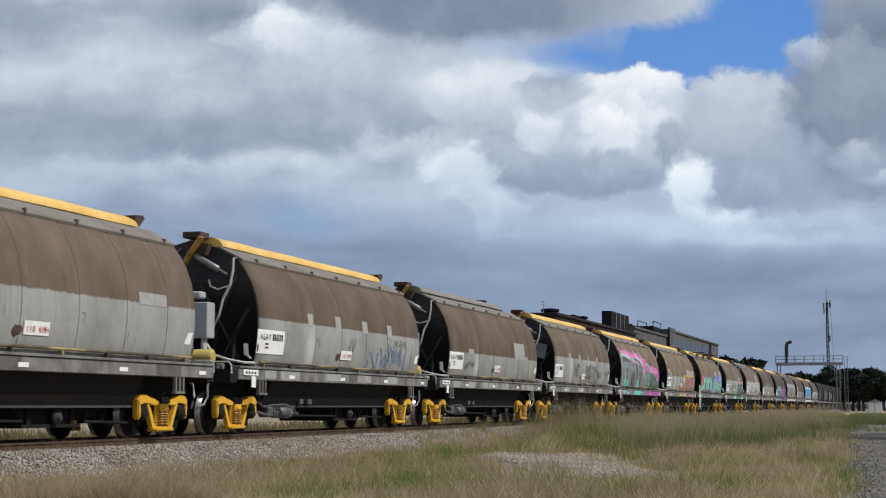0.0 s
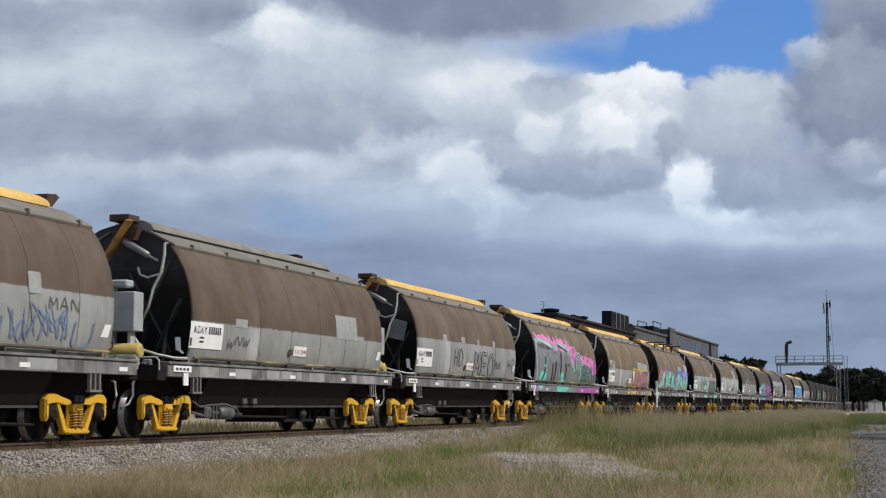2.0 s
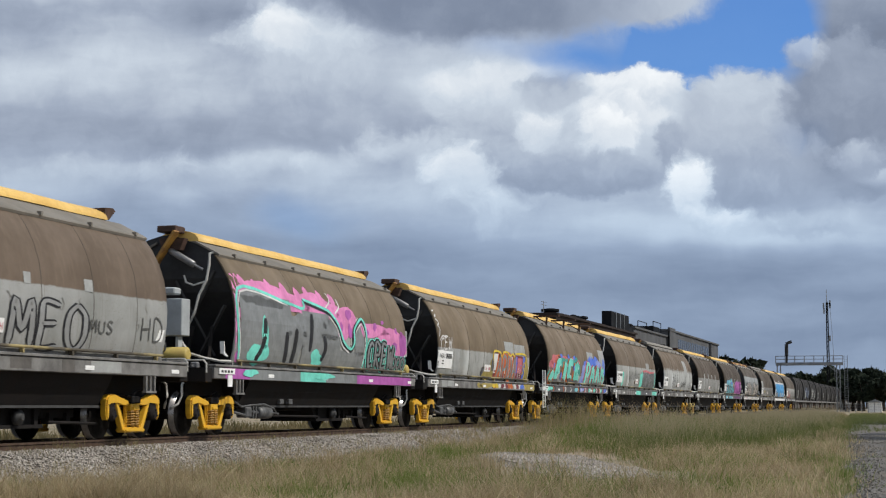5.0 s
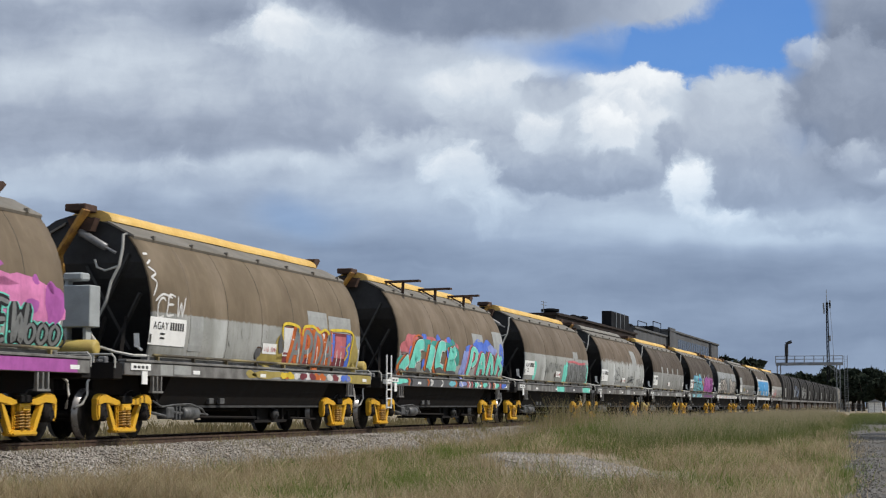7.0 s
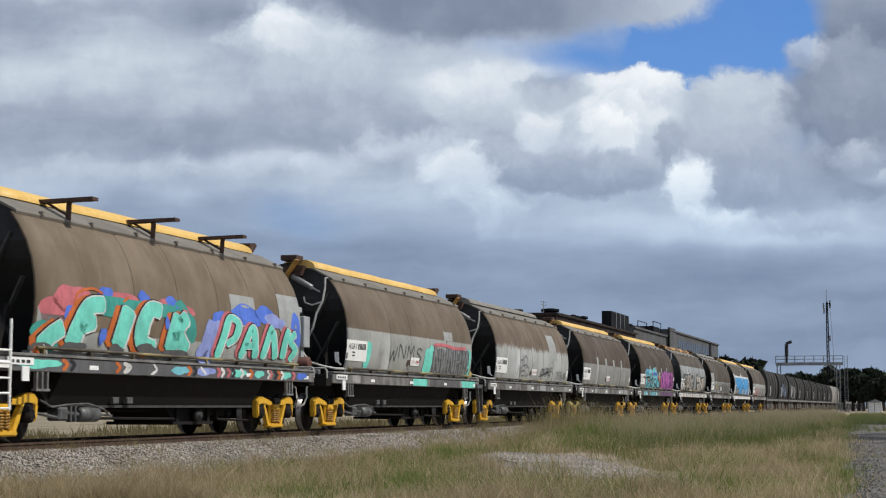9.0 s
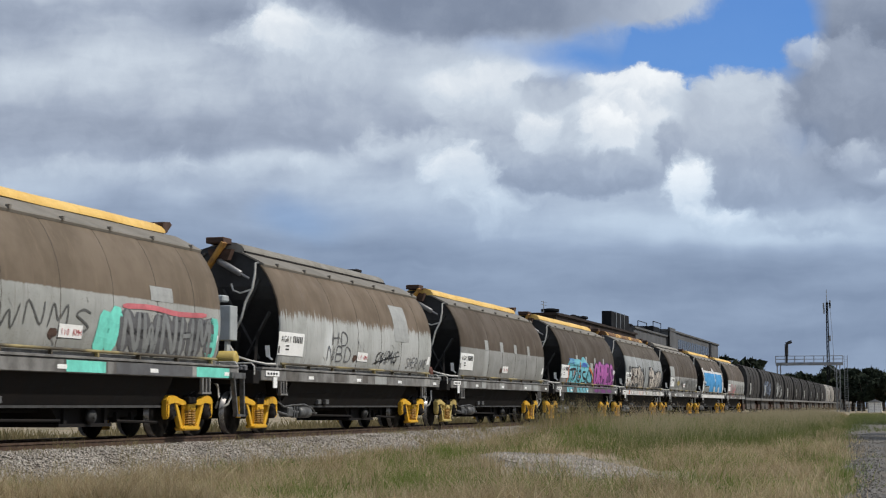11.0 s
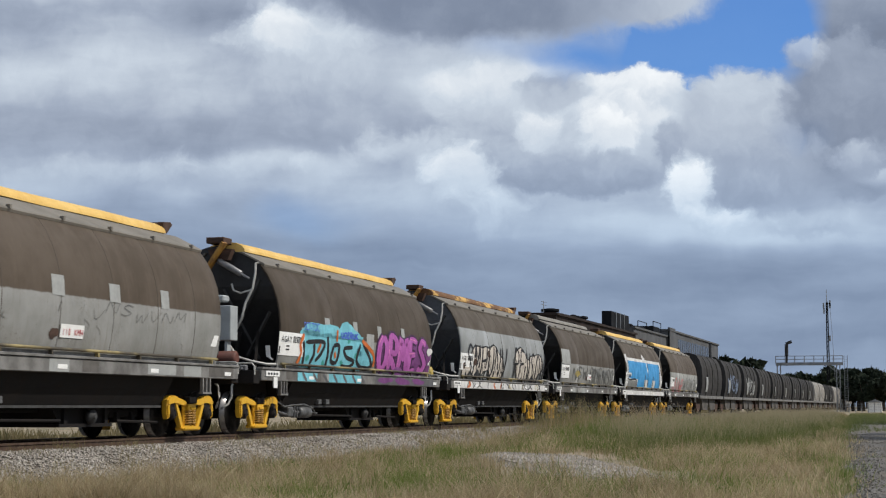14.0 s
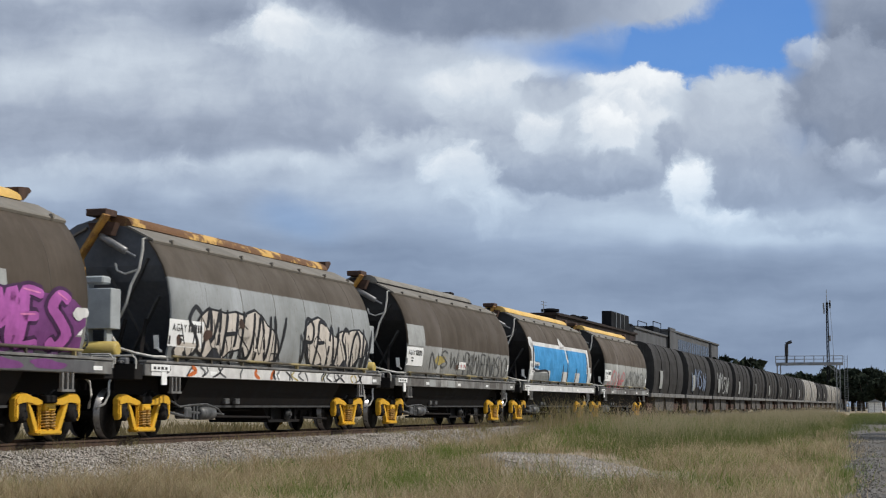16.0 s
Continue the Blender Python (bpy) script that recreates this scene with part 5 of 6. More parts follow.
bar(bm, (1.46, 14.45, 0.42), (1.46, 14.9, 0.42), 0.1, 0.05)
box(bm, 1.4, 1.5, 14.2, 14.9, 1.2, 1.32)
part("end_step", bm, M["hardware"], w, "silver hanging end step")

# aqua and purple pieces
w = H[10]
painted(w, "graffiti", P["aqua"], off=0.010, blots=[(4.3, 2.35, 1.3, 0.3), (6.4, 2.35, 0.9, 0.32), (7.6, 1.9, 0.7, 0.25)], patches=[(3.1, 7.4, 1.5, 2.4)], label="aqua letter fill")
FIG = [[(3.15, 2.15), (3.3, 1.56)], [(3.3, 2.12), (4.5, 2.16), (4.4, 1.9), (4.05, 1.7)], [(3.85, 2.1), (3.9, 1.85), (3.7, 1.6)], [(4.75, 2.3), (4.85, 1.9), (4.8, 1.55)], [(5.2, 2.1), (5.1, 1.75), (5.5, 1.7), (5.6, 2.1), (5.2, 2.1)],
       [(6.6, 2.1), (6.0, 2.05), (6.2, 1.85), (6.8, 1.75), (6.5, 1.6), (5.9, 1.62)], [(7.2, 2.2), (7.0, 1.8), (7.5, 1.6), (8.2, 1.65), (7.9, 1.95), (7.4, 2.2)]]
painted(w, "graffiti", P["black"], FIG, 0.15, 0.014, squash=0.7)
painted(w, "graffiti", P["orange"], [[(3.15, 2.3), (2.95, 2.05), (3.05, 1.85), (2.85, 1.55)], [(5.45, 2.5), (5.4, 2.2)], [(7.3, 2.3), (7.8, 2.15), (8.3, 1.95), (8.4, 1.65)], [(4.3, 2.1), (4.1, 1.9)], [(5.3, 1.95), (5.4, 1.8)]], 0.12, 0.02)
painted(w, "graffiti", P["teal_dark"], off=0.0125, blots=[(3.5, 1.75, 0.1, 0.08), (4.6, 1.65, 0.1, 0.07), (5.9, 1.7, 0.12, 0.05), (6.9, 1.9, 0.1, 0.07), (6.3, 2.25, 0.1, 0.06)])
text_on(w, "SC7-TOC", 3.15, 2.4, 0.28, P["blue"], 0.9)
painted(w, "graffiti", P["blue"], letters("UOERUK", 5.7, 7.0, 2.32, 2.46), 0.05, 0.02)
FIG = letters("ORMES", 8.6, 13.1, 1.6, 2.48, 0.05)
painted(w, "graffiti", P["purple"], off=0.008, blots=[(11.0, 2.0, 2.3, 0.55)], patches=[(8.8, 13.5, 1.5, 1.8)])
painted(w, "graffiti", P["purple_dark"], FIG, 0.58, 0.014, squash=0.5)
painted(w, "graffiti", P["magenta"], FIG, 0.36, 0.018, squash=0.45, label="purple letter fill")
painted(w, "graffiti", P["pink"], [[(a - 0.1, b + 0.03) for a, b in q[:2]] for q in FIG], 0.03, 0.021)
painted(w, "graffiti", P["white"], off=0.02, blots=[(13.35, 2.2, 0.25, 0.12)])
painted(w, "graffiti", P["aqua"], patches=[(2.9, 4.2, 1.2, 1.4), (5.0, 7.4, 1.2, 1.4)], off=0.006)
painted(w, "graffiti", P["slate"], patches=[(8.6, 14.0, 1.2, 1.4)], off=0.006)
painted(w, "graffiti", P["purple"], off=0.009, blots=[(9.4, 1.31, 0.6, 0.08), (10.9, 1.3, 0.7, 0.09), (12.4, 1.31, 0.6, 0.08)])
painted(w, "graffiti", P["slate"], [[(3.2 + 0.7 * k, 1.4), (3.5 + 0.7 * k, 1.2)] for k in range(7)], 0.1, 0.009)

# cream pieces
w = H[11]
painted(w, "graffiti", P["black"], off=0.010, blots=[(4.1, 2.1, 1.4, 0.6), (6.1, 2.05, 1.2, 0.55), (10.0, 2.1, 1.25, 0.58), (12.0, 2.05, 1.3, 0.55), (2.5, 1.8, 0.6, 0.28)])
painted(w, "graffiti", P["cream"], off=0.013, blots=[(4.1, 2.1, 1.3, 0.54), (6.1, 2.05, 1.1, 0.5), (10.0, 2.1, 1.15, 0.53), (12.0, 2.05, 1.2, 0.5), (2.5, 1.8, 0.5, 0.23)], label="cream letter fill with black edges")
for q, (y0, y1) in enumerate(((2.2, 7.6), (8.6, 13.6))):
    painted(w, "graffiti", P["black"], letters("SMHUNV" if q == 0 else "RENSOW", y0, y1, 1.54, 2.58, 0.2, 0.06, 5 + q), 0.13, 0.017, squash=0.7)
    painted(w, "graffiti", P["black"], letters("VNWSMA" if q == 0 else "MSVNWU", y0, y1, 1.55, 2.3, -0.2, 0.1, 8 + q), 0.04, 0.017, squash=0.8)
painted(w, "graffiti", M["rust"], off=0.02, blots=[(3.4, 2.05, 0.2, 0.12), (5.1, 2.35, 0.15, 0.1), (2.1, 1.9, 0.12, 0.1)])
painted(w, "graffiti", P["white"], patches=[(1.0, 13.9, 1.19, 1.41)], off=0.005)
rnd = random.Random(77)
for c, n in (("slate", 16), ("black", 9), ("khaki", 4), ("orange", 3)):
    runs = [rnd.uniform(1.4, 13.4) for _ in range(n)]
    painted(w, "graffiti", P[c], [[(y, 1.4), (y + rnd.uniform(-0.2, 0.25), 1.31), (y + rnd.uniform(-0.3, 0.3), 1.2)] for y in runs], 0.07 if c != "orange" else 0.14, 0.009, squash=0.6)

# faint dark tags
w = H[12]
painted(w, "tag", P["marker"], letters("NSW", 3.8, 7.0, 1.75, 2.25, 0.1, 0.06) + letters("BUENSO", 7.6, 13.4, 1.6, 2.3, 0.1, 0.03), 0.1, 0.012, squash=0.5)
painted(w, "tag", P["marker"], letters("HMWNHV", 7.5, 13.4, 1.6, 2.25, -0.1, 0.03), 0.06, 0.012, squash=0.5)
painted(w, "graffiti", P["khaki"], off=0.01, blots=[(5.0, 2.0, 0.5, 0.15)])

# blue panel with a white edge
w = H[13]
painted(w, "graffiti", P["white"], off=0.010, patches=[(1.7, 13.3, 1.5, 2.3), (1.9, 12.9, 2.3, 3.05)], blots=[(2.0, 3.0, 0.3, 0.25), (7.5, 3.1, 0.4, 0.2)])
painted(w, "graffiti", P["sky"], off=0.014, patches=[(2.4, 12.4, 2.0, 2.9), (5.2, 7.4, 1.6, 2.0), (8.6, 10.0, 1.6, 2.0), (11.0, 12.7, 1.6, 2.0)], label="bright blue letter fill")
painted(w, "graffiti", P["black"], [[(2.3, 2.9), (2.3, 2.0), (4.6, 1.98), (5.1, 1.6)], [(7.5, 1.6), (7.6, 2.3)], [(8.5, 1.6), (8.4, 2.9)], [(10.1, 1.6), (10.3, 2.2)], [(12.7, 1.6), (12.4, 2.9)]], 0.14, 0.018, squash=0.6)
painted(w, "graffiti", P["chrome"], off=0.017, patches=[(2.3, 5.0, 1.55, 1.9)])
painted(w, "graffiti", P["white"], [[(8.0, 3.1), (8.2, 2.6), (8.5, 2.4)], [(7.7, 1.6), (8.0, 2.0)], [(10.2, 1.6), (10.7, 2.0)]], 0.16, 0.02)
painted(w, "graffiti", P["white"], patches=[(1.0, 14.3, 1.19, 1.41)], off=0.006)
w = H[14]
painted(w, "graffiti", P["rose"], letters("NSVWR", 2.2, 6.6, 1.45, 2.2, 0.5, 0.12), 0.09, 0.012)
painted(w, "tag", P["marker"], letters("WNOMSV", 7.0, 13.2, 1.6, 2.3, 0.2, 0.08), 0.08, 0.012)


# ---- older dark hopper wagons at the rear ----
def make_dark():
    w = new("coal_wagon")
    bm = bmesh.new()
    side = [(1.30, 1.35), (1.42, 1.9), (1.46, 2.6), (1.42, 3.2), (1.28, 3.7), (1.05, 4.05), (0.6, 4.2)]
    ring = side + [(-x, z) for x, z in reversed(side)]
    prism(bm, ring, "y", 1.3, 12.75)
    for yy in (3.9, 7.0, 10.1):
        prism(bm, [(x + 0.04 * (1 if x > 0 else -1), z) for x, z in ring], "y", yy, yy + 0.12)
    part("body", bm, M["darkwagon"], w)
    bm = bmesh.new()
    box(bm, -1.42, 1.42, 0.4, 13.6, 1.12, 1.33, 0.01)
    part("side_sill", bm, M["sill"], w)
    for y0 in (3.1, 7.2):
        bm = bmesh.new()
        prism(bm, [(y0, 1.12), (y0 + 3.7, 1.12), (y0 + 3.2, 0.35), (y0 + 0.5, 0.35)], "x", -1.15, 1.15)
        part("hopper_bottom", bm, M["chute"], w)
    for y in (1.9, 12.1):
        bm = bmesh.new()
        box(bm, -0.95, 0.95, y - 0.25, y + 0.25, 0.5, 1.12, 0.02)
        for s in (-1, 1):
            prism(bm, [(y - 1.1, 0.8), (y + 1.1, 0.8), (y + 0.9, 0.45), (y + 0.35, 0.2), (y - 0.35, 0.2), (y - 0.9, 0.45)], "x", s * 1.0 - 0.06, s * 1.0 + 0.06)
        bg = part("bogie", bm, M["rust"], w)
        for q in (-0.838, 0.838):
            part("wheelset", WHEELS, M["wheel"], bg, "", pose(0, y + q, 0.46))
    bm = bmesh.new()
    box(bm, -0.13, 0.13, 0.0, 0.45, 0.8, 1.02, 0.02)
    box(bm, -0.13, 0.13, 13.55, 14.0, 0.8, 1.02, 0.02)
    part("coupler", bm, M["rust"], w)
    return w


M["chute"] = material("dusty_chute_steel", (0.11, 0.1, 0.09), (0.07, 0.065, 0.06), 1.5, 0.85)
M["pale_side"] = material("pale_dusty_wagon_side", (0.36, 0.34, 0.31), (0.25, 0.235, 0.21), 0.8, 0.8, fine=12)
dark = make_dark()
for k in range(19):
    w = dark if k == 0 else copy_thing(dark, pose(TRACK_X, 0, 0))
    pale = k in (9, 10, 13, 14, 15, 16, 17, 18)
    tagged(w, "dust-pale covered hopper wagon with ribbed sides" if pale else "dark grimy covered hopper wagon with ribbed sides", "hopper wagon", "ribbed hopper wagons of the train")
    if pale:
        for ob in w.children:
            if ob.name.startswith("body"):
                ob.material_slots[0].link = "OBJECT"
                ob.material_slots[0].material = M["pale_side"]
    train.append((w, FIRST + 15 * PITCH + 14.0 * k))
    if k in (0, 1, 2, 4, 6):
        c = {0: "tab", 1: "faint_blue", 2: "tab", 4: "tab", 6: "faint_blue"}[k]
        painted(w, "graffiti", P.get(c, M["tab"]), letters("VNSW", 2.0, 9.5, 1.7, 2.9, 0.4, 0.15, k) if k in (1, 2) else (), 0.25, 0.05, patches=[(3.0, 4.0, 1.6, 2.6)] if k not in (1, 2) else (), squash=0.6)


# ---- ground, track ----
def height(x, y):
    """Rough ground: low beside the track, a grassy rise, a gravel way."""
    h = -0.58 + 0.05 * noise.noise((x * 0.25, y * 0.12, 0.3)) + 0.025 * noise.noise((x * 1.1, y * 0.9, 2.0))
    h += 0.22 * math.exp(-((x + 9.6) / 2.6) ** 2 - ((y - 52) / 16) ** 2)
    far = min(1.0, max(0.0, (y - 70) / 120))
    h += far * 0.25
    if x < -11.5:
        h = min(h, -0.6 + 0.2 * far)
    return h


def ground_material():
    m = bpy.data.materials.new("dry_grass_soil")
    m.use_nodes = True
    T = Tree(m.node_tree)
    b = m.node_tree.nodes["Principled BSDF"]
    co = T.node("ShaderNodeTexCoord").outputs["Object"]
    a = T.noise(co, 0.35, 5, 0.65).outputs[0]
    c = T.noise(co, 3.5, 5, 0.7).outputs[0]
    d = T.noise(co, 28, 3, 0.7).outputs[0]
    col = T.mix(T.remap(a, 0.4, 0.62), (0.34, 0.265, 0.18), (0.2, 0.175, 0.095))
    col = T.mix(T.remap(c, 0.45, 0.75, 0, 0.8), col, (0.42, 0.35, 0.26))
    col = T.mix(T.remap(d, 0.4, 0.75, 0, 0.5), col, (0.13, 0.105, 0.06))
    T.put(b.inputs["Base Color"], col)
    b.inputs["Roughness"].default_value = 0.95
    bp = T.node("ShaderNodeBump")
    bp.inputs["Strength"].default_value = 0.8
    bp.inputs["Distance"].default_value = 0.05
    T.put(bp.inputs["Height"], T.math("ADD", c, d))
    T.put(b.inputs["Normal"], bp.outputs[0])
    return m


def gravel_material(name, c0, c1, scale):
    m = bpy.data.materials.new(name)
    m.use_nodes = True
    T = Tree(m.node_tree)
    b = m.node_tree.nodes["Principled BSDF"]
    co = T.node("ShaderNodeTexCoord").outputs["Object"]
    v = T.node("ShaderNodeTexVoronoi")
    T.put(v.inputs["Vector"], co)
    v.inputs["Scale"].default_value = scale
    bw = T.node("ShaderNodeSeparateColor")
    T.put(bw.inputs[0], v.outputs["Color"])
    col = T.mix(bw.outputs[0], c0, c1)
    # shade in the gaps between stones, put into the colour
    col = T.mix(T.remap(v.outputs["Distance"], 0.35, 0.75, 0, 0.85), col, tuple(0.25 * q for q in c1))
    col = T.mix(T.remap(T.noise(co, 0.8, 4, 0.6).outputs[0], 0.4, 0.7, 0, 0.5), col, (0.2, 0.16, 0.11))
    T.put(b.inputs["Base Color"], col)
    b.inputs["Roughness"].default_value = 0.9
    bp = T.node("ShaderNodeBump")
    bp.inputs["Strength"].default_value = 1.0
    bp.inputs["Distance"].default_value = 0.03
    T.put(bp.inputs["Height"], T.math("SUBTRACT", 1.0, v.outputs["Distance"]))
    T.put(b.inputs["Normal"], bp.outputs[0])
    return m


M["soil"] = ground_material()
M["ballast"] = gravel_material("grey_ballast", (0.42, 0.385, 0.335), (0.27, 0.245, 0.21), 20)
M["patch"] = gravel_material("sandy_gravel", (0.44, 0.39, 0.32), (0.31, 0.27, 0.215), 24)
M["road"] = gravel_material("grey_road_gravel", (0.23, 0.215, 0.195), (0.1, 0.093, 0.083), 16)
xs = [-3000, -1200, -500, -220, -120, -70, -45, -34] + [-30 + 0.75 * k for k in range(56)] + [13, 17, 24, 40, 80, 200, 600, 1500, 3000]
ys = [-600, -150, -40, -10, 0, 6, 11] + [15 + 0.8 * k for k in range(75)] + [75 + 5 * k for k in range(26)] + [220, 260, 320, 420, 600, 900, 1500, 2600, 4500]
bm = bmesh.new()
grid = [[bm.verts.new((x, y, height(x, y))) for x in xs] for y in ys]
for r0, r1 in zip(grid, grid[1:]):
    for k in range(len(xs) - 1):
        bm.faces.new((r0[k], r0[k + 1], r1[k + 1], r1[k])).smooth = True
thing("ground", bm, M["soil"], "dry patchy grass ground beside the railway", "ground", kind="structure")

# gravel way and bare stony patch, each a thin sheet over the ground
def sheet(name, mat, label, category, rows, lift=0.03):
    bm = bmesh.new()
    prev = None
    for y, x0, x1 in rows:
        cur = [bm.verts.new((x0 + (x1 - x0) * k / 6, y, height(x0 + (x1 - x0) * k / 6, y) + (lift if 0 < k < 6 else -0.06))) for k in range(7)]
        if prev:
            for k in range(6):
                bm.faces.new((prev[k], prev[k + 1], cur[k + 1], cur[k])).smooth = True
        prev = cur
    return thing(name, bm, mat, label, category, kind="structure")


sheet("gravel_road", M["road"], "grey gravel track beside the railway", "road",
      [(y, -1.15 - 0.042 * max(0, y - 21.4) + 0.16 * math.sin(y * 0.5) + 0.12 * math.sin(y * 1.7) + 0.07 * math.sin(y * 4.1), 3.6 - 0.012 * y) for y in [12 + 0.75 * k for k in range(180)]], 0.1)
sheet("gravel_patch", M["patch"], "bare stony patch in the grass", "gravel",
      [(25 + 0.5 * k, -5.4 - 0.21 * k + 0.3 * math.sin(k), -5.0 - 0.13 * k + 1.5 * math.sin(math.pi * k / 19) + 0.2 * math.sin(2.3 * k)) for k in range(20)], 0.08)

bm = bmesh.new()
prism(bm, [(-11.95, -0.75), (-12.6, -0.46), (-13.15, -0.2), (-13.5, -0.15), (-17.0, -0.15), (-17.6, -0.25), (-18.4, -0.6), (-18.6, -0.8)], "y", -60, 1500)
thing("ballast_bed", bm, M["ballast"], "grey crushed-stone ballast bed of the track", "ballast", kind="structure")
bm = bmesh.new()
prism(bm, [(-18.0, -0.75), (-18.4, -0.42), (-21.6, -0.42), (-22.2, -0.75)], "y", -60, 1500)
thing("ballast_bed_far", bm, M["ballast"], "dusty ballast bed of the second track", "ballast", kind="structure")


def stones(name, n, place, size, mat, label, seed):
    """Loose crushed stones, joined: uneven six-cornered lumps."""
    r = np.random.RandomState(seed)
    p = place(r, n)
    shape = np.array([(1, 0, 0), (-1, 0, 0), (0, 1, 0), (0, -1, 0), (0, 0, 1), (0, 0, -1)], float)
    faces = np.array([(0, 2, 4), (2, 1, 4), (1, 3, 4), (3, 0, 4), (2, 0, 5), (1, 2, 5), (3, 1, 5), (0, 3, 5)])
    s = size * r.uniform(0.5, 1.25, (n, 1, 1)) * r.uniform(0.6, 1.2, (n, 6, 1))
    ang = r.uniform(0, 6.28, n)
    tilt = r.uniform(-0.7, 0.7, n)
    v = shape[None] * s
    c, q = np.cos(ang)[:, None], np.sin(ang)[:, None]
    v = np.stack([v[..., 0] * c - v[..., 1] * q, v[..., 0] * q + v[..., 1] * c, v[..., 2] * 0.8], -1)
    c, q = np.cos(tilt)[:, None], np.sin(tilt)[:, None]
    v = np.stack([v[..., 0], v[..., 1] * c - v[..., 2] * q, v[..., 1] * q + v[..., 2] * c], -1) + p[:, None]
    f = faces[None] + 6 * np.arange(n)[:, None, None]
    me = bpy.data.meshes.new(name)
    me.from_pydata(v.reshape(-1, 3), [], f.reshape(-1, 3).tolist())
    me.materials.append(mat)
    return tagged(new(name, me), label, "stones", kind="stuff")


def island_material(name, cols, rough=0.85, thin=0.0, tips=None):
    m = bpy.data.materials.new(name)
    m.use_nodes = True
    T = Tree(m.node_tree)
    b = m.node_tree.nodes["Principled BSDF"]
    g = T.node("ShaderNodeNewGeometry").outputs["Random Per Island"]
    ramp = T.node("ShaderNodeValToRGB")
    T.put(ramp.inputs[0], g)
    el = ramp.color_ramp.elements
    if len(el) > 1:
        el.remove(el[1])
    el[0].position, el[0].color = 0.0, (*cols[0], 1)
    for k, c in enumerate(cols[1:]):
        el.new((k + 1) / (len(cols) - 1)).color = (*c, 1)
    co = T.node("ShaderNodeTexCoord").outputs["Object"]
    n = T.noise(co, 0.5, 4, 0.6).outputs[0]
    col = T.mix(T.remap(n, 0.4, 0.65, 0, 0.4), ramp.outputs[0], tuple(0.6 * q for q in cols[0]))
    if tips:
        sep = T.node("ShaderNodeSeparateXYZ")
        T.put(sep.inputs[0], co)
        lift = T.math("ADD", sep.outputs[2], T.math("MULTIPLY", T.math("SUBTRACT", g, 0.5), 0.3))
        col = T.mix(T.remap(T.math("ADD", lift, T.math("MULTIPLY", n, 0.4)), -0.08, 0.36), col, tips)
    T.put(b.inputs["Base Color"], col)
    b.inputs["Roughness"].default_value = rough
    b.inputs["Specular IOR Level"].default_value = 0.15
    if thin:
        tl = T.node("ShaderNodeBsdfTranslucent")
        T.put(tl.inputs[0], col)
        mx = T.node("ShaderNodeMixShader")
        mx.inputs[0].default_value = thin
        T.put(mx.inputs[1], b.outputs[0])
        T.put(mx.inputs[2], tl.outputs[0])
        T.put(m.node_tree.nodes["Material Output"].inputs[0], mx.outputs[0])
    return m


M["road_stone"] = island_material("dull_road_stone", [(0.13, 0.12, 0.105), (0.19, 0.175, 0.155), (0.26, 0.24, 0.215)])
M["stone"] = island_material("ballast_stone", [(0.25, 0.22, 0.185), (0.34, 0.305, 0.265), (0.41, 0.375, 0.33), (0.5, 0.46, 0.41)])


def bed(r, n):
    y = 18 + 60 * r.uniform(0, 1, n) ** 1.5
    x = r.uniform(-14.3, -11.9, n)
    z = np.interp(x, [-14.3, -13.5, -13.15, -12.6, -11.95], [-0.15, -0.15, -0.2, -0.46, -0.72])
    return np.stack([x, y, z + r.uniform(-0.01, 0.03, n)], 1)


stones("ballast_stones", 42000, bed, 0.034, M["stone"], "loose grey ballast stones on the shoulder", 3)


def strewn(r, n):
    y = r.uniform(25, 35, n)
    k = (y - 25) / 0.5
    x = -5.2 - 0.17 * k + r.uniform(-0.5, 1.6, n)
    z = np.array([height(a, b) for a, b in zip(x, y)]) + 0.08
    return np.stack([x, y, z], 1)


stones("loose_stones", 4000, strewn, 0.028, M["stone"], "small stones strewn on the bare patch", 5)


def way(r, n):
    y = 14 + 50 * r.uniform(0, 1, n) ** 1.5
    x = -0.75 - 0.042 * (y - 21.4) + 2.6 * r.uniform(0, 1, n) ** 1.4
    z = np.array([height(a, b) for a, b in zip(x, y)]) + 0.105
    return np.stack([x, y, z], 1)


stones("road_stones", 5000, way, 0.024, M["road_stone"], "small stones on the gravel track", 6)


def rail(bm, x, z):
    prism(bm, [(x - 0.07, z - 0.16), (x + 0.07, z - 0.16), (x + 0.065, z - 0.145), (x + 0.012, z - 0.13), (x + 0.012, z - 0.045), (x + 0.035, z - 0.035), (x + 0.035, z), (x - 0.035, z), (x - 0.035, z - 0.035), (x - 0.012, z - 0.045), (x - 0.012, z - 0.13), (x - 0.065, z - 0.145)], "y", -60, 1500)


M["sleeper"] = material("grey_sleeper", (0.2, 0.17, 0.14), (0.12, 0.1, 0.085), 3.0, 0.9, bump=0.4)
bm = bmesh.new()
box(bm, -1.25, 1.25, -0.11, 0.11, -0.13, 0.05, 0.01)
SLEEPER = mesh_of("sleeper", bm, M["sleeper"])
for name, cx, z, label in (("railway_track", TRACK_X, 0.0, "rusty steel rails on sleepers in grey ballast"), ("railway_track", -20.0, -0.22, "second disused-looking track with rusty rails")):
    tr = tagged(new(name), label, "railway track", kind="structure")
    for s in (-1, 1):
        bm = bmesh.new()
        rail(bm, cx + s * 0.7525, z)
        part("rail", bm, M["rail"], tr)
    for k in range(150):
        part("sleeper", SLEEPER, M["sleeper"], tr, "", pose(cx, 16 + 0.62 * k, z - 0.19))


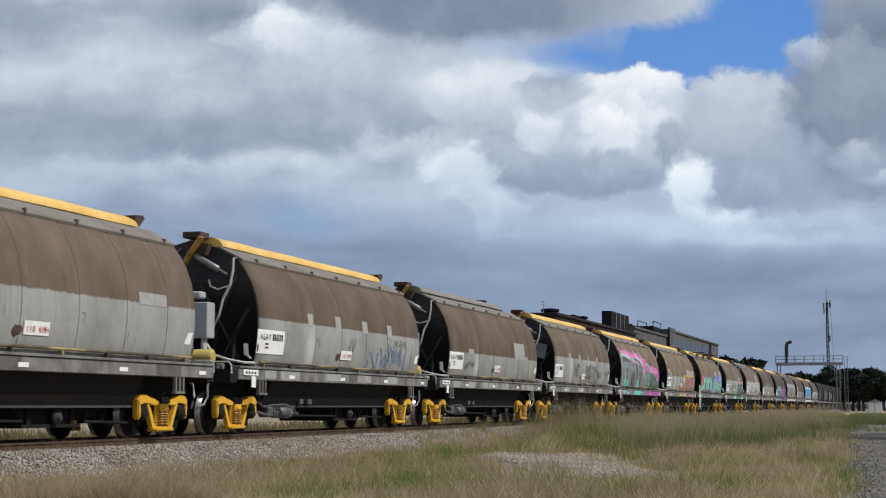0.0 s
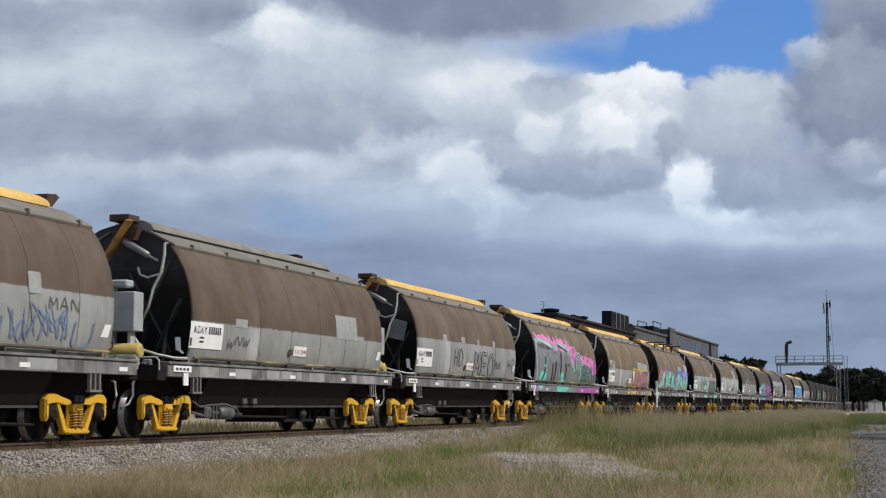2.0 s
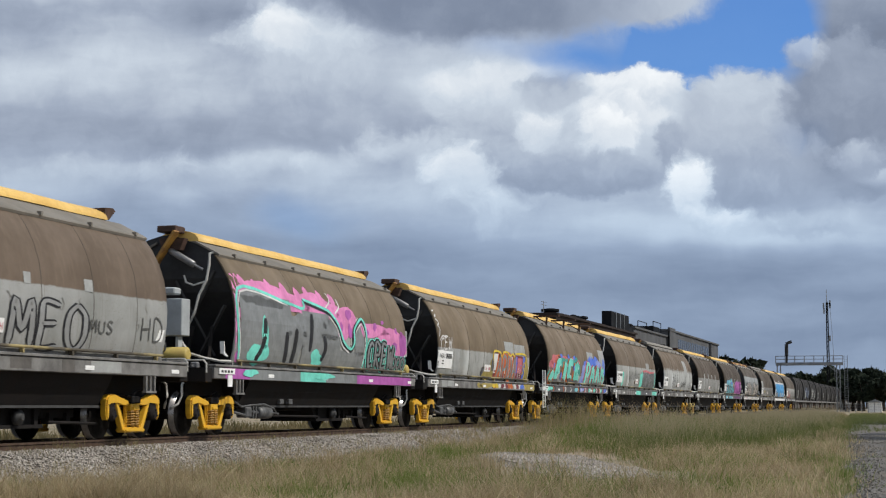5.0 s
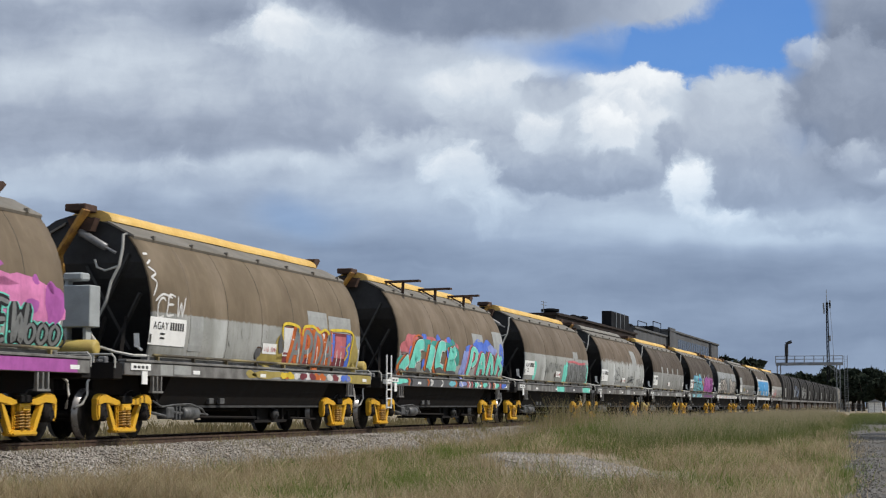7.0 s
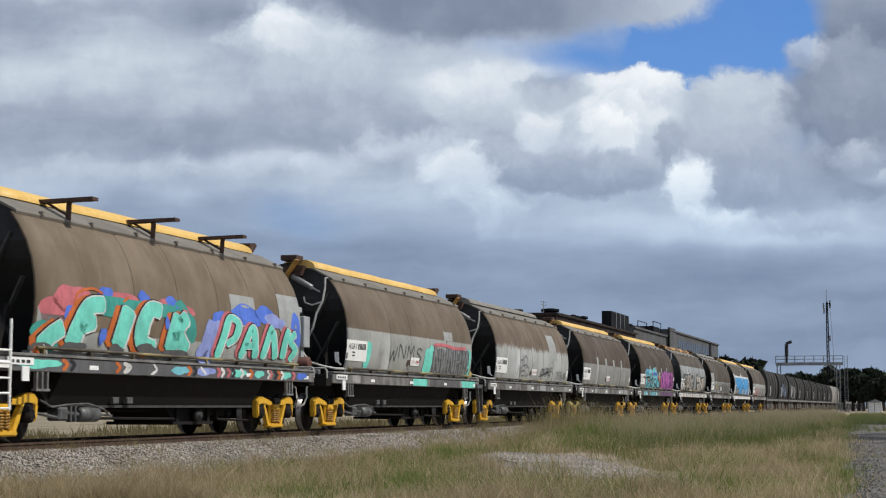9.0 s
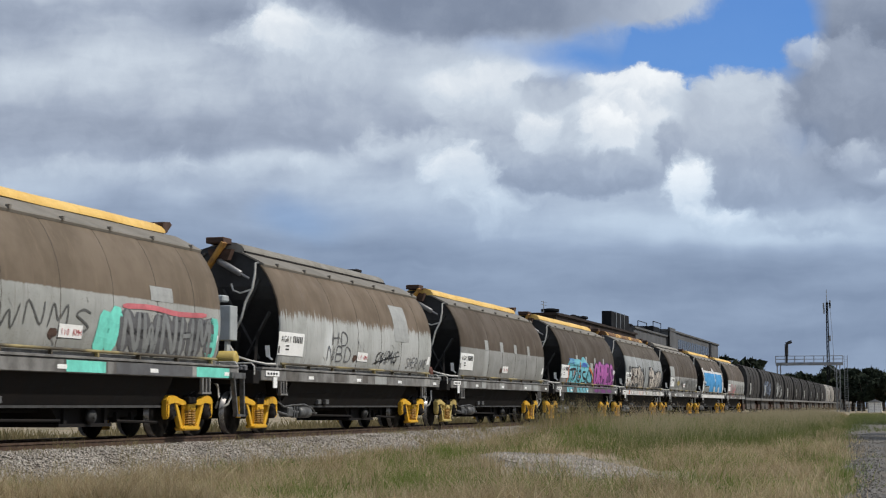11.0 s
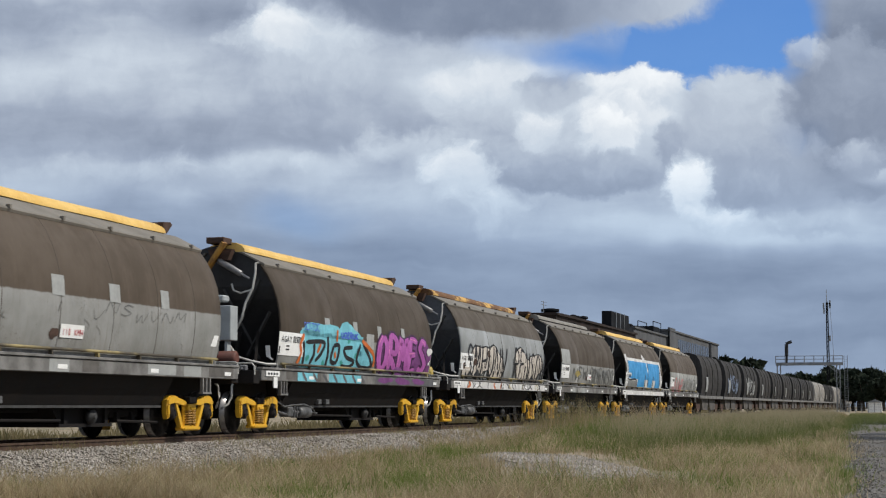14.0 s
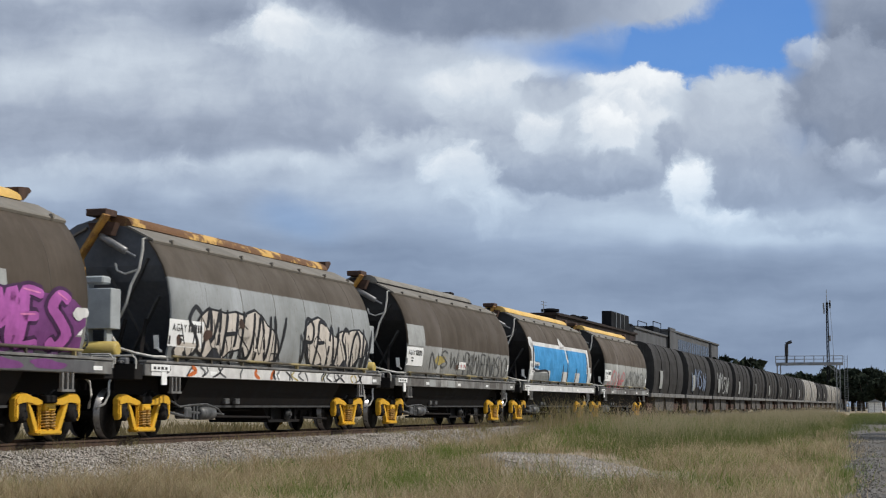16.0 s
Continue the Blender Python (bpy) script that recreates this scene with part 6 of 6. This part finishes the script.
# ---- grass ----
def grass(name, n, place, mat, label, seed, width=0.007, lean=0.5, tuft=1, spread=0.08):
    """Blades: bent tapering strips of three faces, joined; they grow in tufts of a few to a few dozen."""
    r = np.random.RandomState(seed)
    p, h = place(r, n)
    if tuft > 1:
        m = len(p) // tuft
        own = r.permutation(len(p))[:m]
        count = np.maximum(2, (tuft * r.exponential(1.0, m)).astype(int))
        grow = np.repeat(0.6 + 0.5 * np.minimum(count / tuft, 1.8), count)
        near = np.repeat(0.6 + 0.5 * np.minimum(count / tuft, 2.2), count)
        p, h = np.repeat(p[own], count, 0), np.repeat(h[own], count) * grow * r.uniform(0.55, 1.25, count.sum())
        p = p + r.normal(0, 1, p.shape) * np.array([spread, spread, 0.0]) * near[:, None]
    n = len(p)
    a = r.uniform(0, 6.28, n)
    b = r.uniform(0, 6.28, n)
    ln = lean * r.uniform(0.15, 1.0, n) * h
    wd = width * r.uniform(0.6, 1.4, n) * (0.5 + 0.018 * np.maximum(p[:, 1], 25))
    side = np.stack([np.cos(a), np.sin(a) * 0.4, 0 * a], 1) * wd[:, None]
    bend = np.stack([np.cos(b), np.sin(b), 0 * b], 1) * ln[:, None]
    up = np.stack([0 * h, 0 * h, h], 1)
    v = np.stack([p - side, p + side, p + up * 0.55 + bend * 0.3 - side * 0.8, p + up * 0.55 + bend * 0.3 + side * 0.8, p + up * 0.97 + bend], 1)
    k = 5 * np.arange(n)[:, None]
    f = np.concatenate([np.stack([k + 0, k + 1, k + 3], -1), np.stack([k + 0, k + 3, k + 2], -1), np.stack([k + 2, k + 3, k + 4], -1)], 1).reshape(-1, 3)
    me = bpy.data.meshes.new(name)
    me.from_pydata(v.reshape(-1, 3), [], f.tolist())
    me.materials.append(mat)
    return tagged(new(name, me), label, "grass", kind="stuff")


M["straw"] = island_material("dry_straw", [(0.24, 0.18, 0.1), (0.48, 0.375, 0.225), (0.66, 0.54, 0.36), (0.34, 0.31, 0.15)], thin=0.45)
M["green"] = island_material("green_grass", [(0.09, 0.14, 0.025), (0.16, 0.23, 0.05), (0.24, 0.29, 0.085), (0.34, 0.32, 0.14)], thin=0.45)
M["belt"] = island_material("tall_grass_blades", [(0.09, 0.125, 0.03), (0.17, 0.205, 0.065), (0.26, 0.265, 0.11)], thin=0.45, tips=(0.42, 0.36, 0.23))
M["weeds"] = island_material("trackside_weed_stems", [(0.24, 0.19, 0.1), (0.46, 0.36, 0.2), (0.24, 0.25, 0.1), (0.36, 0.3, 0.16)], thin=0.4)
M["seed"] = island_material("pale_seed_heads", [(0.42, 0.31, 0.19), (0.58, 0.46, 0.31), (0.36, 0.28, 0.16)], thin=0.45)


def patchy(x, y, s=0.0):
    return np.array([noise.noise((a * 0.35 + s, b * 0.16, s)) + 0.5 * noise.noise((a * 1.1, b * 0.6 + s, 1 + s)) for a, b in zip(x, y)])


def lot(r, n, y0, y1, power, x_of):
    y = y0 + (y1 - y0) * r.uniform(0, 1, n) ** power
    u = r.uniform(0, 1, n)
    lo, hi = x_of(y)
    hi = hi + r.normal(0, 0.22, n) + 0.25 * np.sin(y * 0.9)
    return lo + (hi - lo) * u, y


def span(y):
    """Grass grows from the foot of the ballast to the gravel way."""
    return -12.6 + 0 * y, -0.7 - 0.042 * np.maximum(0, y - 21.4)


def bare(x, y):
    k = (y - 25) / 0.5
    mid = -5.2 - 0.17 * k + 0.7
    return (y > 22.8) & (y < 35.2) & (np.abs(x - mid + 0.15 * np.sin(1.3 * y)) < 1.7)


def put_down(x, y, h):
    return np.stack([x, y, np.array([height(a, b) for a, b in zip(x, y)]) - 0.01], 1), h


def dry(r, n):
    x, y = lot(r, n, 17, 190, 2.3, span)
    q = patchy(x, y)
    keep = (~bare(x, y) | (r.uniform(0, 1, len(x)) < 0.08)) & (q > -0.45 + 0.3 * r.uniform(-1, 1, len(x))) & ((x < -1.2 - 0.042 * (y - 21.4)) | (r.uniform(0, 1, n) < 0.3))
    x, y, q = x[keep], y[keep], q[keep]
    h = (0.13 + 0.12 * np.clip(q + 0.4, 0, 1)) * r.uniform(0.5, 1.5, len(x))
    return put_down(x, y, h)


def lush(r, n):
    x, y = lot(r, n, 18, 100, 1.7, span)
    q = patchy(x, y, 7.0)
    rise = np.exp(-((x + 8.6) / 2.6) ** 2 - ((y - 56) / 14) ** 2)
    near = np.exp(-((x + 4.5) / 2.6) ** 2 - ((y - 21.8) / 2.3) ** 2)
    keep = (~bare(x, y)) & (q + 1.3 * rise + 1.0 * near > -0.02 + 0.3 * r.uniform(-1, 1, n))
    x, y, rise, near = x[keep], y[keep], rise[keep], near[keep]
    h = (0.14 + 0.34 * rise + 0.15 * near) * r.uniform(0.5, 1.35, len(x))
    return put_down(x, y, h)


def heads(r, n):
    x, y = lot(r, n, 19, 130, 1.5, span)
    q = patchy(x, y, 3.0)
    rise = np.exp(-((x + 9.6) / 2.8) ** 2 - ((y - 58) / 16) ** 2)
    keep = (~bare(x, y)) & (q + 1.5 * rise > 0.25 + 0.3 * r.uniform(-1, 1, n)) & (x < -1.8 - 0.042 * (y - 21.4))
    x, y, rise = x[keep], y[keep], rise[keep]
    h = (0.28 + 0.5 * rise) * r.uniform(0.6, 1.3, len(x))
    return put_down(x, y, h)


def verge(r, n):
    y = 17 + 75 * r.uniform(0, 1, n) ** 1.4
    q = np.array([noise.noise((a * 0.9, 3.1, 0.0)) + 0.6 * noise.noise((a * 2.7, 9.0, 0.0)) for a in y])
    keep = q > -0.1 + 0.35 * r.uniform(-1, 1, n)
    y, q = y[keep], q[keep]
    x = -12.0 - 2.2 * r.uniform(0, 1, len(y)) ** 1.8
    z = np.interp(x, [-14.3, -13.5, -13.15, -12.6, -11.95], [-0.15, -0.15, -0.2, -0.46, -0.72])
    return np.stack([x, y, z], 1), (0.13 + 0.2 * np.clip(q, 0, 1)) * r.uniform(0.4, 1.4, len(y))


def belt(r, n):
    """The tall stand of grass along the track's foot, thickest where it starts."""
    y = 33 + 110 * r.uniform(0, 1, n) ** 1.35
    hi = -1.6 - 0.042 * (y - 33)
    u = r.uniform(0, 1, n)
    x = -12.4 + (hi + 12.4) * u
    q = patchy(x, y, 5.0)
    front = np.clip((y - 33 - 3.9 * np.abs(x + 6.2) + 2.5 * q) / 7, 0, 1)
    edge = np.clip((hi - x) / 2.2 + 0.9 * q, 0, 1)
    front = front * (0.25 + 0.75 * edge)
    keep = r.uniform(0, 1, n) < 0.05 + 0.95 * front
    x, y, q, front = x[keep], y[keep], q[keep], front[keep]
    h = (0.21 + 0.33 * front + 0.2 * q) * r.uniform(0.55, 1.15, len(x))
    return put_down(x, y, h)


def plumes(r, n):
    """Wispy plumes that stand over the belt where it starts."""
    y = 51 + 9 * r.uniform(0, 1, n) ** 1.4
    x = -11.3 + 0.8 * r.normal(0, 1, n)
    h = (0.9 + 0.5 * np.exp(-((x + 11.4) / 0.8) ** 2)) * r.uniform(0.6, 1.2, n)
    return put_down(x, y, h)


grass("tall_grass", 110000, belt, M["belt"], "tall pale green grass along the track", 15, 0.0034, 0.65, 16, 0.2)
grass("plume_grass", 1900, plumes, M["weeds"], "wispy tall grass plumes", 16, 0.003, 0.45)
grass("dry_grass", 170000, dry, M["straw"], "dry straw-coloured grass", 11, 0.0045, 1.1, 14, 0.11)
grass("green_grass", 120000, lush, M["green"], "green tufts among the dry grass", 12, 0.0045, 0.8, 22, 0.12)
grass("seed_grass", 26000, heads, M["seed"], "tall wispy grass with pale seed heads", 13, 0.0035, 0.6, 7, 0.1)
grass("trackside_weeds", 30000, verge, M["weeds"], "sparse dry weeds on the ballast shoulder", 14, 0.003, 1.1, 12, 0.09)


def scrub(r, n):
    y = 30 + 260 * r.uniform(0, 1, n) ** 1.6
    x = -24.5 - 5 * r.uniform(0, 1, n) ** 2 - 0.02 * y
    return np.stack([x, y, -0.62 + 0 * x], 1), (0.45 + 0.2 * np.sin(y * 0.35)) * r.uniform(0.5, 1.3, n)


M["scrub"] = island_material("dry_scrub", [(0.2, 0.16, 0.08), (0.32, 0.26, 0.14), (0.14, 0.13, 0.06)], thin=0.3)
def far_verge(r, n):
    """Tufts that grow over the far end of the gravel track."""
    y = 68 + 110 * r.uniform(0, 1, n)
    x = -3.4 - 0.03 * (y - 68) + 4.2 * r.uniform(0, 1, n)
    q = patchy(x, y, 9.0)
    keep = q > 0.15 - 0.6 * (y > 95) + 0.2 * r.uniform(-1, 1, n)
    x, y, q = x[keep], y[keep], q[keep]
    return put_down(x, y, 0.3 * r.uniform(0.5, 1.3, len(x)))


grass("verge_grass", 22000, far_verge, M["belt"], "tufted grass over the far gravel track", 18, 0.004, 0.7)
grass("scrub", 26000, scrub, M["scrub"], "dry low scrub behind the second track", 17, 0.02, 0.6)


# ---- distance: buildings, gantry, mast, trees ----
M["dark_clad"] = material("dark_cladding", (0.014, 0.015, 0.018), (0.01, 0.011, 0.013), 0.3, 0.8, fine=3, gloss=0.1)
M["brick_brown"] = material("brown_cladding", (0.045, 0.033, 0.03), (0.028, 0.025, 0.024), 0.3, 0.85, fine=3, gloss=0.1)
M["concrete"] = material("grey_concrete", (0.1, 0.103, 0.108), (0.075, 0.077, 0.082), 0.2, 0.8, fine=3)
M["glass_dark"] = material("dark_glass", (0.03, 0.035, 0.04), (0.05, 0.055, 0.06), 0.5, 0.2, fine=3)
M["galv"] = material("galvanised_steel", (0.28, 0.29, 0.3), (0.2, 0.21, 0.215), 0.8, 0.5, 0.5)


def building(name, label, x0, x1, y0, y1, z1, mat):
    b = tagged(new(name), label, "building", "industrial buildings behind the train")
    bm = bmesh.new()
    box(bm, x0, x1, y0, y1, -0.9, z1)
    part("wall", bm, mat, b)
    bm = bmesh.new()
    box(bm, x0 - 0.3, x1 + 0.3, y0 - 0.3, y1 + 0.3, z1, z1 + 0.35)
    part("roof", bm, mat, b)
    return b


b = building("warehouse", "long grey office block with a row of upright windows", -66, -48, 329, 414, 15.9, M["concrete"])
for k in range(17):
    bm = bmesh.new()
    y = 342 + 3.1 * k
    box(bm, -48.05, -47.95, y, y + 2.1, 11.2, 14.7)
    part("window", bm, M["glass_dark"], b)
bm = bmesh.new()
box(bm, -48.1, -47.85, 395, 399, 9, 16.3)
part("pier", bm, M["dark_clad"], b)
bm = bmesh.new()
box(bm, -48.2, -47.8, 329, 337, 5, 16.6)
part("stair_tower", bm, M["concrete"], b)
b = building("concrete_hall", "pale concrete hall with a flat roof", -66, -48.5, 289, 328.5, 14.6, M["concrete"])
for y, z in ((314, 16.2), (296, 15.4)):
    bm = bmesh.new()
    box(bm, -52, -49, y, y + 9, 14.95, z)
    tube(bm, [(-48.9, y, 14.9), (-48.9, y, z + 0.9), (-48.9, y + 10, z + 0.9), (-48.9, y + 10, 14.9)], 0.09, 5)
    part("roof_plant", bm, M["dark_clad"], b)
b = building("mill_building", "dark clad mill building with roof vents", -53, -48, 221, 288, 13.3, M["brick_brown"])
for y, wd, z, r in ((224, 3, 14.3, 1.3), (240, 2, 14.3, 0.5), (243, 2, 14.3, 0.5), (248, 2, 14.5, 0.7), (284, 3, 15.1, 1.6)):
    bm = bmesh.new()
    tube(bm, [(-49.5, y, 13.7), (-49.5, y, z - 0.4), (-49.5, y, z - 0.38), (-49.5, y, z), (-49.5, y, z + 0.1)], [r * 0.7, r * 0.7, r, r, r * 0.4], 10)
    part("roof_vent", bm, M["dark_clad"], b)
bm = bmesh.new()
box(bm, -49.6, -48, 264, 281, 13.7, 16.3)
box(bm, -49.6, -48.2, 281, 287, 13.7, 15.0)
part("roof_tower", bm, M["dark_clad"], b)
for y in (268, 272, 276):
    bm = bmesh.new()
    box(bm, -47.98, -47.9, y, y + 0.3, 13.6, 16.4)
    part("downpipe", bm, M["galv"], b)
bm = bmesh.new()
tube(bm, [(-50, 222, 13.6), (-50, 222, 15.3)], 0.05, 5)
for z in (14.8, 15.2):
    tube(bm, [(-50, 220.5, z), (-50, 224, z)], 0.035, 5)
part("aerial", bm, M["galv"], b)

# signal gantry over the tracks
g = tagged(new("signal_gantry"), "grey steel signal gantry with a railed walkway over the tracks", "signal gantry")
GY = 283
for x in (-22.5, -12.6):
    bm = bmesh.new()
    for dx in (-0.28, 0.28):
        for dy in (-0.3, 0.3):
            bar(bm, (x + dx, GY + dy, -0.9), (x + dx, GY + dy, 7.9), 0.14, 0.14)
    for k in range(8):
        bar(bm, (x - 0.28, GY - 0.3, 0.2 + k), (x + 0.28, GY - 0.3, 0.9 + k), 0.06, 0.06)
    part("leg", bm, M["galv"], g)
bm = bmesh.new()
for dy in (-0.5, 0.5):
    bar(bm, (-23.0, GY + dy, 7.75), (-11.8, GY + dy, 7.75), 0.25, 0.4)
box(bm, -23.0, -11.8, GY - 0.5, GY + 0.5, 7.95, 8.05)
part("deck_beam", bm, M["galv"], g)
bm = bmesh.new()
for dy in (-0.55, 0.55):
    for z in (8.6, 9.15):
        tube(bm, [(-23.0, GY + dy, z), (-11.8, GY + dy, z)], 0.04, 5)
    for k in range(8):
        tube(bm, [(-23.0 + 1.6 * k, GY + dy, 8.0), (-23.0 + 1.6 * k, GY + dy, 9.15)], 0.04, 5)
part("handrail", bm, M["galv"], g)
bm = bmesh.new()
box(bm, -21.4, -20.8, GY - 0.9, GY - 0.6, 9.1, 11.2, 0.1)
box(bm, -21.25, -20.95, GY - 0.6, GY - 0.3, 7.5, 9.2)
for z in (9.5, 10.1, 10.8):
    tube(bm, [(-21.1, GY - 0.9, z), (-21.1, GY - 1.3, z)], 0.2, 8)
bar(bm, (-21.2, GY - 0.8, 11.2), (-20.2, GY - 0.8, 11.6), 0.25, 0.5)
part("signal_head", bm, M["ink"], g, "black signal head")
bm = bmesh.new()
bar(bm, (-12.6, GY, 6.2), (-14.4, GY, 7.6), 0.12, 0.12)
part("brace", bm, M["galv"], g)
bm = bmesh.new()
for dx in (0, 0.55):
    bar(bm, (-11.6 + dx, GY, -0.9), (-11.6 + dx, GY, 9.2), 0.07, 0.07)
for k in range(26):
    bar(bm, (-11.6, GY, -0.6 + 0.38 * k), (-11.05, GY, -0.6 + 0.38 * k), 0.05, 0.05)
part("ladder", bm, M["galv"], g)

m = tagged(new("radio_mast"), "slender lattice radio mast with aerials", "radio mast")
bm = bmesh.new()
MX, MY = -24.2, 480
for a in range(3):
    q = 2.094 * a
    bar(bm, (MX + 0.5 * math.cos(q), MY + 0.5 * math.sin(q), -0.9), (MX + 0.22 * math.cos(q), MY + 0.22 * math.sin(q), 30.5), 0.3, 0.3)
for k in range(22):
    z = 1.4 * k
    bar(bm, (MX - 0.25, MY, z), (MX + 0.25, MY, z + 1.4), 0.06, 0.06)
part("lattice", bm, M["dark_clad"], m)
bm = bmesh.new()
tube(bm, [(MX, MY, 30), (MX, MY, 34.2)], [0.14, 0.06], 6)
for x, z in ((-0.9, 29.5), (0.9, 29.5), (-0.8, 28.0), (0.9, 30.2), (0.7, 20)):
    box(bm, MX + x - 0.22, MX + x + 0.22, MY - 0.2, MY + 0.2, z - 0.7, z + 0.9)
    bar(bm, (MX, MY, z), (MX + x, MY, z), 0.09, 0.09)
tube(bm, [(MX + 0.9, MY, 29), (MX + 1.4, MY, 21), (MX + 1.9, MY, 8)], 0.06, 5)
part("aerial", bm, M["galv"], m)


def leaf_mesh(name, n, size, seed, rx, rz):
    """A crown: many small leaf clumps in uneven lobes, gaps between."""
    r = np.random.RandomState(seed)
    lobes = r.uniform(-0.7, 0.7, (9, 3)) * np.array([rx, rx, rz])
    lobes[:, 2] += 0.1 * rz
    rad = r.uniform(0.25, 0.5, 9)
    k = r.randint(0, 9, n)
    d = r.normal(0, 1, (n, 3))
    d /= np.linalg.norm(d, axis=1)[:, None]
    p = lobes[k] + d * (rad[k] * r.uniform(0.55, 1.05, n))[:, None] * np.array([rx, rx, rz])
    a = r.normal(0, 1, (n, 3)) * size
    b = r.normal(0, 1, (n, 3)) * size
    v = np.stack([p - a, p + b, p + a * 0.8 - b * 0.3, p - b * 0.9], 1).reshape(-1, 3)
    i = 4 * np.arange(n)[:, None]
    f = np.concatenate([i, i + 1, i + 2, i + 3], 1)
    me = bpy.data.meshes.new(name)
    me.from_pydata(v, [], f.tolist())
    me.materials.append(M["leaf"])
    return me


M["leaf"] = island_material("dark_leaves", [(0.012, 0.019, 0.012), (0.022, 0.031, 0.018), (0.035, 0.042, 0.026)])
M["bark"] = material("brown_bark", (0.08, 0.06, 0.045), (0.05, 0.04, 0.03), 2.0, 0.9)
bm = bmesh.new()
tube(bm, [(0, 0, -0.5), (0.1, 0, 2.0), (0.05, 0.1, 4.0)], [0.35, 0.26, 0.14], 8)
for a in range(5):
    q = 1.26 * a
    tube(bm, [(0.08, 0, 2.2 + 0.3 * a), (0.9 * math.cos(q), 0.9 * math.sin(q), 3.6 + 0.3 * a), (1.7 * math.cos(q), 1.7 * math.sin(q), 4.6 + 0.35 * a)], [0.13, 0.08, 0.03], 6)
TRUNK = mesh_of("trunk", bm, M["bark"])
CROWNS = [leaf_mesh("crown", 1500, 0.26, s, 2.9, 2.5) for s in (1, 2, 3)]
TREES = [(-42, 400, 2.0), (-39.5, 402, 1.7), (-37, 404, 1.45), (-35.2, 405, 1.25)]
rnd = random.Random(4)
TREES += [(-36 + 1.55 * k, 505 + rnd.uniform(-20, 20), rnd.uniform(1.5, 1.95)) for k in range(17)]
TREES += [(-13.2 + 1.2 * k, 318 + rnd.uniform(-12, 12), rnd.uniform(0.95, 1.2)) for k in range(14)]
TREES += [(-8 + 4.2 * k, 420 + rnd.uniform(-20, 20), rnd.uniform(1.2, 1.6)) for k in range(8)]
TREES += [(3.6, 58, 1.0), (3.4, 66, 0.9), (3.2, 100, 1.1), (3.0, 122, 1.1)]
for i, (x, y, s) in enumerate(TREES):
    t = tagged(new("tree"), "dark green bushy tree in the distance", "tree", "trees along the railway")
    t.matrix_basis = Matrix.LocRotScale((x, y, -0.5), Euler((0, 0, 1.7 * i)), (s, s, s))
    part("trunk", TRUNK, M["bark"], t)
    part("crown", CROWNS[i % 3], M["leaf"], t, "", pose(0, 0, 4.3))

hs = tagged(new("shed"), "small white shed with a low roof by the trees", "shed")
bm = bmesh.new()
box(bm, -7.0, -5.0, 250, 254, -0.6, 1.15)
part("wall", bm, M["white"], hs)
bm = bmesh.new()
prism(bm, [(-7.2, 1.152), (-4.8, 1.152), (-6.0, 1.6)], "y", 249.7, 254.3)
part("roof", bm, M["galv"], hs)
fn = tagged(new("fence"), "grey wire fence with thin posts", "fence")
for k in range(14):
    bm = bmesh.new()
    tube(bm, [(-10.6 + 0.85 * k, 230, -0.5), (-10.6 + 0.85 * k, 230, 1.0)], 0.05, 5)
    part("post", bm, M["galv"], fn)
for z in (0.1, 0.5, 0.9):
    bm = bmesh.new()
    tube(bm, [(-10.6, 230, z), (0.5, 230, z)], 0.02, 4)
    part("wire", bm, M["galv"], fn)


def motions():
    """The train rolls towards and past the camera; the wheels of the near wagons turn."""
    for w, y in train:
        walk(w, [(t / 2, pose(TRACK_X, y - advance(t / 2), 0)) for t in range(33)])
    spin = [(k / 15, advance(k / 15) / 0.46) for k in range(241)]
    for w in hoppers:
        for bogie in w.children:
            if bogie.name.startswith("bogie"):
                for ws in bogie.children:
                    if ws.name.startswith("wheelset"):
                        y = ws.location.y
                        walk(ws, [(t, pose(0, y, 0.46, math.degrees(a))) for t, a in spin])


motions()
